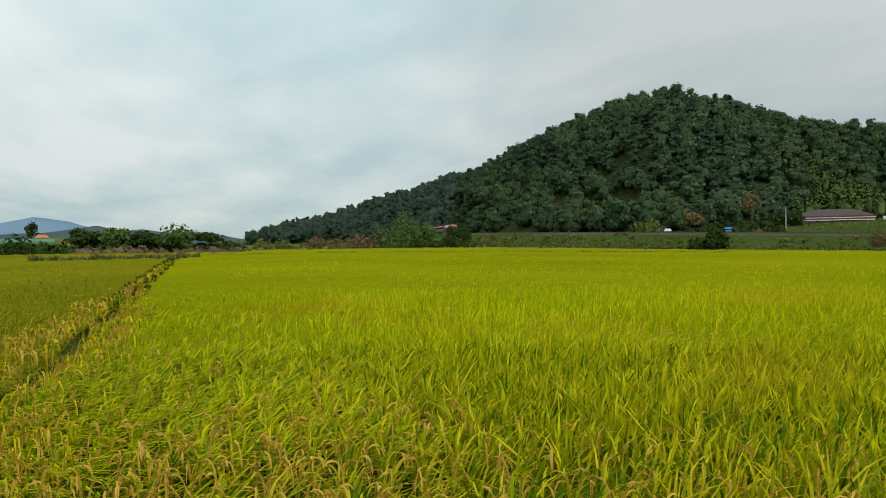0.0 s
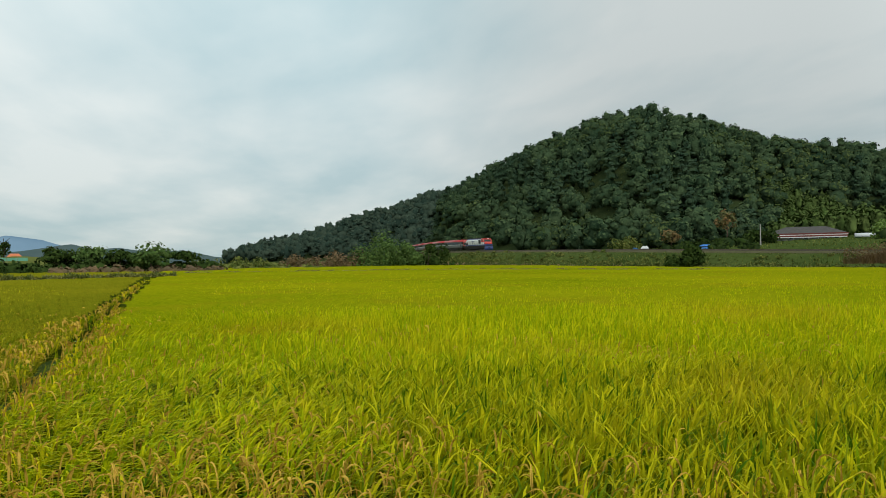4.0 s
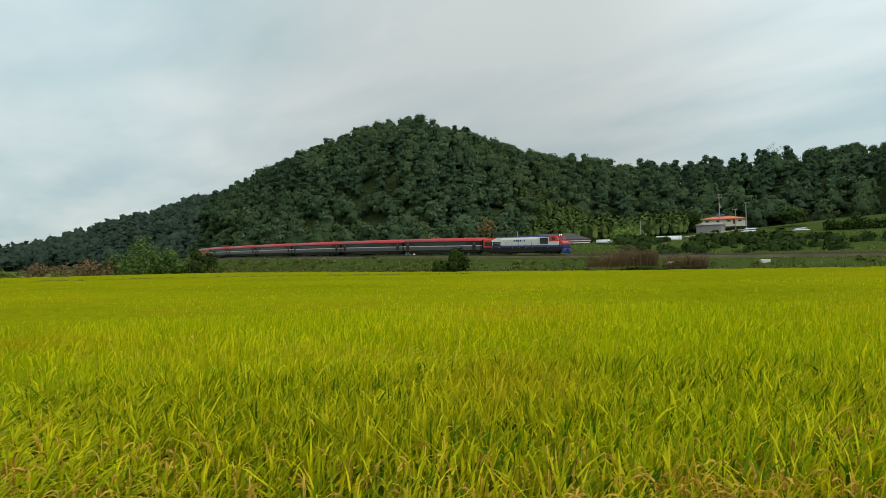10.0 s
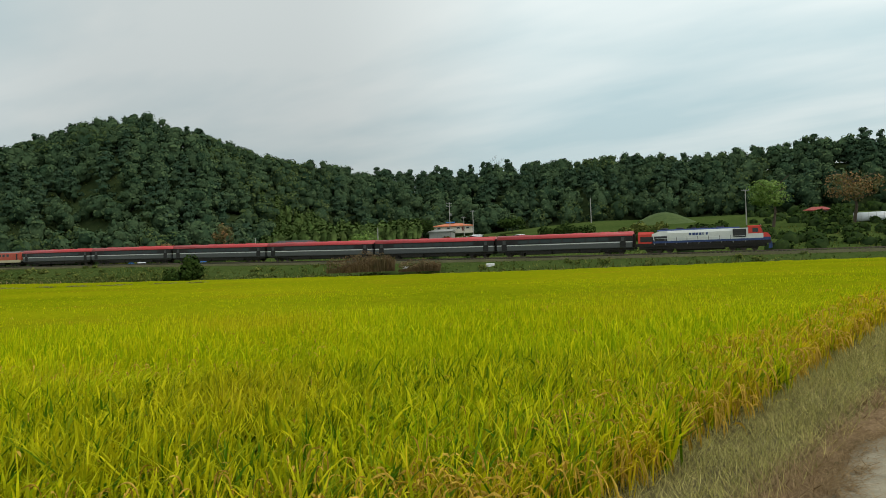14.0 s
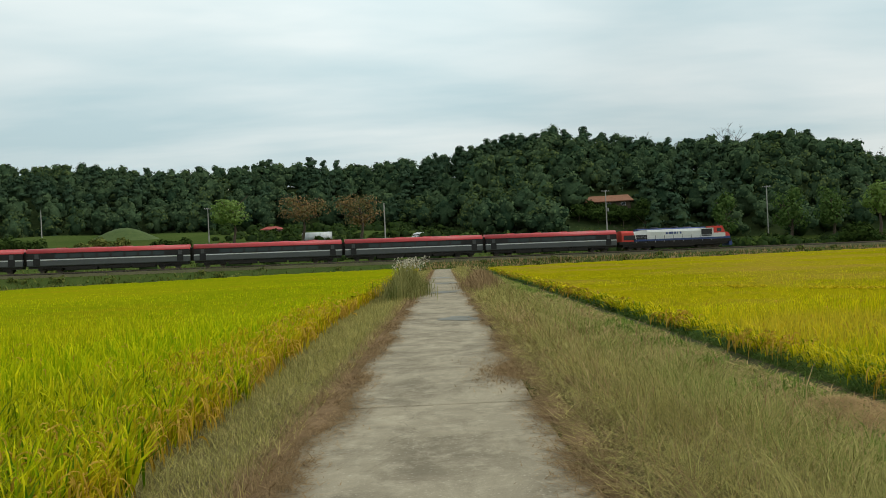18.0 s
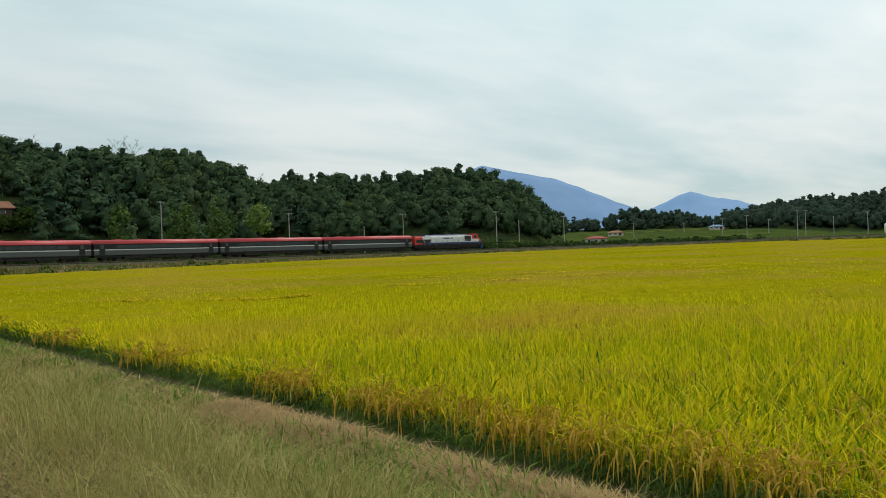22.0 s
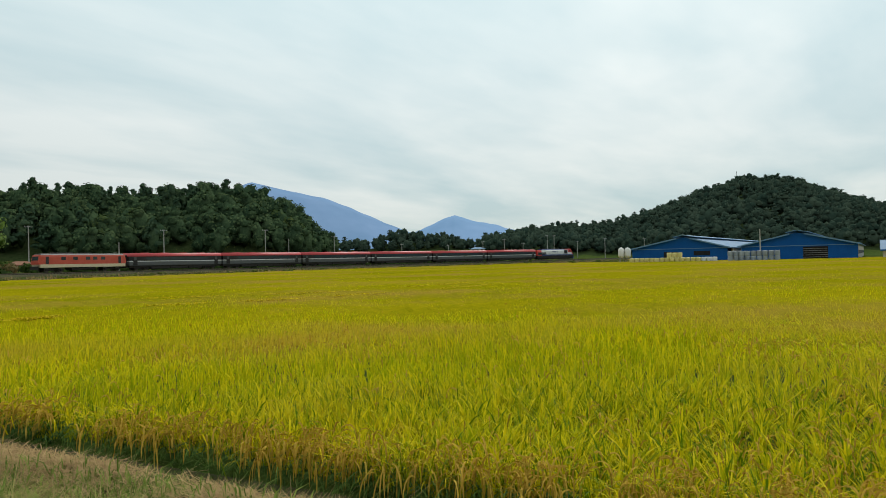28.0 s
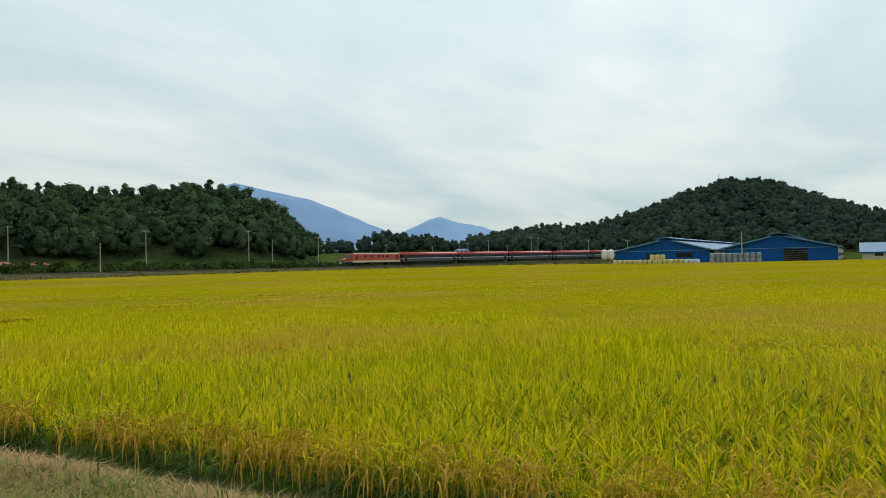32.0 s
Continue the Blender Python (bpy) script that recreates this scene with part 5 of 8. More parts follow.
    for side in (-0.5, 0.5):
        part("headlight", Solid().rod((9.5, side, 2.45), (9.66, side, 2.43), 0.12, 0.12, 10), M_WHITE, c)
    for side in (-0.3, 0.3):
        lamp = part("headlight", Solid().rod((8.40, side, 3.84), (8.66, side, 3.84), 0.15, 0.15, 10), M_UNDER, c, "headlight over the cab")
        part("lens", Solid().rod((8.655, side, 3.84), (8.668, side, 3.84), 0.09, 0.09, 10), M_BEAM, lamp, "lit lens")
    part("pilot", Solid().prism([(H - 0.3, 0.25), (H + 0.1, 0.25), (H + 0.25, 0.6), (H + 0.1, 1.25), (H - 0.3, 1.25)], -1.35, 1.35, "y"), M_LBLUE, c)
    part("coupler", Solid().box(H, H + 0.5, -0.18, 0.18, 0.75, 1.05, 0.04), M_UNDER, c)
    part("coupler", Solid().box(-H - 0.4, -H, -0.18, 0.18, 0.75, 1.05, 0.04), M_UNDER, c)
    part("fuel_tank", Solid().prism([(-1.1, 0.26), (1.1, 0.26), (1.35, 0.5), (1.35, 1.05), (-1.35, 1.05), (-1.35, 0.5)], -3.7, 3.4), M_UNDER, c)
    for x0 in (-6.4, 6.1):
        bogie(c, x0, 2.1, 0.5, 3)
    for side in (-1, 1):
        rail = Solid()
        rail.rod((-7.2, side * 1.44, 2.25), (6.5, side * 1.44, 2.25), 0.025, n=6)
        for k in range(9):
            rail.rod((-7.0 + 1.68 * k, side * 1.44, 1.3), (-7.0 + 1.68 * k, side * 1.44, 2.25), 0.02, n=5)
        part("handrail", rail, M_LWHITE, c)
        yy = side * 1.388
        for k, w in enumerate((0.34, 0.46, 0.34, 0.36, 0.16, 0.30)):
            x0 = -1.7 + 0.5 * k
            part("mark_bar", Solid().box(x0, x0 + w, yy - 0.006, yy + 0.006, 2.62, 2.98), M_LBLUE, c)
    return c


def make_tail():
    c = thing("electric_locomotive", Matrix(), "faded red electric locomotive with cream skirt at the train's tail", "locomotive", "train")
    H = 9.1
    part("body", Solid().prism([(-1.42, 1.55), (1.42, 1.55), (1.42, 3.0), (1.30, 3.30), (-1.30, 3.30), (-1.42, 3.0)], -H + 0.5, H - 0.5), M_ERED, c, "faded red side")
    part("skirt", Solid().box(-H + 0.3, H - 0.3, -1.43, 1.43, 0.95, 1.55), M_CREAM, c, "cream lower side")
    for s in (-1, 1):
        e = Solid()
        x0, x1, x2 = s * (H - 0.5), s * (H - 0.02), s * (H - 0.25)
        e.add([(x0, -1.42, 1.55), (x0, 1.42, 1.55), (x0, 1.3, 3.3), (x0, -1.3, 3.3), (x1, -1.25, 1.55), (x1, 1.25, 1.55), (x1, 1.25, 2.2), (x1, -1.25, 2.2), (x2, 1.15, 3.25), (x2, -1.15, 3.25)],
              [(0, 1, 2, 3), (4, 5, 6, 7), (7, 6, 8, 9), (0, 4, 7, 9, 3), (1, 2, 8, 6, 5), (3, 9, 8, 2), (0, 1, 5, 4)])
        cab = part("cab_end", e, M_ERED, c)
        part("windscreen", Solid().add([(x1 + s * 0.01, -1.1, 2.3), (x1 + s * 0.01, 1.1, 2.3), (x2 + s * 0.05, 1.0, 3.05), (x2 + s * 0.05, -1.0, 3.05)], [(0, 1, 2, 3)]), M_PANE, cab)
        part("buffer_beam", Solid().box(min(x1, x1 + s * 0.2), max(x1, x1 + s * 0.2), -1.35, 1.35, 0.55, 1.2, 0.05), M_UNDER, c)
        for side in (-1, 1):
            part("cab_door", Solid().box(min(s * 7.2, s * 7.8), max(s * 7.2, s * 7.8), side * 1.43 - 0.012, side * 1.43 + 0.012, 1.6, 3.0), M_GRILLE, c)
    part("roof", Solid().prism([(-1.34, 3.28), (1.34, 3.28), (1.0, 3.55), (-1.0, 3.55)], -H + 0.6, H - 0.6), M_EROOF, c, "grey roof")
    for x0 in (-4.8, -2.4, 0.2, 1.7, 3.4):
        for side in (-1, 1):
            part("side_window", Solid().box(x0, x0 + 0.9, side * 1.425 - 0.012, side * 1.425 + 0.012, 2.35, 2.95), M_PANE if x0 > 0 else M_GRILLE, c)
    part("roof_equipment", Solid().box(-5.5, -2.0, -0.7, 0.7, 3.55, 3.75, 0.06), M_GRILLE, c)
    part("roof_equipment", Solid().box(-0.5, 2.0, -0.6, 0.6, 3.55, 3.72, 0.06), M_GRILLE, c)
    for x0 in (-6.6, 6.6):
        p = Solid()
        p.rod((x0 - 0.9, -0.6, 3.6), (x0 - 0.9, 0.6, 3.6), 0.04, n=6).rod((x0 + 0.9, -0.6, 3.72), (x0 + 0.9, 0.6, 3.72), 0.05, n=6)
        for side in (-0.45, 0.45):
            p.rod((x0 - 0.9, side, 3.6), (x0 + 0.9, side, 3.72), 0.03, n=6)
        part("folded_pantograph", p, M_STEEL, c)
    part("transformer_tank", Solid().box(-2.5, 2.5, -1.2, 1.2, 0.4, 0.95, 0.1), M_UNDER, c)
    for x0 in (-6.0, 6.0):
        bogie(c, x0, 2.8, 0.5, 2)
    return c


TRAIN = [(make_locomotive(), -10.25, 6.4)]
coach = make_coach("grey passenger coach with charcoal window band and red roof")
for k in range(6):
    car = coach if k == 0 else copy_thing(coach, Matrix())
    TRAIN.append((car, -20.5 - 11.75 - 23.5 * k, 8.4))
TRAIN.append((make_tail(), -20.5 - 141 - 9.5, 6.0))


def train_front(t):
    """The locomotive's front along the railway at a time."""
    u = t - 16.0
    return -42.8 + 21.04 * u + 0.0347 * u * u + float(np.interp(t, (0, 3, 6, 7, 8, 9, 10, 11, 13, 15, 18), (14.2, 9.4, 3.7, 2.1, 1.0, 0.3, -0.2, -0.6, -0.9, -0.5, 0.0)))


def motions():
    for car, offset, half in TRAIN:
        rows = []
        for k in range(0, 65):
            t = k * 0.5
            s = train_front(t) + offset
            a, b = Vector(on_line(s - half)), Vector(on_line(s + half))
            d = b - a
            m = Matrix.Translation((a + b) / 2) @ Matrix.Rotation(math.atan2(d.y, d.x), 4, "Z") @ Matrix.Rotation(-math.atan2(d.z, math.hypot(d.x, d.y)), 4, "Y")
            rows.append((t, m))
        walk(car, rows)


# ---------------- single trees and bushes
def tz(x, y):
    return float(terrain(x, y)[0])


def at(az, r, dz=0.0):
    """A place on the ground by bearing and distance from the road."""
    p = polar(az, r)
    return Vector((p.x, p.y, tz(p.x, p.y) + dz))


def on_slope(az, el, r0=150, r1=330):
    """The distance at which the ground along a bearing rises to an angle seen from the road."""
    for r in range(r0, r1):
        p = polar(az, r)
        if tz(p.x, p.y) >= 1.8 + r * math.tan(radians(el)):
            return r
    return r1


def tree(name, az, r, height, width, leaf_mat, label, seed, leaves=900, leaf=0.32, trunk=0.25, low=0.28, droop=0.0, category="tree", dz=0.0):
    rand = np.random.default_rng(seed)
    p = at(az, r, dz)
    t = thing(name, Matrix.Translation(p), label, category)
    b = Solid()
    th = height * 0.55
    b.rod((0, 0, -0.3), (0.05 * width, 0, th * 0.5), height * 0.03, height * 0.022)
    b.rod((0.05 * width, 0, th * 0.5), (0, 0.03 * width, th * 1.3), height * 0.022, height * 0.008)
    part("trunk", b, M_BARK, t)
    crown = []
    n_l = 7
    for k in range(n_l):
        a = k * 2.4 + rand.random()
        z0 = height * (low + 0.10 + 0.4 * k / n_l)
        z1 = z0 + height * (0.16 + 0.1 * rand.random()) * (1 - droop)
        e = Vector((math.cos(a) * width * 0.34, math.sin(a) * width * 0.34, z1))
        part("limb", Solid().rod((0, 0, z0), e, height * 0.012, height * 0.005, 6), M_BARK, t)
    lob = 16
    cen = rand.normal(size=(lob, 3))
    cen /= np.linalg.norm(cen, axis=1, keepdims=True)
    cen *= (0.55 + 0.35 * rand.random((lob, 1)))
    cen = cen * np.array([width * 0.38, width * 0.38, height * (1 - low) * 0.40]) + np.array([0, 0, height * (low + (1 - low) * 0.52)])
    who = rand.integers(0, lob, leaves)
    d = rand.normal(size=(leaves, 3))
    d /= np.linalg.norm(d, axis=1, keepdims=True)
    rad = (0.35 + 0.65 * rand.random(leaves)**0.5)[:, None] * (0.16 + 0.12 * rand.random(lob))[who][:, None]
    c = cen[who] + d * rad * np.array([width, width, height * (1 - low) * 0.8])
    c[:, 2] -= droop * rand.random(leaves) * height * 0.18
    c[:, 2] = np.maximum(c[:, 2], 0.1)
    V = quads_at(c, leaf, rand, 0.3, d)
    me = fast_mesh("crown", V, [np.arange(len(V)).reshape(-1, 4)], leaf_mat)
    part("crown", me, leaf_mat, t)
    return t


def bush(name, az, r, height, width, leaf_mat, label, seed, leaves=700, leaf=0.3, category="bush", depth=None, dz=0.0):
    rand = np.random.default_rng(seed)
    height *= 1.35
    leaves = int(leaves * 1.6)
    p = at(az, r, dz)
    t = thing(name, Matrix.Translation(p) @ Matrix.Rotation(-radians(az), 4, "Z"), label, category)
    lob = max(6, int(10 * width / max(height, 1)))
    dep = depth or width
    cen = np.stack([rand.uniform(-0.42, 0.42, lob) * width, rand.uniform(-0.4, 0.4, lob) * dep, rand.uniform(0.15, 0.68, lob) * height], 1)
    cen[:, 2] *= 1 - 0.45 * np.abs(cen[:, 0] / (0.5 * width))**2
    cen[:, 2] *= 0.70 + 0.38 * np.sin(cen[:, 0] * 6.3 / min(width, 5.5) + seed)
    who = rand.integers(0, lob, leaves)
    d = rand.normal(size=(leaves, 3))
    d /= np.linalg.norm(d, axis=1, keepdims=True)
    lr = min(height * 0.42, width * 0.3)
    c = cen[who] + d * ((0.45 + 0.55 * rand.random(leaves)**0.5) * lr)[:, None]
    c[:, 2] = np.maximum(c[:, 2], 0.05)
    V = quads_at(c, leaf, rand, 0.35, d)
    part("foliage", fast_mesh("foliage", V, [np.arange(len(V)).reshape(-1, 4)], leaf_mat), leaf_mat, t)
    stems = Solid()
    for k in range(5):
        a = k * 1.3
        stems.rod((0.1 * math.cos(a), 0.1 * math.sin(a), -0.2), (0.25 * width * math.cos(a), 0.25 * dep * math.sin(a), height * 0.5), 0.06, 0.02, 5)
    part("stems", stems, M_BARK, t)
    return t


tree("leafy_tree", -15.3, 190, 12.6, 11.5, M_LIME, "bright green leafy tree behind the railway", 31, 1900, leaf=0.28)
tree("zelkova_tree", -10.4, 190, 13.4, 15.0, M_RUST, "spreading tree with rust-brown autumn leaves", 32, 1300, leaf=0.26, droop=0.4)
tree("zelkova_tree", -6.1, 188, 13.0, 15.0, M_RUST, "wide tree with rust-brown drooping autumn leaves", 33, 1300, leaf=0.26, droop=0.45)
def top_height(az, r, el):
    """The height that brings a top to an angle el over the eye's level."""
    return (1.8 + r * math.tan(radians(el)) - at(az, r).z) / 0.93


tree("round_tree", 24.6, 196, top_height(24.6, 196, 3.6), 9.5, M_GARDEN, "round green tree at the foot of the woods", 34, 1500, low=0.1)
tree("round_tree", 20.5, 194, top_height(20.5, 194, 3.45), 7.5, M_GARDEN, "light green tree at the foot of the woods", 341, 1300, low=0.12)
tree("round_tree", 27.2, 197, top_height(27.2, 197, 3.55), 7.5, M_GARDEN, "broad round green tree at the foot of the woods", 35, 1400, low=0.1)
tree("conical_tree", 29.9, 194, top_height(29.9, 194, 3.4), 7.0, M_LIME, "pale green conical tree beside small houses", 36, 1100)
tree("river_tree", -93.9, 152, 4.6, 8.0, M_BUSH, "dark spreading tree on the river bank", 371, 800, low=0.05)
tree("river_tree", -96.2, 150, 6.4, 10.0, M_GARDEN, "dark round tree on the river bank", 37, 1300, low=0.1)
tree("river_tree", -98.2, 152, 5.2, 8.0, M_BUSH, "dark bushy tree on the river bank", 38, 900, low=0.1)
tree("slender_tree", -105.2, 240, 9.0, 4.0, M_BUSH, "thin open tree on the far bank", 39, 320, low=0.45)
tree("slender_tree", -102.3, 240, 7.4, 6.5, M_BUSH, "small umbrella-shaped tree on the far bank", 40, 420, low=0.45)
tree("persimmon_tree", -54.8, 200, 9.0, 6.0, M_RUST, "thin tree with reddish leaves by the woods", 41, 420, low=0.3)
tree("leafy_tree", -58.6, 196, 5.2, 6.0, M_RUST, "low tree with thin purplish leaves by the woods", 42, 380, low=0.2)
tree("leafy_tree", -40.4, 232, 9.0, 9.5, M_BUSH, "rounded green tree beside the grey shed", 43, 1200, low=0.15)
tree("leafy_tree", -33.6, 215, 4.5, 10.0, M_BUSH, "broad low green tree on the slope", 44, 1000, low=0.1)
bush("embankment_bush", -57.7, 152, 4.9, 5.6, M_BUSH, "dark green bush at the foot of the embankment", 50, 1300)
bush("embankment_bush", -75.8, 212, 8.0, 8.0, M_BUSH, "dark bush at the end of the embankment", 51, 900)
bush("willow_thicket", -77.9, 203, 6.6, 6.5, M_GARDEN, "tall rounded dark green thicket hiding the railway", 503, 1500, category="thicket")
bush("willow_thicket", -76.45, 205, 7.6, 5.2, M_BUSH, "narrow dark green thicket hiding the railway", 504, 1100, category="thicket")
tree("river_tree", -101.6, 156, 5.0, 8.5, M_BUSH, "low dark tree among river bank scrub", 372, 900, low=0.05)
tree("river_tree", -99.9, 154, 5.6, 7.0, M_GARDEN, "rounded green tree among river bank scrub", 373, 900, low=0.08)
bush("willow_thicket", -79.8, 205, 7.6, 13.5, M_GARDEN, "big dark green thicket on the field's edge", 52, 2200, category="thicket")
bush("willow_thicket", -77.6, 208, 7.2, 8.0, M_GARDEN, "dark green thicket on the field's edge", 53, 1300, category="thicket")
bush("brown_thicket", -82.6, 205, 4.6, 10.0, M_BROWNW, "brownish thicket on the field's edge", 54, 900, category="thicket")
bush("brown_thicket", -85.6, 210, 3.6, 14.0, M_BROWNW, "low brownish thicket on the field's edge", 55, 900, category="thicket")
bush("brown_thicket", -76.9, 214, 8.0, 5.5, M_BROWNW, "tall brownish thicket beside the railway", 501, 900, category="thicket")
bush("willow_thicket", -78.4, 212, 7.2, 6.0, M_BUSH, "dark thicket beside the railway", 502, 900, category="thicket")
bush("shrub", -61.8, 190, 4.6, 6.0, M_SCRUB, "olive green rounded shrub behind the railway", 56, 700)
bush("shrub", -67.5, 195, 3.2, 5.0, M_SCRUB, "small olive shrub behind the railway", 57, 500)
bush("shrub", 28.8, 166, 4.8, 7.5, M_BUSH, "dark green shrub close behind the railway", 58, 1100)
bush("shrub", -44.6, 195, 4.6, 7.0, M_LIME, "light green shrub by the greenhouse", 59, 800)
bush("shrub", -52.6, 200, 4.2, 6.0, M_BUSH, "dense green shrub beside the striped house", 60, 700)
bush("river_scrub", -108.0, 150, 3.6, 14.0, M_BUSH, "dark green scrub on the river bank", 65, 1100, category="scrub")
bush("river_scrub", -92.6, 175, 2.6, 9.0, M_SCRUB, "green scrub beyond the paddies", 67, 700, category="scrub")
bush("river_scrub", -89.3, 200, 2.8, 14.0, M_SCRUB, "low green scrub beyond the paddies", 68, 800, category="scrub")

# dyke beyond the left paddies
dk_v = []
for k in range(60):
    a = -125 + k * (48 / 59)
    for dr, h in ((-14, -0.4), (-4, 2.3), (4, 2.4), (16, -0.4)):
        q = polar(a, 255 + dr)
        rise = 2.6 * (1 - smooth(-102.5, -99.0, np.float64(a))) if h > 0 else 0.0
        dk_v.append((q.x, q.y, h + rise + 0.3 * math.sin(k * 1.3)))
dk_f = [(4 * i + j, 4 * i + j + 1, 4 * i + j + 5, 4 * i + j + 4) for i in range(59) for j in range(3)]
tagged(new("river_dyke", fast_mesh("river_dyke", np.array(dk_v), [np.array(dk_f)], M_SCRUB, True)), "long green grassy river dyke", "dyke", kind="structure")


# ---------------- tufts of weeds and grass
def tufts(name, x, y, z, height, width, lean, material, label, seed, seg=2, parent=None):
    rand = np.random.default_rng(seed)
    P = np.stack([x, y, z], 1)
    n = len(x)
    h = height * (0.5 + rand.random(n))
    return blade_object(name, [blades(P, h, width * (0.6 + 0.8 * rand.random(n)), lean * (0.3 + rand.random(n)), seg, rand, 0.5 + 0.4 * rand.random(n))], material, label, "grass", parent)


def strip_points(rand, n, x0, x1, y0, y1, power=1.0):
    """Points on a strip along the road, thinning out with distance."""
    yy = y0 + (np.exp(rand.random(n) * math.log(1 + (y1 - y0) / 4.0)) - 1) * 4.0
    return x0 + (x1 - x0) * rand.random(n), yy


rg = np.random.default_rng(77)
# right bank: dry grass, green weeds, mown straw along the drain
def bank(nm, n, x0, x1, y1, hh, w, ln, mt, lab, seg, seed, ragged=0.0):
    x, y = strip_points(rg, n, x0, x1, -5, y1)
    if ragged:      # an uneven front that creeps over the concrete
        e = ragged * (0.5 * np.sin(y * 1.3) + 0.35 * np.sin(y * 3.9 + 1) + 0.3 * np.sin(y * 9.1 + 2)) + 0.12 * rg.normal(size=n)
        k = (x > x0 + 0.30 - e) if x0 > 0 else (x < x1 - 0.30 + e)
        x, y = x[k], y[k]
    r = np.hypot(x, y)
    mod = np.clip(0.30 + 1.0 * vnoise(x, y, 0.55, 83) + 0.5 * vnoise(x, y, 1.9, 84), 0.35, 1.6)
    return tufts(nm, x, y, np.where(np.abs(x + 0.18) < 1.35, 0.002, terrain(x, y) + 0.058), hh * mod * (0.34 + 0.66 * smooth(3.75, 2.75, x)) * (np.clip((x - 1.2) / 0.8, 0.4, 1) if x0 > 1.1 else 1.0), w * np.clip(r / 9, 1, 7), ln * np.ones(len(x)), mt, lab, seed, seg)


bank("dry_bank_grass", 36000, 1.35, 3.6, 108, 0.40, 0.0046, 0.60, M_DRYG, "dry tan grass on the road bank", 2, 78)
bank("olive_bank_grass", 42000, 1.7, 4.5, 108, 0.24, 0.0060, 0.36, M_OLIVE, "olive green grass on the road bank", 1, 85)
bank("fine_bank_grass", 70000, 1.15, 4.4, 108, 0.26, 0.0056, 0.40, M_BANKG, "fine olive grass matting the road bank", 1, 80)
bank("green_bank_weeds", 30000, 2.6, 4.6, 108, 0.30, 0.0085, 0.22, M_GREENG, "green weeds among the bank grass", 1, 79)
bank("red_creeping_grass", 50000, 0.92, 1.75, 108, 0.075, 0.0080, 0.17, M_REDG, "reddish grass creeping over the road's edge", 1, 81, 0.34)
bank("red_creeping_grass", 44000, -1.85, -1.18, 108, 0.075, 0.0080, 0.17, M_REDG, "reddish-brown low grass creeping over the road's edge", 1, 82, 0.26)
bank("dry_verge_grass", 36000, -3.5, -1.55, 108, 0.13, 0.0050, 0.17, M_BANKG, "olive dry grass under the paddy's edge", 1, 83)
bank("green_verge_grass", 62000, -3.6, -1.75, 108, 0.15, 0.0052, 0.15, M_OLIVE, "green grass under the paddy's edge", 1, 84)
# flat dead blades strewn along both edges of the concrete
for x_e, n_ in ((1.03, 26000), (-1.27, 28000)):
    x, y = strip_points(rg, n_, -1, 1, 2, 90)
    x = x_e + np.sign(x_e) * 0.10 + 0.17 * x + 0.16 * rg.normal(size=n_) * np.abs(x) - np.sign(x_e) * (0.09 * np.sin(y * 0.9 + np.sign(x_e)) + 0.07 * np.sin(y * 2.3))
    tufts("dead_blades", x, y, 0 * x + 0.012, 0.022, 0.0075 * np.clip(y / 8, 1, 5), 0.13, M_REDG, "dead brown blades strewn along the road's edge", 95, 1)
# a tongue of low grass and dirt over the road's right edge
x, y = 0.95 + 0.28 * rg.normal(size=2600), 11.7 + 0.75 * rg.normal(size=2600)
k = x < 1.5
tufts("grass_tongue", x[k], y[k], 0 * x[k] + 0.006, 0.07, 0.008, 0.13, M_REDG, "patch of brown grass spread over the concrete", 79, 1)
bank("mown_bank_grass", 30000, 3.4, 4.7, 108, 0.17, 0.006, 0.10, M_GREENG, "short green grass on the mown bank edge", 1, 96)
x, y = strip_points(rg, 34000, 3.80, 4.62, -4, 40)
k = ~((x < 4.0) & (rg.random(len(x)) < 0.6)) & ((y < 8.5) | (rg.random(len(x)) < 0.08)) & ((y > 6) | (np.sin(y * 2.1) + rg.random(len(x)) > -0.2))
x, y = x[k], y[k]
zz = terrain(x, y) + 0.09 + 0.07 * rg.random(len(x)) * np.exp(-((x - 4.22 - 0.1 * np.sin(y * 1.1)) / 0.24)**2) * (0.7 + 0.3 * np.sin(y * 2.3))
st = rg.normal(size=len(x)) * 0.6 + 1.2 + 3.14 * (rg.random(len(x)) < 0.5)
blade_object("mown_straw", [blades(np.stack([x, y, zz], 1), 0.01 + 0.035 * rg.random(len(x)), 0.0075 * np.clip(np.hypot(x, y) / 6, 1, 5), 0.22 + 0.14 * rg.random(len(x)), 2, rg, 0.6 + 0 * x, st)], M_STRAW, "windrow of mown yellow straw along the drain", "straw")


# tangled dry stalks standing out of the bank grass, and leafy green patches by the mown edge
x, y = strip_points(rg, 6500, 1.5, 3.9, -4, 30)
k = vnoise(x, y, 0.9, 85) > 0.42
x, y = x[k], y[k]
tufts("dry_stalks", x, y, terrain(x, y) + 0.08, 0.20 + 0.26 * rg.random(len(x)), 0.0036 * np.clip(np.hypot(x, y) / 6, 1, 4), 0.25 + 0.55 * rg.random(len(x)), M_STRAW, "tangled dry tan stalks in the bank grass", 101, 3)
x, y = strip_points(rg, 14000, 2.7, 4.35, -4, 40)
k = vnoise(x, y, 1.3, 86) > 0.56
x, y = x[k], y[k]
tufts("leafy_weeds", x, y, terrain(x, y) + 0.06, 0.10 + 0.14 * rg.random(len(x)), 0.013 * np.clip(np.hypot(x, y) / 8, 1, 4), 0.06 + 0.14 * rg.random(len(x)), M_GREENG, "leafy fresh green weeds in patches on the bank", 102, 2)


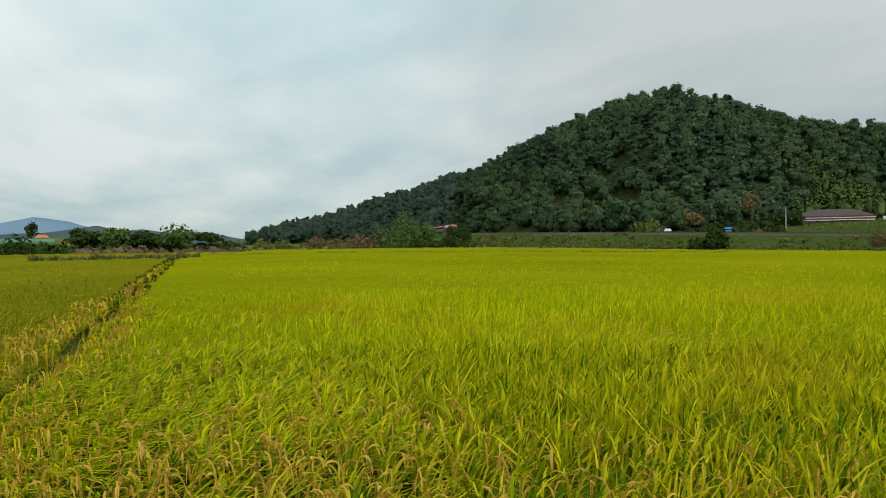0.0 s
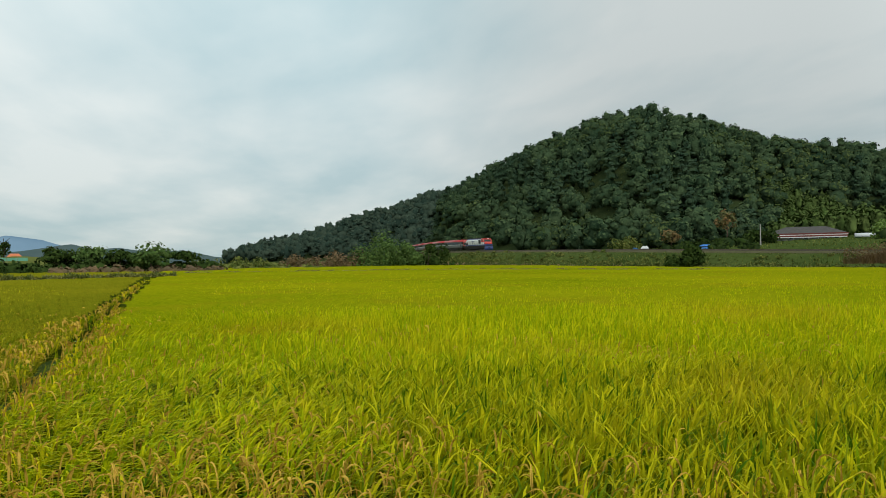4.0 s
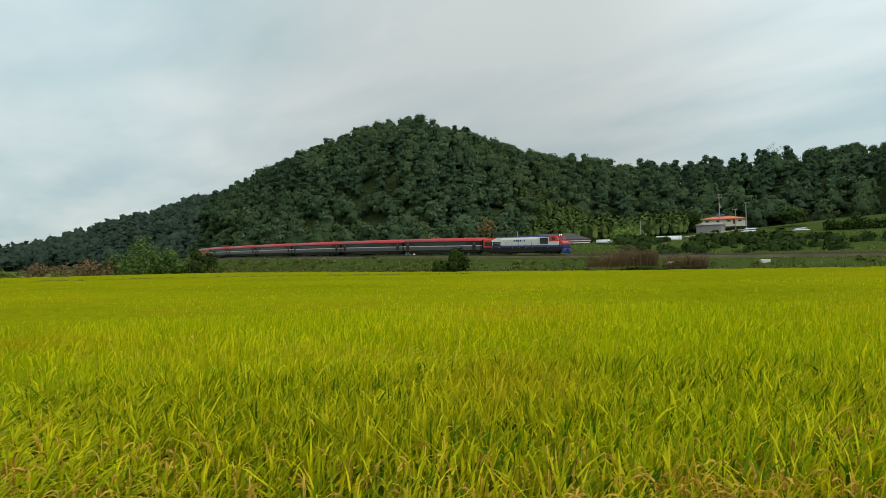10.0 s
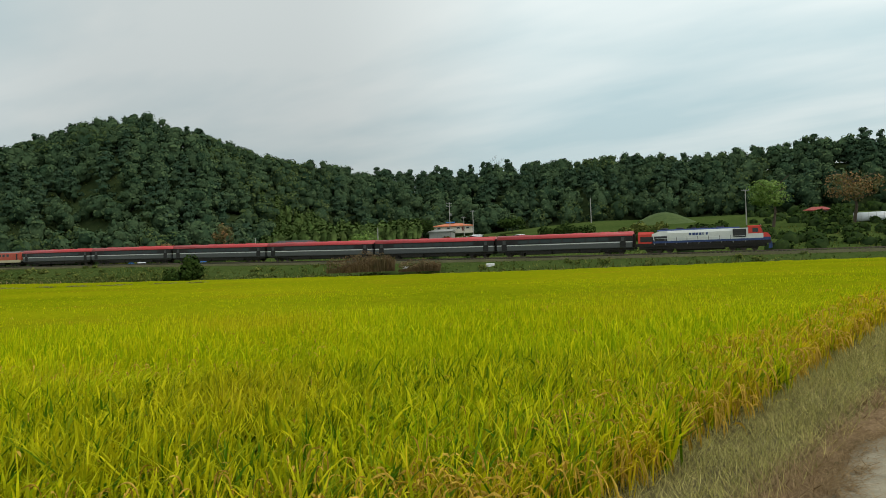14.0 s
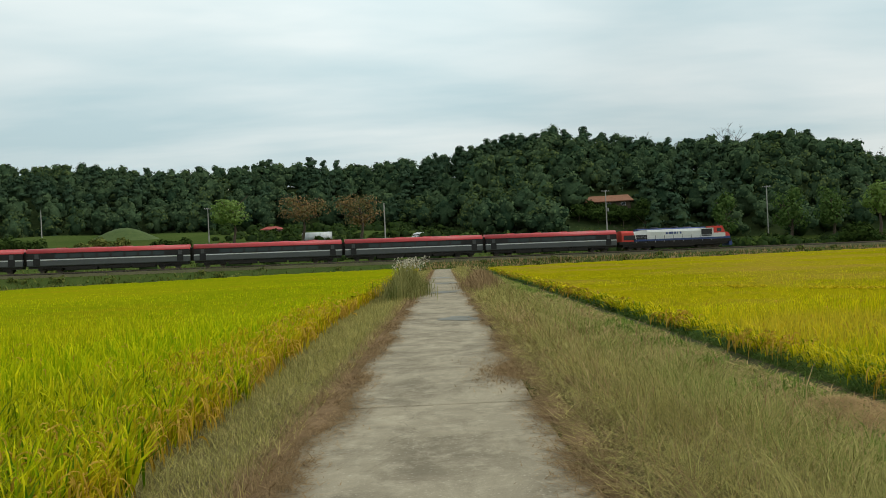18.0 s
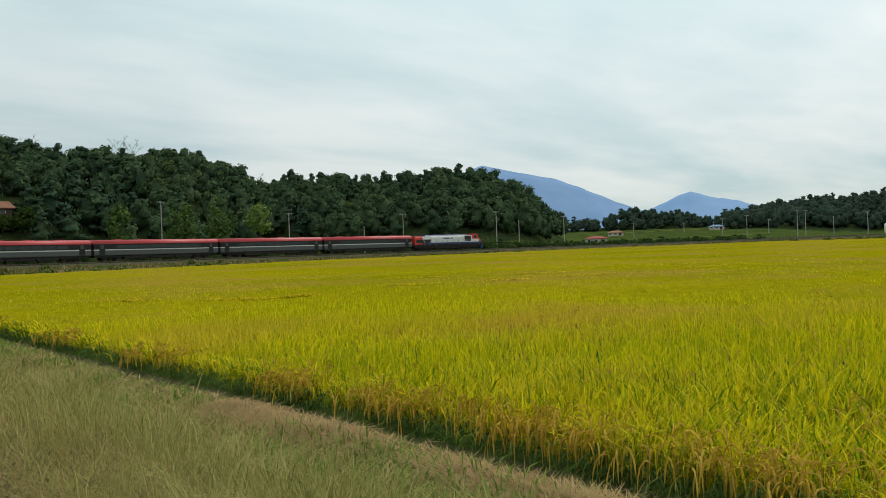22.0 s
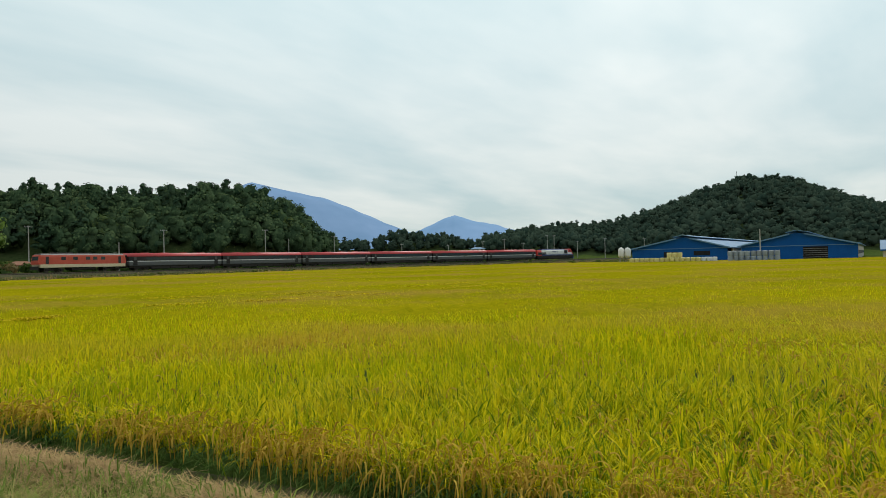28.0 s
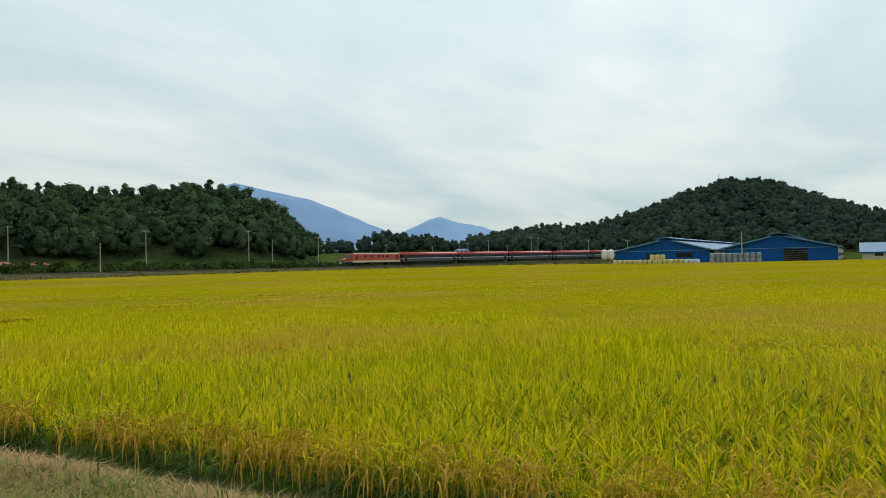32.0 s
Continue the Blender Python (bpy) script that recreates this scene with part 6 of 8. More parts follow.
# the crop's edges: stems, leaves bending out, ears hanging over
def hanging_ears(name, x, y, z, out, spread_a, grains, size, label, material=None):
    a = rg.normal(size=len(x)) * spread_a + out
    gs = size * np.clip(np.hypot(x, y) / 9, 1, 2.4)
    bag_object(name, panicles(np.stack([x, y, z], 1), a, grains, gs, rg, 0.21, 0.24), material or M_EAR, label, "rice")


def edge_leaves(name, x, y, z, height, width, lean, out, spread_a, material, label, seg=3, droop=0.75):
    n = len(x)
    b_ = rg.normal(size=n) * spread_a + out
    blade_object(name, [blades(np.stack([x, y, z], 1), height, width * np.clip(np.hypot(x, y) / 8, 1, 6), lean, seg, rg, droop * (0.65 + 0.7 * rg.random(n)), b_)], material, label, "rice")


def bunches(n, y0, y1, each):
    """Places of tufts along an edge: each tuft's own y and how far it stands out, repeated for its members."""
    _, yy = strip_points(rg, n, 0, 1, y0, y1)
    return np.repeat(yy, each) + 0.09 * rg.normal(size=n * each), np.repeat(rg.random(n), each)


# right field, over the drain
x, y = strip_points(rg, 15000, 5.80, 6.60, -6, 100)
# these darkened stems paint the shaded face under the rice's edge
edge_leaves("edge_stems", x, y, field_level(x, y) - 0.2, 0.45 + 0.35 * rg.random(len(x)), 0.010, 0.12 * rg.random(len(x)), math.pi, 0.8, M_STEM_SHADE, "green rice stems over the drain, painted darker for shade", 2)
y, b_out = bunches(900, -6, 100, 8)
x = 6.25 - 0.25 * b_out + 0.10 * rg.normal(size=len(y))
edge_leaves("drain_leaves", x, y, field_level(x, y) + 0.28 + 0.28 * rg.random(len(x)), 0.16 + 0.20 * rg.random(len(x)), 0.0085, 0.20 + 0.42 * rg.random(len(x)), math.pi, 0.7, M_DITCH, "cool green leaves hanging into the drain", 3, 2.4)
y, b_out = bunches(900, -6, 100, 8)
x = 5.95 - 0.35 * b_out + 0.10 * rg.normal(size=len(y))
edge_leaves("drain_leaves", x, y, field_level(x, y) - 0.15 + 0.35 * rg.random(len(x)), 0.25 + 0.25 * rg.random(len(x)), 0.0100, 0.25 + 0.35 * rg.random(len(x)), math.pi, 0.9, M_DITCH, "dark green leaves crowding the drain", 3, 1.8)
y, b_out = bunches(800, -6, 100, 12)
x = 6.45 - 0.35 * b_out + 0.16 * rg.normal(size=len(y))
edge_leaves("edge_rice", x, y, field_level(x, y) + 0.42 + 0.20 * rg.random(len(x)), 0.24 + 0.22 * rg.random(len(x)), 0.0105, 0.14 + 0.30 * rg.random(len(x)), math.pi, 1.0, M_RICE_RN, "long rice leaves bending over the paddy's edge", 3, 1.3)
y, b_out = bunches(620, -6, 85, 8)
x = 6.50 - 0.55 * b_out + 0.20 * rg.normal(size=len(y))
k = vnoise(y, 0 * y, 1.1, 81) * 0.7 + vnoise(y, 0 * y, 5.0, 82) * 0.3 > 0.40 + 0.12 * np.clip(y / 30, 0, 1)
x, y, b_out = x[k], y[k], b_out[k]
hanging_ears("edge_rice_ears", x, y, field_level(x, y) + RIGHT_TOP * (0.76 + 0.16 * rg.random(len(x)) + 0.10 * (1 - b_out)), math.pi, 0.9, 5, 0.0075, "golden-brown ears hanging over the drain")
# left field, over the road's verge
y, b_out = bunches(520, -6, 100, 12)
x = left_edge(y) - 0.30 + 0.30 * b_out + 0.08 * rg.normal(size=len(y))
edge_leaves("edge_stems", x, y, field_level(x, y) - 0.1, 0.34 + 0.34 * rg.random(len(x)), 0.013, 0.16 * rg.random(len(x)), 0.0, 0.9, M_GOLD, "yellowing rice stems at the paddy's edge", 2)
y, b_out = bunches(760, -6, 100, 16)
x = left_edge(y) + 0.05 - 1.7 * b_out**1.6 + 0.10 * rg.normal(size=len(y))
edge_leaves("edge_rice", x, y, field_level(x, y) + 0.22 + 0.25 * rg.random(len(x)), 0.30 + 0.30 * rg.random(len(x)), 0.0125, 0.08 + 0.26 * rg.random(len(x)), 0.0, 1.1, M_GOLD, "yellow rice leaves at the paddy's edge", 3, 0.9)
y, b_out = bunches(700, -6, 80, 8)
x = left_edge(y) + 0.06 - 1.3 * b_out**1.4 + 0.12 * rg.normal(size=len(y))
hanging_ears("edge_rice_ears", x, y, field_level(x, y) + LEFT_TOP * (0.42 + 0.40 * rg.random(len(x))), 0.0, 1.2, 5, 0.0075, "golden ears hanging at the paddy's edge")
# both sides of the narrow drain in the left paddies
n_ = 4500
fx = -3.2 - 75 * rg.random(n_)**1.8
side = np.where(rg.random(n_) < 0.5, 1.0, -1.0)
fy = furrow_y(fx) + side * (0.24 + 0.9 * rg.random(n_)**2.2)
edge_leaves("drain_edge_rice", fx, fy, field_level(fx, fy) + 0.30 + 0.15 * rg.random(n_), 0.22 + 0.20 * rg.random(n_), 0.015, 0.04 + 0.18 * rg.random(n_), np.where(side > 0, -1.57, 1.57), 1.2, M_RICE_RN, "yellowing rice along the narrow drain", 2, 1.2)
n_ = 1300
fx = -3.2 - 55 * rg.random(n_)**2.0
side = np.where(rg.random(n_) < 0.5, 1.0, -1.0)
fy = furrow_y(fx) + side * (0.26 + 0.8 * rg.random(n_)**1.6)
hanging_ears("drain_edge_ears", fx, fy, field_level(fx, fy) + LEFT_TOP * (0.52 + 0.24 * rg.random(n_)), np.where(side > 0, -1.57, 1.57), 1.0, 4, 0.0085, "golden-brown ears along the narrow drain")
# lodged, darker strips along the bunds inside the right paddies
for pts in (((11.9, 35.1), (15.9, 28.2), (19.3, 27.8)), ((24.7, 30.2), (30.3, 26.7), (39.3, 24.7), (60.5, 22.4)), ((30.0, 36.8), (38.0, 29.8), (58, 27.0))):
    q = np.array(pts)
    t = rg.random(1500) * (len(q) - 1)
    x, y = np.interp(t, np.arange(len(q)), q[:, 0]) + 0.25 * rg.normal(size=1500), np.interp(t, np.arange(len(q)), q[:, 1]) + 0.25 * rg.normal(size=1500)
    k = np.sin(t * 9.0) + rg.random(1500) > 0.2
    x, y = x[k], y[k]
    tufts("bund_grass", x, y, field_level(x, y) + RIGHT_TOP - 0.12, 0.08, 0.07, 0.2, M_GOLD, "yellowed lodged strip in the rice", 97, 1)
# weeds on the railway bank and along the far ends of the paddies
s_ = rg.uniform(-300, 330, 44000)
o_ = -3.0 - 8.5 * rg.random(44000)**0.8
th_ = np.interp(s_, S, TH)
x, y = np.interp(s_, S, LX) - o_ * -np.sin(th_) * -1, np.interp(s_, S, LY) + o_ * np.cos(th_)
zr = np.interp(s_, S, LZ)
zb = np.where(o_ > -3.6, zr - 0.72, np.where(o_ > -7.4, zr - 0.72 - (-o_ - 3.6) / 3.8 * 1.88, zr - 2.6 - (-o_ - 7.4) * 0.2))
zb = np.maximum(zb, terrain(x, y))
lush = 0.5 + 0.5 * np.sin(s_ * 0.11 + 1.5 * np.sin(s_ * 0.037)) + 0.3 * np.sin(s_ * 0.53)
n_ = 12000
s2 = rg.uniform(-300, 330, n_)
o2 = -2.3 - 1.6 * rg.random(n_)
t2 = np.interp(s2, S, TH)
tufts("shoulder_weeds", np.interp(s2, S, LX) - o2 * np.sin(t2), np.interp(s2, S, LY) + o2 * np.cos(t2), np.interp(s2, S, LZ) - 0.78, 0.20, 0.16, 0.25, M_SCRUB, "low weeds along the ballast shoulder", 90, 1)
k = np.arange(0, 44000, 60)
k = k[rg.random(len(k)) < 0.35 + 0.5 * np.clip(lush[k], 0, 1)]
tb_ = [broad_crown(rg, 46, R=1.0, H=1.15, base=-0.2, leaf=0.20, lobes=5) for _ in range(6)]
lv_, cr__ = [], []
spread(tb_, [lump(rg, 0.75, 0.75, 0.5, 0.25) for _ in tb_], np.stack([x[k], y[k], zb[k] - 0.1], 1), 0.45 + 0.85 * rg.random(len(k))**1.5, rg, (lv_, cr__), "bank")
bag_object("bank_bushes", lv_, M_SCRUB, "low leafy weed clumps overgrowing the railway bank", "weeds")
x, y, zb, lush, o_ = x[::2], y[::2], zb[::2], lush[::2], o_[::2]
tufts("embankment_weeds", x, y, zb - 0.05, (0.30 + 0.45 * np.clip(lush, 0, 1.2)) * (1 - 0.55 * (o_ > -4.6)), 0.26, 0.35, M_SCRUB, "rank green weeds covering the railway bank", 88, 1)
s_ = rg.uniform(-300, 330, 30000)
o_ = np.where(s_ > -60, -3.9 - 5.6 * rg.random(30000)**1.3, -9.2 - 4.6 * rg.random(30000))
th_ = np.interp(s_, S, TH)
x, y = np.interp(s_, S, LX) - o_ * np.sin(th_), np.interp(s_, S, LY) + o_ * np.cos(th_)
k = (s_ > -60) | (rg.random(30000) < 0.2)
zb = np.maximum(terrain(x, y), np.interp(s_, S, LZ) - 0.72 - (-o_ - 3.6) / 3.8 * 1.88)
tufts("field_margin_grass", x[k], y[k], zb[k] - 0.05, 0.70, 0.15, 0.3, M_STRAW, "strip of brownish grass between paddies and railway bank", 87, 1)
s_ = rg.uniform(-300, 330, 26000)
o_ = 4.0 + 60 * rg.random(26000)**1.5
th_ = np.interp(s_, S, TH)
x, y = np.interp(s_, S, LX) - o_ * np.sin(th_), np.interp(s_, S, LY) + o_ * np.cos(th_)
tufts("slope_weeds", x, y, terrain(x, y) - 0.05, 0.55, 0.30, 0.4, M_SCRUB, "weeds and low scrub behind the railway", 89, 1)

# rows of low shrubs along the wood's foot behind the railway (joined)
sb_n = 950
s_ = rg.uniform(-260, 200, sb_n)
o_ = 12 + 34 * rg.random(sb_n)
th_ = np.interp(s_, S, TH)
P = np.stack([np.interp(s_, S, LX) - o_ * np.sin(th_), np.interp(s_, S, LY) + o_ * np.cos(th_)], 1)
az_ = np.degrees(np.arctan2(P[:, 0], P[:, 1]))
clear = ((az_ > -53) & (az_ < -45)) | ((az_ > -31) & (az_ < -19) & (rg.random(sb_n) < 0.5))
P = P[~clear]
P = np.column_stack([P, terrain(P[:, 0], P[:, 1]) - 0.4])
tb = [broad_crown(rg, 80, R=1.7, H=2.6, base=-0.4, leaf=0.26) for _ in range(5)]
cb = [lump(rg, 1.2, 1.2, 1.1, 0.7) for _ in tb]
lv, cr_ = [], []
spread(tb, cb, P, 0.6 + 0.9 * rg.random(len(P)), rg, (lv, cr_), "scrub")
nb = 190
a_, r_ = rg.uniform(-17, 9, nb), rg.uniform(186, 240, nb)
P = np.stack([r_ * np.sin(np.radians(a_)), r_ * np.cos(np.radians(a_))], 1)
P = np.column_stack([P, terrain(P[:, 0], P[:, 1]) - 0.4])
spread(tb, cb, P, 0.55 + 0.75 * rg.random(nb) + 0.5 * (r_ > 224), rg, (lv, cr_), "scrub")
scrub = tagged(new("scrub"), "mixed green scrub at the foot of the woods", "scrub", kind="stuff")
bag_object("scrub_leaves", lv, M_BUSH, "", "", "stuff", scrub)
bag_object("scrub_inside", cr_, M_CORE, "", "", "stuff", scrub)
# scrub along the river bank and the far end of the left paddies
for m_, a0, a1, r0, r1, nb, s0, s1, lab in ((M_BUSH, -108.5, -92.0, 150, 172, 130, 0.9, 1.6, "dark green scrub along the river bank"), (M_BROWNW, -102.5, -91.5, 142, 158, 80, 0.6, 1.2, "brown withered scrub along the river bank"), (M_SCRUB, -109.0, -84.0, 170, 205, 130, 0.6, 1.0, "green scrub beyond the left paddies")):
    a_, r_ = rg.uniform(a0, a1, nb), rg.uniform(r0, r1, nb)
    P = np.stack([r_ * np.sin(np.radians(a_)), r_ * np.cos(np.radians(a_))], 1)
    P = np.column_stack([P, terrain(P[:, 0], P[:, 1]) - 0.3])
    lv, cr_ = [], []
    spread(tb, cb, P, s0 + (s1 - s0) * rg.random(nb), rg, (lv, cr_), "bank")
    bag_object("bank_scrub", lv + [(v, f, n) for v, f, n in cr_], m_, lab, "scrub")
# weeds on the bunds inside the left paddies
for a0, a1, r0, r1, nb, hh, m_, lab in ((-105.4, -94.6, 86, 92, 2200, 0.50, M_WEEDT, "strip of tan weeds on a paddy bund"), (-105.4, -94.6, 86, 92, 1500, 0.7, M_SCRUB, "green weeds on a paddy bund"), (-94.0, -56.0, 118, 112, 2600, 0.26, M_WEEDT, "thin tan line of weeds on a paddy bund")):
    t = rg.random(nb)
    a_, r_ = np.radians(a0 + (a1 - a0) * t), r0 + (r1 - r0) * t + 0.5 * rg.normal(size=nb)
    x, y = r_ * np.sin(a_), r_ * np.cos(a_)
    tufts("bund_weeds", x, y, field_level(x, y) + LEFT_TOP - 0.2, hh * (0.15 + 1.1 * vnoise(t * nb / 40, 0 * t, 1.0, 79)), 0.16, 0.5, m_, lab, 98, 1)
# bamboo grove
nb = 480
a_, r_ = rg.uniform(-52.0, -40.5, nb), rg.uniform(224, 280, nb)
P = np.stack([r_ * np.sin(np.radians(a_)), r_ * np.cos(np.radians(a_))], 1)
P = np.column_stack([P, terrain(P[:, 0], P[:, 1]) - 0.4])
tb = [broad_crown(rg, 130, R=1.7, H=7.5, base=0.3, leaf=0.36, lobes=12) for _ in range(5)]
cb = [lump(rg, 1.0, 1.0, 2.6, 3.2) for _ in tb]
lv, cr_ = [], []
spread(tb, cb, P, 0.8 + 0.35 * rg.random(nb), rg, (lv, cr_), "bamboo")
grove = tagged(new("bamboo_grove"), "light green feathery bamboo grove below the woods", "bamboo", kind="stuff")
bag_object("bamboo_leaves", lv, M_BAMBOO, "", "", "stuff", grove)
bag_object("bamboo_inside", cr_, M_BAMBOO, "", "", "stuff", grove)


# reeds by the road's far end
def reed_clump(x0, y0, n, hgt, spread_x, spread_y, mat_leaf, label, plumes, seed):
    rand = np.random.default_rng(seed)
    t = thing("silver_grass_clump" if plumes else "dry_grass_clump", Matrix.Translation((x0, y0, tz(x0, y0))), label, "grass clump")
    x, y = rand.normal(size=n) * spread_x, rand.normal(size=n) * spread_y
    del tufts("leaf_mass", x, y, 0 * x, hgt * (0.55 + 0.5 * np.exp(-(x / spread_x)**2)), 0.018, 0.45, mat_leaf, "", seed, 3, t)["category"]
    if plumes:
        x, y = rand.normal(size=plumes) * spread_x, rand.normal(size=plumes) * spread_y
        bag = []
        for j in range(5):
            c = np.stack([x + 0.06 * j + 0.03 * rand.normal(size=plumes), y + 0.03 * rand.normal(size=plumes), hgt * (0.84 + 0.06 * j + 0.14 * rand.random(plumes))], 1)
            V = quads_at(c, 0.05, rand, 0.0)
            bag.append((V, np.arange(len(V)).reshape(-1, 4)))
        bag_object("plumes", bag, M_REED, "pale feathery plumes", "", "stuff", t)
    return t


def weed_stand(az, r, z, w, d, h, n, label, seed):
    """A stand of upright withered stalks."""
    rand = np.random.default_rng(seed)
    p = polar(az, r)
    t = thing("withered_weeds", Matrix.Translation((p.x, p.y, z)) @ Matrix.Rotation(-radians(az), 4, "Z"), label, "weeds")
    x, y = rand.uniform(-0.5, 0.5, n) * w, rand.uniform(-0.5, 0.5, n) * d
    hh = h * (0.45 + 0.45 * np.cos(x / w * 2.6)) * (0.45 + 0.9 * vnoise(x + 50, y + 50, 1.1, seed))
    del tufts("stalks", x, y, 0 * x - 0.4, hh, 0.055, 0.70, M_BROWNW, "", seed, 2, t)["category"]
    c = np.stack([x, y, hh * (0.3 + 0.65 * rand.random(n))], 1)[: n // 2]
    V = quads_at(c, 0.11, rand, 0.2)
    part("withered_leaves", fast_mesh("withered_leaves", V, [np.arange(len(V)).reshape(-1, 4)], M_BROWNW), M_BROWNW, t)
    return t


weed_stand(-45.0, 131, 1.1, 11.5, 4.0, 3.2, 3600, "tall withered reddish-brown weeds on the embankment", 61)
weed_stand(-40.6, 128.5, 0.9, 7.0, 4.0, 2.0, 1700, "thinner withered brown weeds on the embankment", 62)
reed_clump(-1.85, 37.5, 3000, 1.56, 0.46, 2.0, M_WEEDT, "clump of silver grass with pale plumes beside the road", 60, 91)
reed_clump(-2.1, 42, 900, 1.0, 0.4, 4.0, M_SCRUB, "green grass clump beside the road", 0, 92)
reed_clump(2.1, 43, 2600, 1.10, 0.46, 3.2, M_REDG, "brown dry grass clump beside the road", 0, 93)
reed_clump(2.6, 66, 900, 0.7, 0.6, 6.0, M_BROWNW, "withered grass clump beside the road", 0, 94)

# ---------------- poles
M_POLE = mat("concrete pole", (0.26, 0.25, 0.23), (0.40, 0.39, 0.36), 2.0, 0.85, grain=20.0)
M_ARM = mat("galvanised steel", (0.20, 0.20, 0.20), (0.32, 0.32, 0.32), 5.0, 0.5, metal=0.6)
M_PORC = mat("white porcelain", (0.55, 0.55, 0.53), (0.70, 0.70, 0.68), 5.0, 0.35)


def pole(az, r, top_el, arms=1, box=False, label="", thick=0.16, dz=0.0):
    """A utility pole whose top stands at an angle top_el over the eye's level."""
    p = at(az, r, dz)
    h = 1.8 + r * math.tan(radians(top_el)) - p.z
    t = thing("utility_pole", Matrix.Translation(p) @ Matrix.Rotation(-radians(az) + 0.3, 4, "Z"), label or "grey concrete utility pole with a crossarm", "utility pole", "poles along the railway")
    part("shaft", Solid().rod((0, 0, -0.4), (0, 0, h), thick, thick * 0.62, 10), M_POLE, t)
    for k in range(arms):
        z0 = h - 0.35 - 0.9 * k
        arm = part("crossarm", Solid().box(-0.9, 0.9, -0.06, 0.06, z0, z0 + 0.1), M_ARM, t)
        for x0 in (-0.8, -0.3, 0.3, 0.8):
            part("insulator", Solid().lathe([(0.05, 0), (0.07, 0.08), (0.04, 0.12), (0.06, 0.2)], 6, (x0, 0, z0 + 0.1)), M_PORC, arm)
    if box:
        part("transformer", Solid().lathe([(0.24, 0), (0.26, 0.1), (0.26, 0.7), (0.2, 0.8)], 12, (0.4, 0, h * 0.62)), M_ARM, t)
    return t


for a, r, e, k, bx in ((-38.2, 240, 4.5, 2, True), (-37.15, 252, 3.4, 1, False), (-36.45, 255, 3.84, 1, False), (-27.7, 240, 4.34, 0, False), (-17.0, 200, 4.31, 1, False), (-4.25, 148, 4.25, 0, False),
                       (5.5, 230, 3.16, 0, False), (12.25, 178, 4.35, 1, True), (23.2, 196, 3.88, 1, False), (32.05, 205, 2.87, 1, False), (37.55, 178, 1.71, 0, False), (40.48, 212, 2.57, 1, False),
                       (47.48, 224, 2.51, 1, False), (49.15, 232, 1.79, 0, False), (52.48, 245, 1.95, 1, False), (-52.6, 192, 2.31, 0, False), (-43.64, 190, 2.8, 0, False)):
    pole(a, r, e, k, bx, "grey concrete utility pole with crossarms and transformer" if bx else "grey concrete utility pole with a crossarm" if k else "slim grey concrete pole")
for a, r, e in ((57.5, 360, 1.25), (63.6, 380, 1.3), (65.2, 330, 1.45), (68.4, 345, 1.63), (68.9, 350, 1.62), (72.6, 340, 1.32), (75.4, 350, 1.24), (61.0, 420, 1.1), (66.6, 380, 1.1), (70.6, 390, 1.15)):
    pole(a, r, e, 1, False, "far grey utility pole in the plain", 0.18)
M_LAMPW = mat("white painted steel", (0.60, 0.60, 0.60), (0.72, 0.72, 0.72), 3.0, 0.5)
pole(83.2, 188, 1.63, 0, False, "tall pale concrete pole before the blue barns", 0.17)
mast = thing("radio_mast", Matrix.Translation(at(81.8, 622)), "thin pale radio mast on the hilltop", "mast")
part("shaft", Solid().rod((0, 0, 0), (0, 0, 1.8 + 622 * math.tan(radians(5.72)) - at(81.8, 622).z), 0.35, 0.25, 8), M_LAMPW, mast)
part("antenna", Solid().box(-0.5, 0.5, -0.2, 0.2, 11.0, 12.4), M_LAMPW, mast)

# ---------------- houses behind the railway
M_ORANGE = mat("orange tin roof", (0.50, 0.13, 0.05), (0.66, 0.21, 0.09), 1.0, 0.6, grain=6.0)
M_CREAMW = mat("cream wall", (0.52, 0.48, 0.40), (0.66, 0.62, 0.54), 0.8, 0.85, grain=6.0)
M_GREYW = mat("grey sheet wall", (0.22, 0.22, 0.21), (0.33, 0.33, 0.31), 0.9, 0.7, grain=6.0)
M_DROOF = mat("dark tile roof", (0.045, 0.042, 0.040), (0.085, 0.080, 0.075), 2.0, 0.8, 0.02)
M_BROOF = mat("brown tile roof", (0.20, 0.085, 0.045), (0.30, 0.14, 0.08), 1.5, 0.8, 0.02)
M_RROOF = mat("red painted roof", (0.26, 0.04, 0.03), (0.36, 0.07, 0.055), 1.5, 0.7)
M_BLUEW = mat("blue steel sheet", (0.002, 0.062, 0.245), (0.004, 0.090, 0.330), 0.5, 0.5, grain=4.0, spec=0.12)
M_BLUER = mat("pale blue roof sheet", (0.09, 0.19, 0.32), (0.15, 0.27, 0.42), 0.5, 0.6, grain=4.0, spec=0.15)
M_TARP = mat("blue tarpaulin", (0.03, 0.14, 0.42), (0.06, 0.24, 0.60), 1.2, 0.5, 0.03)
M_PLASTIC = mat("white plastic film", (0.48, 0.50, 0.51), (0.68, 0.70, 0.71), 0.9, 0.35, 0.03)
M_STRIPE = mat("maroon fascia", (0.12, 0.030, 0.025), (0.18, 0.050, 0.040), 1.0, 0.6)
M_HOLE = mat("dark interior", (0.010, 0.010, 0.011), (0.022, 0.021, 0.020), 1.0, 0.9)
M_YELLOWF = mat("yellow wrapped film", (0.50, 0.42, 0.14), (0.66, 0.58, 0.26), 1.5, 0.35, obrand=0.4)
M_GREYF = mat("grey wrapped film", (0.18, 0.21, 0.24), (0.30, 0.34, 0.38), 1.5, 0.35, obrand=0.4)
M_WINDOW = glass("house window", (0.03, 0.04, 0.045), 0.1)


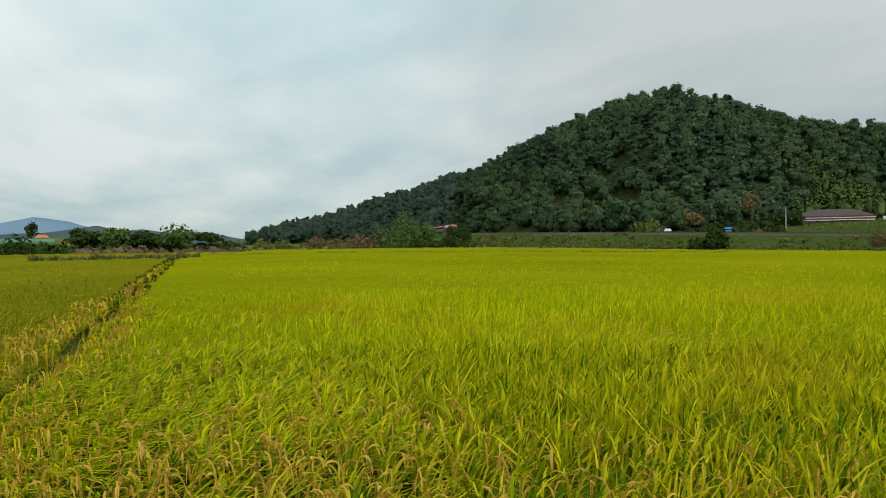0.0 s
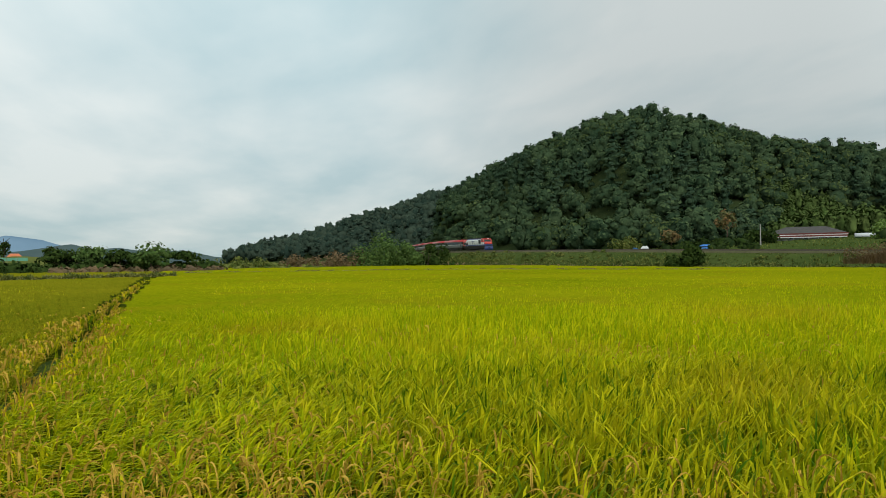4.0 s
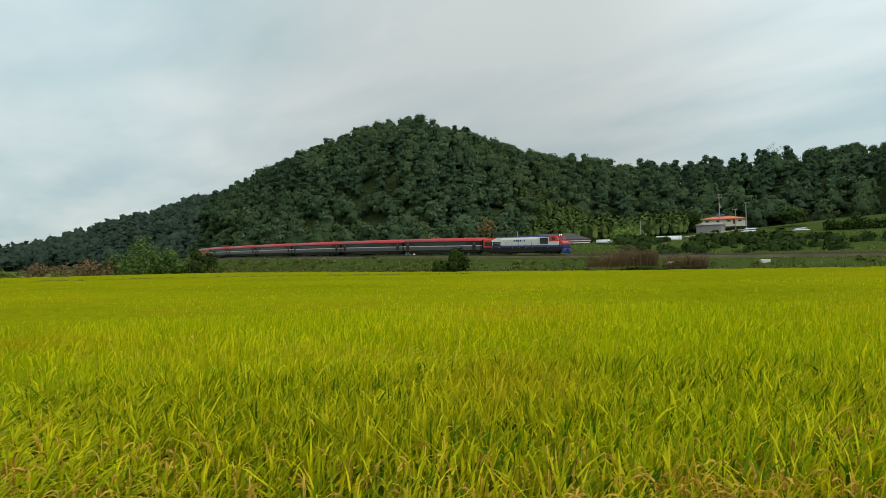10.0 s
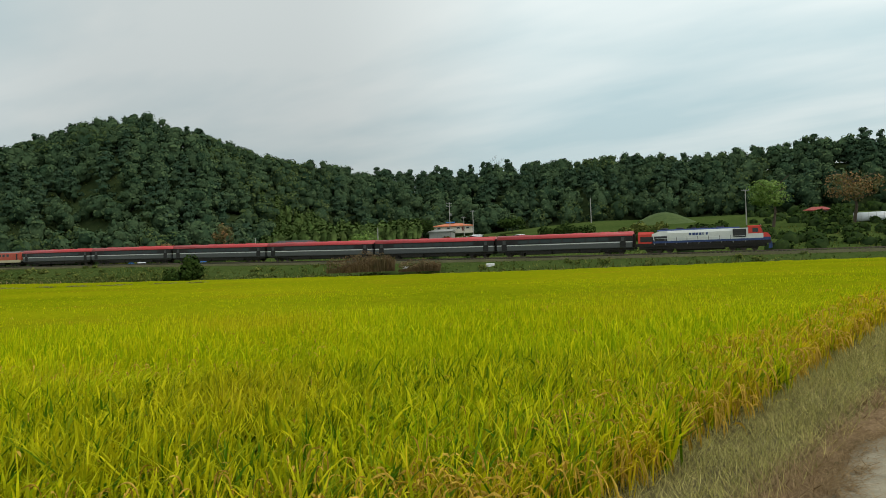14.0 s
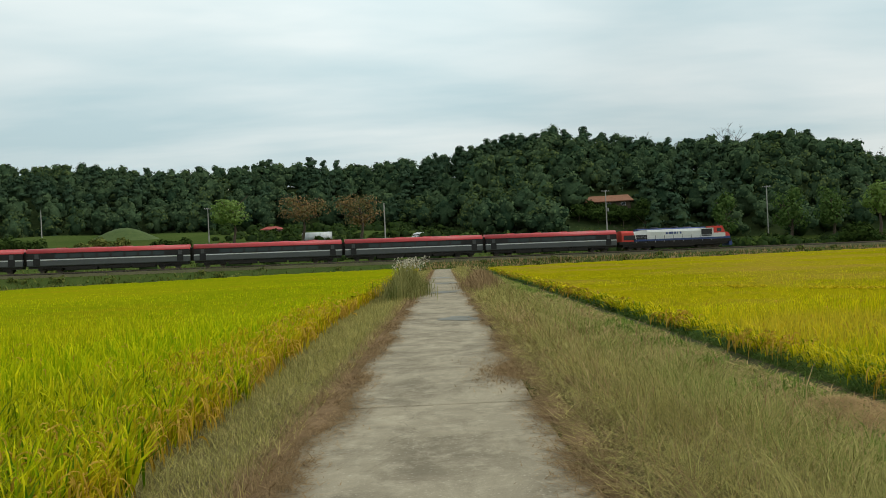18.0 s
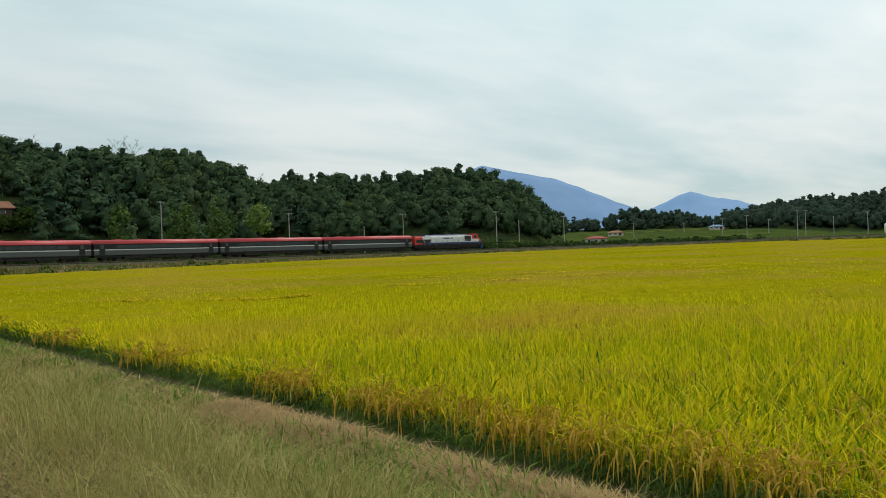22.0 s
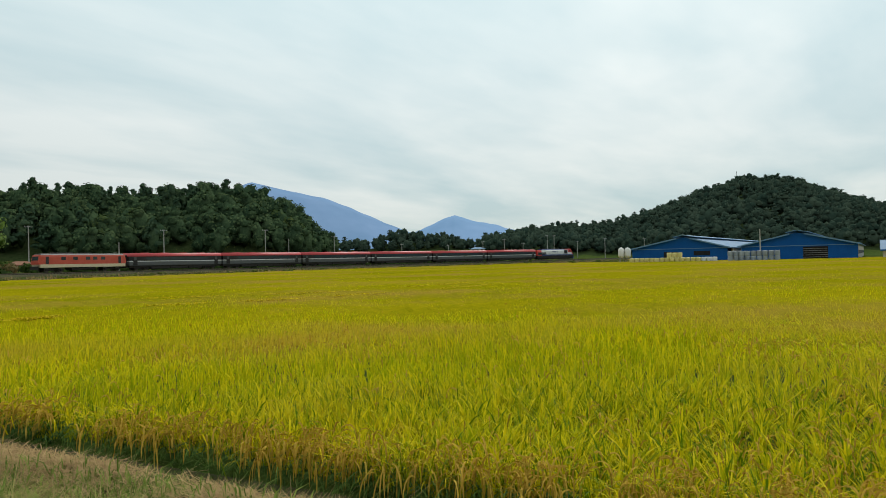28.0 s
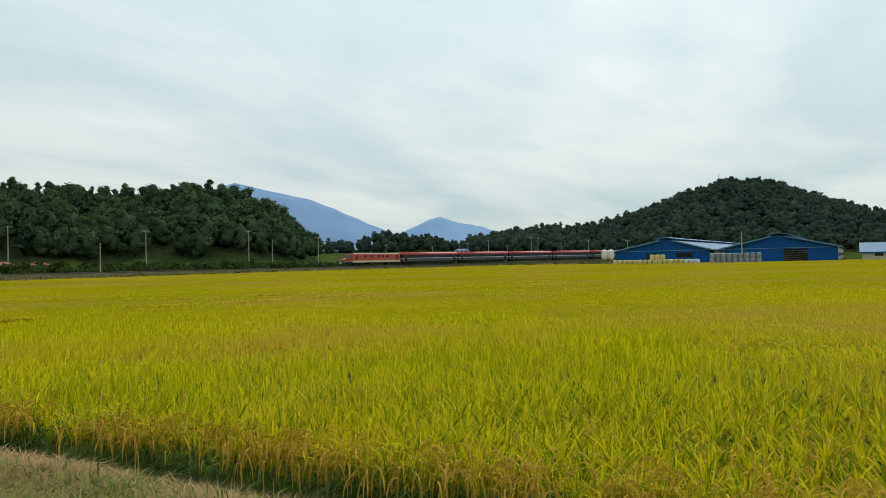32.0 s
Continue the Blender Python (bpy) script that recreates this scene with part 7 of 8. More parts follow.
def house(name, az, r, w, d, wall_h, roof_h, wall_m, roof_m, label, turn=0.0, windows=3, hip=0.35, over=0.5, dz=0.0, door=True, category="house"):
    """A low house: walls, hipped roof with eaves, windows, a door on the side to the railway."""
    p = at(az, r, dz)
    t = thing(name, Matrix.Translation(p) @ Matrix.Rotation(-radians(az) + turn, 4, "Z"), label, category)
    wall = part("wall", Solid().box(-w / 2, w / 2, -d / 2, d / 2, -0.8, wall_h), wall_m, t)
    ro = Solid()
    W, Dp = w / 2 + over, d / 2 + over
    rx = W - hip * w
    ro.add([(-W, -Dp, wall_h - 0.1), (W, -Dp, wall_h - 0.1), (W, Dp, wall_h - 0.1), (-W, Dp, wall_h - 0.1), (-W, -Dp, wall_h + 0.08), (W, -Dp, wall_h + 0.08), (W, Dp, wall_h + 0.08), (-W, Dp, wall_h + 0.08), (-rx, 0, wall_h + roof_h), (rx, 0, wall_h + roof_h)],
           [(3, 2, 1, 0), (0, 1, 5, 4), (1, 2, 6, 5), (2, 3, 7, 6), (3, 0, 4, 7), (4, 5, 9, 8), (5, 6, 9), (6, 7, 8, 9), (7, 4, 8)])
    part("roof", ro, roof_m, t)
    for k in range(windows):
        x0 = -w / 2 + w * (k + 0.5) / windows
        win = part("window", Solid().box(x0 - 0.6, x0 + 0.6, -d / 2 - 0.04, -d / 2 + 0.02, wall_h * 0.38, wall_h * 0.8), M_LAMPW, t)
        part("pane", Solid().box(x0 - 0.52, x0 + 0.52, -d / 2 - 0.05, -d / 2 - 0.035, wall_h * 0.41, wall_h * 0.77), M_WINDOW, win)
    if door:
        part("door", Solid().box(w * 0.22, w * 0.22 + 0.95, -d / 2 - 0.05, -d / 2 + 0.02, -0.05, min(2.0, wall_h - 0.25)), M_STRIPE, t)
    return t


h1 = house("striped_house", -49.75, 215, 17.0, 9.0, 2.3, 1.9, M_GREYW, M_DROOF, "long low house with dark roof and maroon and white striped eaves", hip=0.28, over=0.8, windows=5, dz=-1.0)
for k, (z0, z1, m_) in enumerate(((2.05, 2.42, M_STRIPE), (1.88, 2.05, M_LAMPW), (1.52, 1.88, M_STRIPE), (1.28, 1.5, M_LAMPW))):
    part("eave_stripe", Solid().box(-9.4 + 0.1 * k, 9.4 - 0.1 * k, -5.45 - 0.02 * k, -5.32, z0, z1), m_, h1, "striped eave board")
h2 = house("orange_roof_house", -37.95, 262, 13.0, 8.0, 1.6, 1.1, M_CREAMW, M_ORANGE, "cream house with an orange roof on the slope", windows=4, dz=1.8 + 262 * math.tan(radians(2.92)) - 2.7 - at(-37.95, 262).z)
part("roof_tank", Solid().box(-2.5, 0.5, -0.7, 0.7, 2.85, 3.2, 0.1), M_TARP, h2, "blue cover on the ridge")
h3 = thing("grey_shed", Matrix.Translation(at(-38.8, 232)) @ Matrix.Rotation(radians(38.8 - 12), 4, "Z"), "grey sheet-metal shed below the orange roof", "shed")
part("wall", Solid().box(-3.4, 3.4, -3, 3, -0.6, 2.2), M_GREYW, h3)
part("roof", Solid().prism([(-3.3, 2.15), (3.3, 2.15), (3.3, 2.28), (0, 2.9), (-3.3, 2.28)], -3.7, 3.7), M_GREYW, h3)
for k in range(6):
    part("wall_rib", Solid().box(-3.3 + 1.2 * k, -3.2 + 1.2 * k, -3.04, -3.0, -0.3, 2.15), M_ARM, h3)
house("red_roof_house", -12.5, 222, 6.0, 5.0, 1.3, 1.0, M_CREAMW, M_RROOF, "small house with a faded red roof behind trees", windows=2)
for k, da in enumerate((-0.9, -0.2, 0.8)):
    bush("shrub", -12.5 + da, 217, 1.7, 4.0, M_BUSH, "dark shrub before the small red-roofed house", 570 + k, 380)
house("hilltop_pavilion", 12.45, on_slope(12.45, 3.1), 11.5, 7.0, 1.9, 1.9, M_BARK, M_BROOF, "brown-roofed building standing among the trees", windows=3, door=False, hip=0.12, over=0.9, dz=-1.0)
for k, (da, h_) in enumerate(((-1.45, 2.6), (-0.75, 2.1), (0.0, 2.3), (0.7, 2.0), (1.4, 2.5))):
    bush("shrub", 12.45 + da, on_slope(12.45, 3.1) - 6.0, h_ + 0.5, 4.2, M_BUSH, "dark green shrub below the brown-roofed building", 560 + k, 420)
for k, (a, e, w) in enumerate(((10.2, 3.4, 6.0), (11.6, 3.0, 6.0), (12.5, 2.8, 5.0), (13.4, 3.05, 6.0), (14.9, 3.5, 6.0))):
    tree("slope_tree", a, 203, top_height(a, 203, e), w, M_BUSH, "dark green tree below the brown-roofed building", 440 + k, 1300, low=0.08)
bush("shrub", 12.5, 209, 2.4, 9.0, M_BUSH, "dark shrub before the brown-roofed building", 422, 1000)
bush("shrub", 11.0, 208, 2.4, 7.0, M_BUSH, "dark shrub below the brown-roofed building", 420, 900)
bush("shrub", 13.9, 208, 2.4, 7.0, M_BUSH, "dark shrub below the brown-roofed building", 421, 900)
house("blue_roof_hut", 14.7, 160, 8.0, 5.0, 1.5, 1.1, M_CREAMW, M_BLUER, "small hut with a blue roof behind the railway", windows=1, door=False, hip=0.04, dz=2.5 - at(14.7, 160).z)
tree("garden_pine", 13.2, 154, 4.4, 4.5, M_PINE, "small spreading pine before the blue-roofed hut", 431, 500, low=0.5)
tree("garden_pine", 13.9, 153, 4.0, 3.6, M_PINE, "small pine before the blue-roofed hut", 432, 400, low=0.5)
for k in range(4):
    bush("hedge", 1.5 + 2.9 * k, 172, 2.3, 9.5, M_GARDEN, "long light green hedge behind the railway", 433 + k, 800, category="hedge", depth=3.0)
house("rust_roof_house", 31.6, 200, 5.0, 4.0, 1.5, 0.9, M_GREYW, M_BROOF, "small old house with a rusty brown roof", windows=2)
house("rust_roof_house", 33.8, 203, 4.0, 4.0, 1.4, 0.8, M_GREYW, M_RROOF, "small house with a dull red roof", windows=2)
house("white_farmhouse", 54.8, 330, 9.0, 5.0, 2.4, 1.1, M_CREAMW, M_RROOF, "white farmhouse with a dull red roof in the plain", windows=3)
house("village_house", 56.2, 410, 8.0, 6.0, 1.6, 1.2, M_CREAMW, M_BROOF, "far farmhouse with a brown roof in the plain", windows=3)
house("village_house", 59.5, 590, 7.0, 6.0, 4.0, 1.4, M_PLASTIC, M_GREYW, "far white house on the wooded rise", windows=3, dz=3)
house("village_house", 63.2, 440, 8.0, 6.0, 1.6, 1.0, M_CREAMW, M_BLUER, "far farmhouse with a blue roof in the plain", windows=3)
house("red_brick_house", -104.6, 300, 5.0, 5.0, 4.6, 1.8, M_CREAMW, M_ORANGE, "small orange-roofed house beyond the dyke", windows=2)
dl = thing("dyke_fence", Matrix.Translation(at(-106.5, 235, 3.2)) @ Matrix.Rotation(radians(106.5), 4, "Z"), "long green screen fence on the dyke", "fence")
M_GFENCE = mat("green mesh screen", (0.10, 0.30, 0.22), (0.16, 0.40, 0.30), 1.0, 0.7)
for k in range(10):
    part("fence_panel", Solid().box(-14 + 2.5 * k, -11.6 + 2.5 * k, -0.04, 0.04, 0.1, 1.0), M_GFENCE, dl)
    part("fence_post", Solid().rod((-14 + 2.5 * k, 0, -2.2), (-14 + 2.5 * k, 0, 1.1), 0.05, n=6), M_ARM, dl)


# plastic tunnels, tarpaulins and white lumps
def tunnel(az, r, length, width, height, label, turn=0.0, top=None):
    p = at(az, r)
    if top is not None:         # its top stands at this angle over the eye's level
        p.z = 1.8 + r * math.tan(radians(top)) - height
    t = thing("plastic_greenhouse", Matrix.Translation(p) @ Matrix.Rotation(-radians(az) + turn, 4, "Z"), label, "greenhouse")
    arc = [(width / 2 * math.cos(math.pi * k / 12), height * math.sin(math.pi * k / 12)**0.8) for k in range(13)]
    part("film_cover", Solid().prism(arc, -length / 2, length / 2), M_PLASTIC, t, "", True)
    for k in range(int(length / 1.5) + 1):
        hoop = Solid()
        x0 = -length / 2 + 1.5 * k
        for (a0, b0), (a1, b1) in zip(arc[:-1], arc[1:]):
            hoop.rod((x0, a0 * 1.01, b0 * 1.01), (x0, a1 * 1.01, b1 * 1.01), 0.03, n=5)
        part("hoop", hoop, M_ARM, t)
    return t


tunnel(-50.2, 203, 8.0, 3.6, 1.3, "sagging white plastic greenhouse beside the house", top=1.02)
tunnel(-48.5, 204, 5.0, 3.6, 1.2, "low white plastic greenhouse beside the house", top=0.98)
tunnel(-46.0, 207, 6.0, 4.0, 1.0, "pale plastic greenhouse behind shrubs")
tunnel(-42.0, 192, 8.0, 3.0, 1.1, "low white plastic tunnel on the slope")
tunnel(-9.3, 196, 7.5, 4.0, 2.0, "white plastic greenhouse between the trees")


def lumpy_cover(name, az, r, w, d, h, m_, label, category, seed):
    rand = np.random.default_rng(seed)
    t = thing(name, Matrix.Translation(at(az, r)) @ Matrix.Rotation(-radians(az), 4, "Z"), label, category)
    n = 9
    V, F = [], []
    for i in range(n):
        for j in range(n):
            u, v = i / (n - 1) * 2 - 1, j / (n - 1) * 2 - 1
            k = (1 - u**4) * (1 - v**4)
            V.append((u * w / 2, v * d / 2, h * k * (0.8 + 0.3 * rand.random()) - 0.1))
    for i in range(n - 1):
        for j in range(n - 1):
            F.append((i * n + j, (i + 1) * n + j, (i + 1) * n + j + 1, i * n + j + 1))
    part("cover", Solid().add(V, F), m_, t)
    part("heap", Solid().box(-w * 0.42, w * 0.42, -d * 0.42, d * 0.42, -0.3, h * 0.5), M_HOLE, t)
    return t


for k, (a, r, w, h, m_, lab) in enumerate(((-63.2, 190, 3.6, 1.0, M_TARP, "heap under a blue tarpaulin"), (-61.3, 191, 4.4, 1.2, M_TARP, "heap under a wrinkled blue tarpaulin"), (-60.4, 190, 2.4, 1.5, M_PLASTIC, "heap under white plastic film"),
                                           (-56.2, 189, 4.0, 1.0, M_TARP, "low heap under a bright blue tarpaulin"), (-36.2, 205, 4.5, 0.9, M_PLASTIC, "heap under white plastic film"), (-33.0, 200, 4.0, 0.6, M_PLASTIC, "flat heap under white plastic film"),
                                           (-1.7, 198, 4.2, 1.2, M_PLASTIC, "white covered heap behind the railway"), (40.9, 193, 3.0, 0.5, M_POLE, "pale concrete block by the railway"))):
    lumpy_cover("tarpaulin_heap" if m_ is not M_POLE else "concrete_block", a, r, w, 2.6, h, m_, lab, "covered heap" if m_ is not M_POLE else "concrete block", 200 + k)
for k, (a, o) in enumerate(((-35.2, 0.9), (-41.5, 0.8))):
    rr = {-35.2: 128.5, -41.5: 131.5}[a]
    p = polar(a, rr)
    sb = thing("concrete_slab_piece", Matrix.Translation((p.x, p.y, 1.15 + 0.0)) @ Matrix.Rotation(-radians(a), 4, "Z"), "whitish concrete block lying by the railway", "concrete block")
    part("block", Solid().box(-o, o * 0.6, -0.4, 0.4, -0.6, 0.25, 0.05), M_LAMPW, sb)
# smooth grassy burial mound on the slope
md = at(-22.6, 225)
mv, mf = [], []
for i in range(13):
    for j in range(24):
        rr, aa = 9.5 * i / 12, 2 * math.pi * j / 24
        mv.append((md.x + rr * 1.5 * math.cos(aa), md.y + rr * math.sin(aa), md.z - 1.5 + 4.4 * (math.cos(min(1, rr / 9.5) * math.pi) * 0.5 + 0.5)))
for i in range(12):
    for j in range(24):
        mf.append((i * 24 + j, (i + 1) * 24 + j, (i + 1) * 24 + (j + 1) % 24, i * 24 + (j + 1) % 24))
M_LAWN = mat("mown slope grass", (0.040, 0.075, 0.016), (0.090, 0.122, 0.034), 1.0, 0.95, 0.05, grain=8.0, coords="World")
tagged(new("grassy_mound", fast_mesh("grassy_mound", np.array(mv), [np.array(mf)], M_LAWN, True)), "smooth mown grassy mound before the woods", "mound", kind="structure")


# ---------------- barns, tank and bales at the right edge of the plain
def barn(y_left, y_right, y_ridge, x0, x1, base, ridge_z, eave, label):
    t = thing("cattle_barn", Matrix.Translation((x0, y_ridge, base)), label, "barn", "blue barns")
    l, r_, h = y_left - y_ridge, y_right - y_ridge, ridge_z - base
    e = eave - base
    front = Solid()
    front.prism([(r_, -0.5), (l, -0.5), (l, e), (0.0, h - 0.3), (r_, e)], 0, 0.25)
    part("front_wall", front, M_BLUEW, t, "blue sheet-metal gable wall")
    L = x1 - x0
    part("side_wall", Solid().box(0.25, L, l - 0.2, l, -0.5, e), M_BLUEW, t)
    part("side_sheet", Solid().box(8, L, r_, r_ + 0.15, e - 1.6, e), M_CREAMW, t, "cream curtain along the open side")
    part("side_kerb", Solid().box(0.25, L, r_, r_ + 0.15, -0.5, 0.7), M_POLE, t)
    part("rear_wall", Solid().prism([(r_, -0.5), (l, -0.5), (l, e), (0.0, h - 0.3), (r_, e)], L, L + 0.2), M_BLUEW, t)
    for k in range(int(L / 6)):
        part("side_post", Solid().box(0.3 + 6 * k, 0.55 + 6 * k, r_, r_ + 0.2, -0.5, e), M_ARM, t)
    for (ya, yb) in ((l + 0.8, 1.6), (r_ - 0.8, -1.6)):
        za, zb = e - 0.8 * (h - e) / abs(l), h - 0.3 - 1.6 * (h - 0.3 - e) / abs(l)
        sl = Solid()
        sl.add([(-0.8, ya, za), (L + 0.8, ya, za), (L + 0.8, yb, zb), (-0.8, yb, zb), (-0.8, ya, za + 0.15), (L + 0.8, ya, za + 0.15), (L + 0.8, yb, zb + 0.15), (-0.8, yb, zb + 0.15)],
               [(0, 1, 2, 3), (7, 6, 5, 4), (0, 4, 5, 1), (1, 5, 6, 2), (2, 6, 7, 3), (3, 7, 4, 0)])
        part("roof_slope", sl, M_BLUER, t, "pale blue sheet roof")
        part("verge_trim", Solid().add([(-0.85, ya, za - 0.1), (-0.85, yb, zb - 0.1), (-0.85, yb, zb + 0.22), (-0.85, ya, za + 0.22), (-0.7, ya, za - 0.1), (-0.7, yb, zb - 0.1), (-0.7, yb, zb + 0.22), (-0.7, ya, za + 0.22)], [(0, 1, 2, 3), (7, 6, 5, 4), (3, 2, 6, 7), (0, 4, 5, 1), (0, 3, 7, 4), (1, 5, 6, 2)]), M_BLUER, t)
    part("ridge_monitor", Solid().prism([(-2.4, h - 0.25), (-2.4, h - 0.1), (0, h + 0.35), (2.4, h - 0.1), (2.4, h - 0.25), (0, h + 0.2)], -0.9, L + 0.9), M_BLUER, t, "raised ridge roof")
    return t


b1 = barn(55.3, 31.4, 42.1, 200, 345, 0.2, 6.35, 3.3, "long blue cattle barn with pale blue roof")
# openings are flat dark panels on the wall, painting the unlit inside
part("barn_opening", Solid().box(-0.06, 0.0, 1.5, 5.0, -0.3, 2.2), M_HOLE, b1, "dark open doorway")
part("barn_opening", Solid().box(-0.06, 0.0, -6.5, -2.5, 1.2, 2.3), M_HOLE, b1, "dark opening")
b2 = barn(28.2, 2.9, 15.6, 200, 330, 0.2, 6.6, 3.4, "long blue cattle barn with a wide dark doorway")
# here too a dark panel stands for the unlit inside
part("barn_opening", Solid().box(-0.06, 0.0, -6.5, -1.2, -0.3, 2.7), M_HOLE, b2, "wide dark doorway")
for k in range(5):
    part("gate_bar", Solid().rod((-0.12, -6.5, 0.2 + 0.5 * k), (-0.12, -1.2, 0.2 + 0.5 * k), 0.05, n=6), M_ARM, b2)
for b_ in (b1, b2):
    part("lean_to_trim", Solid().box(-0.1, -0.02, -12.0, 12.6, 2.9, 3.05), M_BLUER, b_)
t3 = thing("farm_store", Matrix.Translation((206, -14, 0.2)), "beige store with a light blue roof", "store")
part("wall", Solid().box(0, 12, -13, 11.8, -0.5, 1.5), M_CREAMW, t3)
part("roof", Solid().prism([(-0.7, 1.4), (12.7, 1.4), (12.7, 1.55), (6.0, 3.9), (-0.7, 1.55)], -13.6, 12.4, "y"), M_BLUER, t3)
part("eave_band", Solid().box(-0.78, -0.7, -13.6, 12.4, 1.3, 1.62), M_BLUEW, t3)
for k in range(4):
    w_ = part("window", Solid().box(-0.05, 0.02, 7.5 - 5 * k, 9.3 - 5 * k, 0.6, 1.5), M_WINDOW, t3)
# feed tank: two joined domes on legs
p = polar(73.98, 205)
tank = thing("feed_tank", Matrix.Translation((p.x, p.y, 0.6)) @ Matrix.Rotation(-radians(74), 4, "Z"), "white double-domed tank on legs", "tank")
for x0 in (-0.82, 0.82):
    tk = part("vessel", Solid().lathe([(0.35, 0.5), (0.74, 0.9), (0.82, 1.2), (0.82, 2.5), (0.72, 2.9), (0.42, 3.15), (0.16, 3.2), (0.16, 3.4)], 18, (x0, 0, 0)), M_LAMPW, tank, "white domed vessel", True)
    for a in (0.6, 2.5, 4.4):
        part("leg", Solid().rod((x0 + 0.70 * math.cos(a), 0.70 * math.sin(a), -0.9), (x0 + 0.70 * math.cos(a), 0.70 * math.sin(a), 1.2), 0.07, n=6), M_ARM, tank)


def bale_mesh(m_):
    s = Solid()
    s.lathe([(0.45, 0.0), (0.57, 0.06), (0.6, 0.2), (0.6, 1.0), (0.57, 1.14), (0.45, 1.2)], 14)
    return s.mesh("silage_bale", m_, True)


bm_y, bm_g, bm_w = bale_mesh(M_YELLOWF), bale_mesh(M_GREYF), bale_mesh(M_PLASTIC)
rb = np.random.default_rng(301)
BX = 186.0


def bale(me, y_, row, up, label):
    z0 = max(tz(BX, y_), -0.2) + 1.18 * up
    o = new("silage_bale", me)
    o.matrix_world = Matrix.Translation((BX + 1.3 * row + 0.1 * rb.random(), y_ + 0.08 * rb.random(), z0)) @ Matrix.Rotation(rb.random() * 6, 4, "Z")
    tagged(o, label, "silage bale", "wrapped bales by the barns")


for k in range(17):
    y_ = BX / math.tan(radians(74.5)) - 1.22 * k
    bale(bm_y if k < 14 else bm_w, y_, 0, 0, "round silage bale in pale yellow film" if k < 14 else "round silage bale in white film")
for k in range(3):
    bale(bm_y, BX / math.tan(radians(77.1)) - 1.22 * k, 0.5, 1, "yellow-wrapped silage bale stacked on others")
for k in range(9):
    for up in (0, 1):
        bale(bm_g, BX / math.tan(radians(81.25)) - 1.25 * k, 0, up, "round silage bale in grey film" if not up else "grey-wrapped silage bale stacked on another")

bush("shrub", 32.6, 190, 2.2, 6.0, M_BUSH, "dark shrub before the small houses", 401, 500)
bush("shrub", 30.6, 188, 2.0, 5.0, M_RUST, "brownish shrub before the small houses", 402, 400)
bush("shrub", 34.9, 194, 2.4, 5.0, M_BUSH, "dark shrub beside the small houses", 403, 500)
bush("hedge", -29.5, 196, 2.6, 15.0, M_BUSH, "long dark green hedge on the slope", 404, 1100, category="hedge", depth=3.0)
bush("hedge", -24.0, 190, 2.2, 12.0, M_SCRUB, "long green hedge on the slope", 405, 900, category="hedge", depth=3.0)
bush("hedge", -19.6, 186, 2.0, 9.0, M_BUSH, "low dark hedge on the slope", 406, 700, category="hedge", depth=3.0)


def path_strip(name, nodes, width, material, label):
    V, F = [], []
    pts = []
    for (a0, r0), (a1, r1) in zip(nodes[:-1], nodes[1:]):
        for k in range(8):
            t = k / 8
            pts.append(polar(a0 + (a1 - a0) * t, r0 + (r1 - r0) * t))
    pts.append(polar(*nodes[-1]))
    for i, p in enumerate(pts):
        d = (pts[min(i + 1, len(pts) - 1)] - pts[max(i - 1, 0)]).normalized()
        n = Vector((-d.y, d.x, 0))
        for w in (-width / 2, width / 2):
            q = p + n * w
            V.append((q.x, q.y, max(tz(q.x, q.y), tz(p.x, p.y)) + 0.12))
    F = [(2 * i, 2 * i + 1, 2 * i + 3, 2 * i + 2) for i in range(len(pts) - 1)]
    return tagged(new(name, Solid().add(V, F).mesh(name, material)), label, "path", kind="structure")


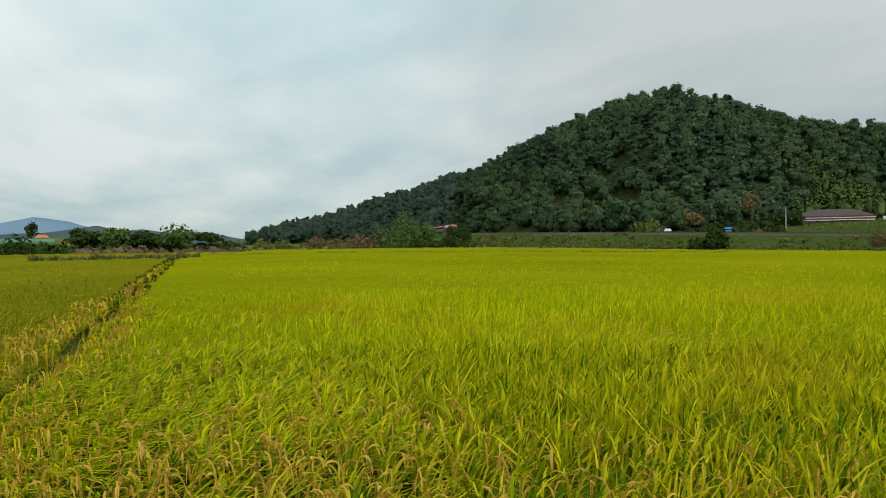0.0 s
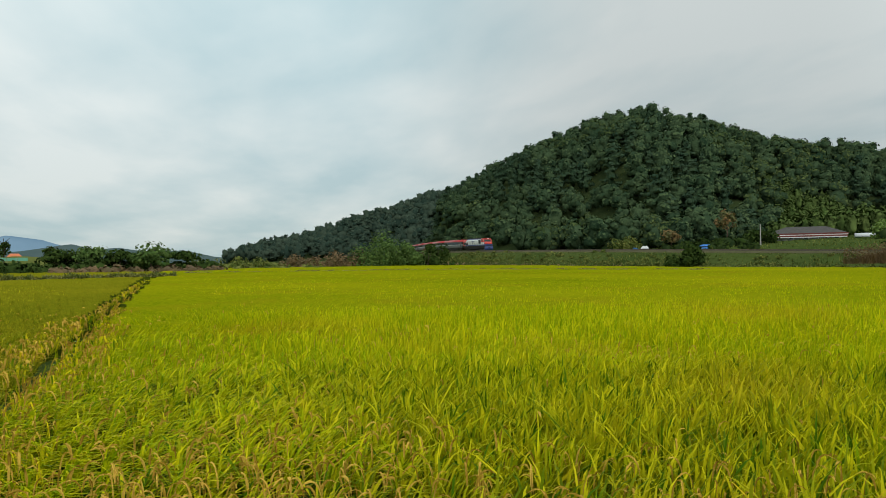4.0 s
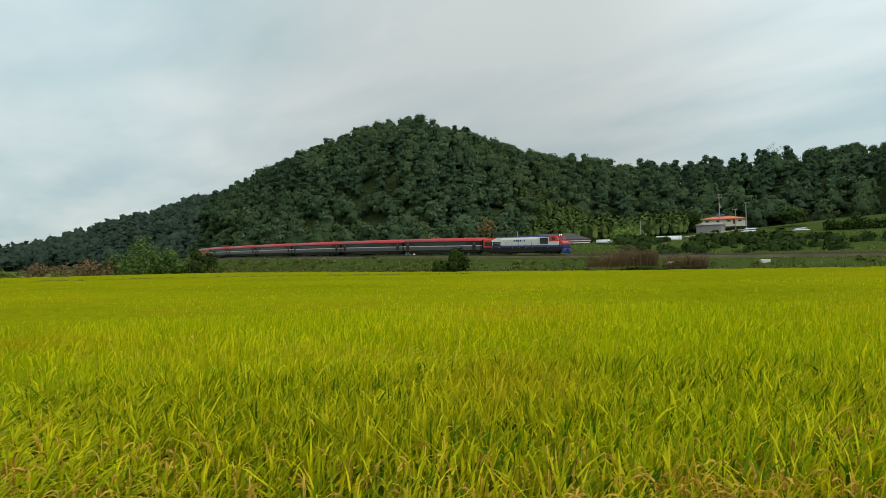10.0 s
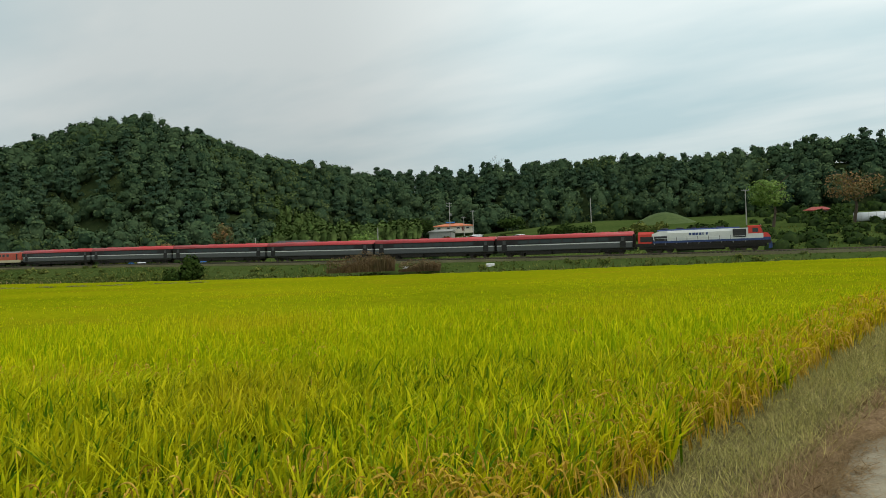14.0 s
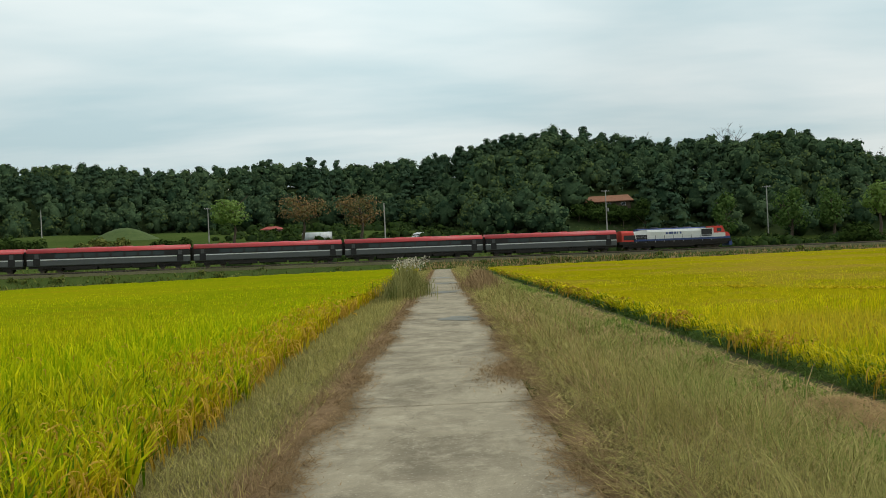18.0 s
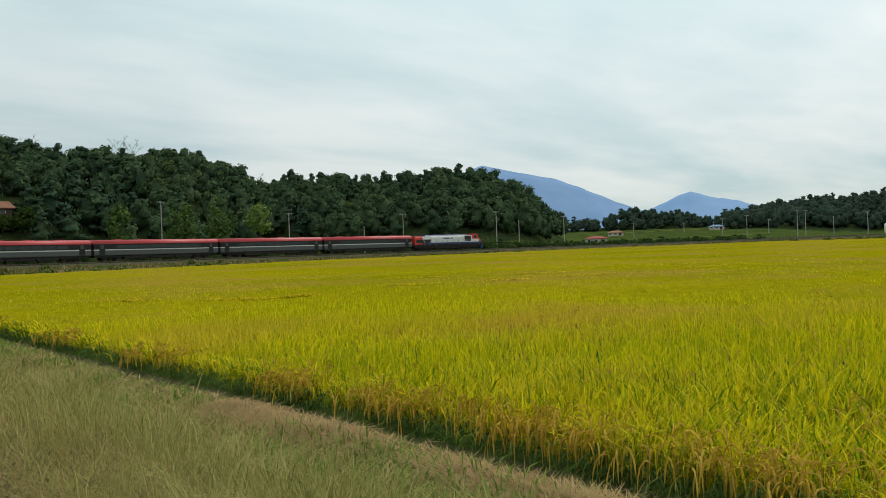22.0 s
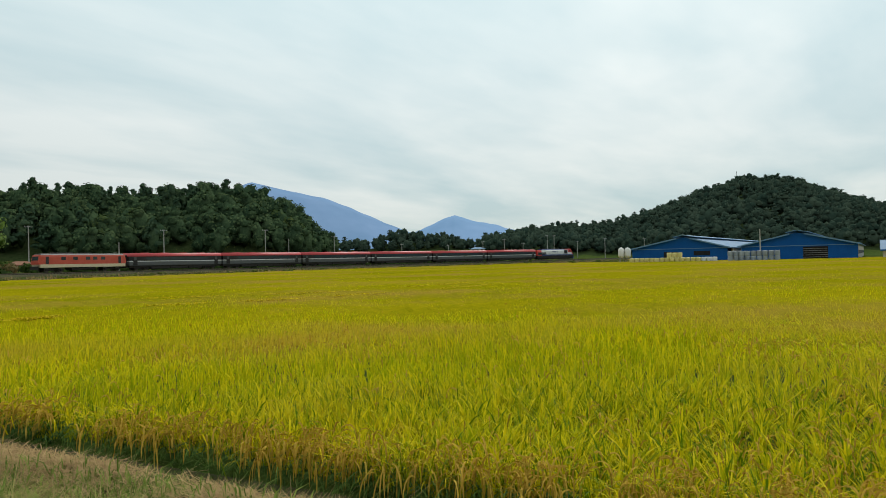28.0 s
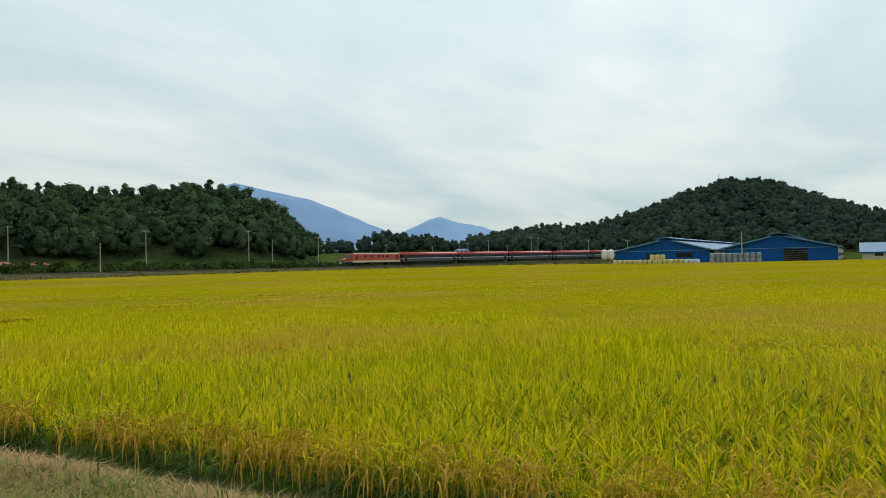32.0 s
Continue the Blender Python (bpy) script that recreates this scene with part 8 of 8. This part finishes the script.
for a0, r0, a1, r1, w_, m_ in ((52.5, 262, 66.0, 300, 3.0, M_TERRACE), (53.5, 300, 67.0, 330, 2.2, M_SCRUB), (53.0, 335, 66.5, 372, 4.0, M_TERRACE), (54.0, 388, 67.0, 410, 2.5, M_SCRUB), (53.5, 430, 66.0, 450, 5.0, M_TERRACE), (67.0, 262, 73.5, 280, 3.0, M_TERRACE)):
    path_strip("field_terrace", [(a0, r0), (a0 * 0.5 + a1 * 0.5, r0 * 0.5 + r1 * 0.5 + 6), (a1, r1)], w_, m_, "narrow light green field terrace in the plain")
path_strip("footpath", [(-44.5, 186), (-41.5, 196), (-38.5, 212), (-36.4, 226), (-35.9, 246)], 2.4, M_POLE, "pale concrete lane climbing the slope")
path_strip("side_lane", [(39.8, 186), (41.6, 190), (43.2, 200)], 2.2, M_POLE, "short pale lane down to the railway")
path_strip("side_lane", [(50.6, 226), (51.6, 232), (52.6, 246)], 2.2, M_POLE, "short pale ramp by the railway")


def bare_tree(az, r, height, seed, label):
    rand = np.random.default_rng(seed)
    t = thing("bare_tree", Matrix.Translation(at(az, r)), label, "tree")
    part("trunk", Solid().rod((0, 0, -0.5), (0.1, 0, height * 0.55), 0.16, 0.10, 6), M_BARK, t)
    for k in range(11):
        a, z0 = k * 2.4, height * (0.38 + 0.04 * k)
        e = Vector((math.cos(a) * height * 0.2, math.sin(a) * height * 0.2, z0 + height * 0.24))
        lb = part("limb", Solid().rod((0.05, 0, z0), e, 0.07, 0.035, 5), M_BARK, t)
        tw = Solid()
        for j in range(5):
            v = Vector((rand.normal(), rand.normal(), 0.9 + rand.random())) * height * 0.06
            tw.rod(e, e + v, 0.035, 0.02, 4)
        part("twigs", tw, M_BARK, lb)
    return t


bare_tree(20.6, 291, 13.5, 411, "bare grey tree standing above the ridge")
bare_tree(21.4, 292, 12.6, 412, "bare grey tree standing above the ridge")
bare_tree(15.1, 289, 12.0, 413, "bare grey tree standing above the ridge")
bare_tree(-34.5, 341, 12.5, 414, "bare grey tree standing above the ridge")
bare_tree(29.9, 303, 11.0, 415, "bare grey tree in the gap of the ridge")


motions()
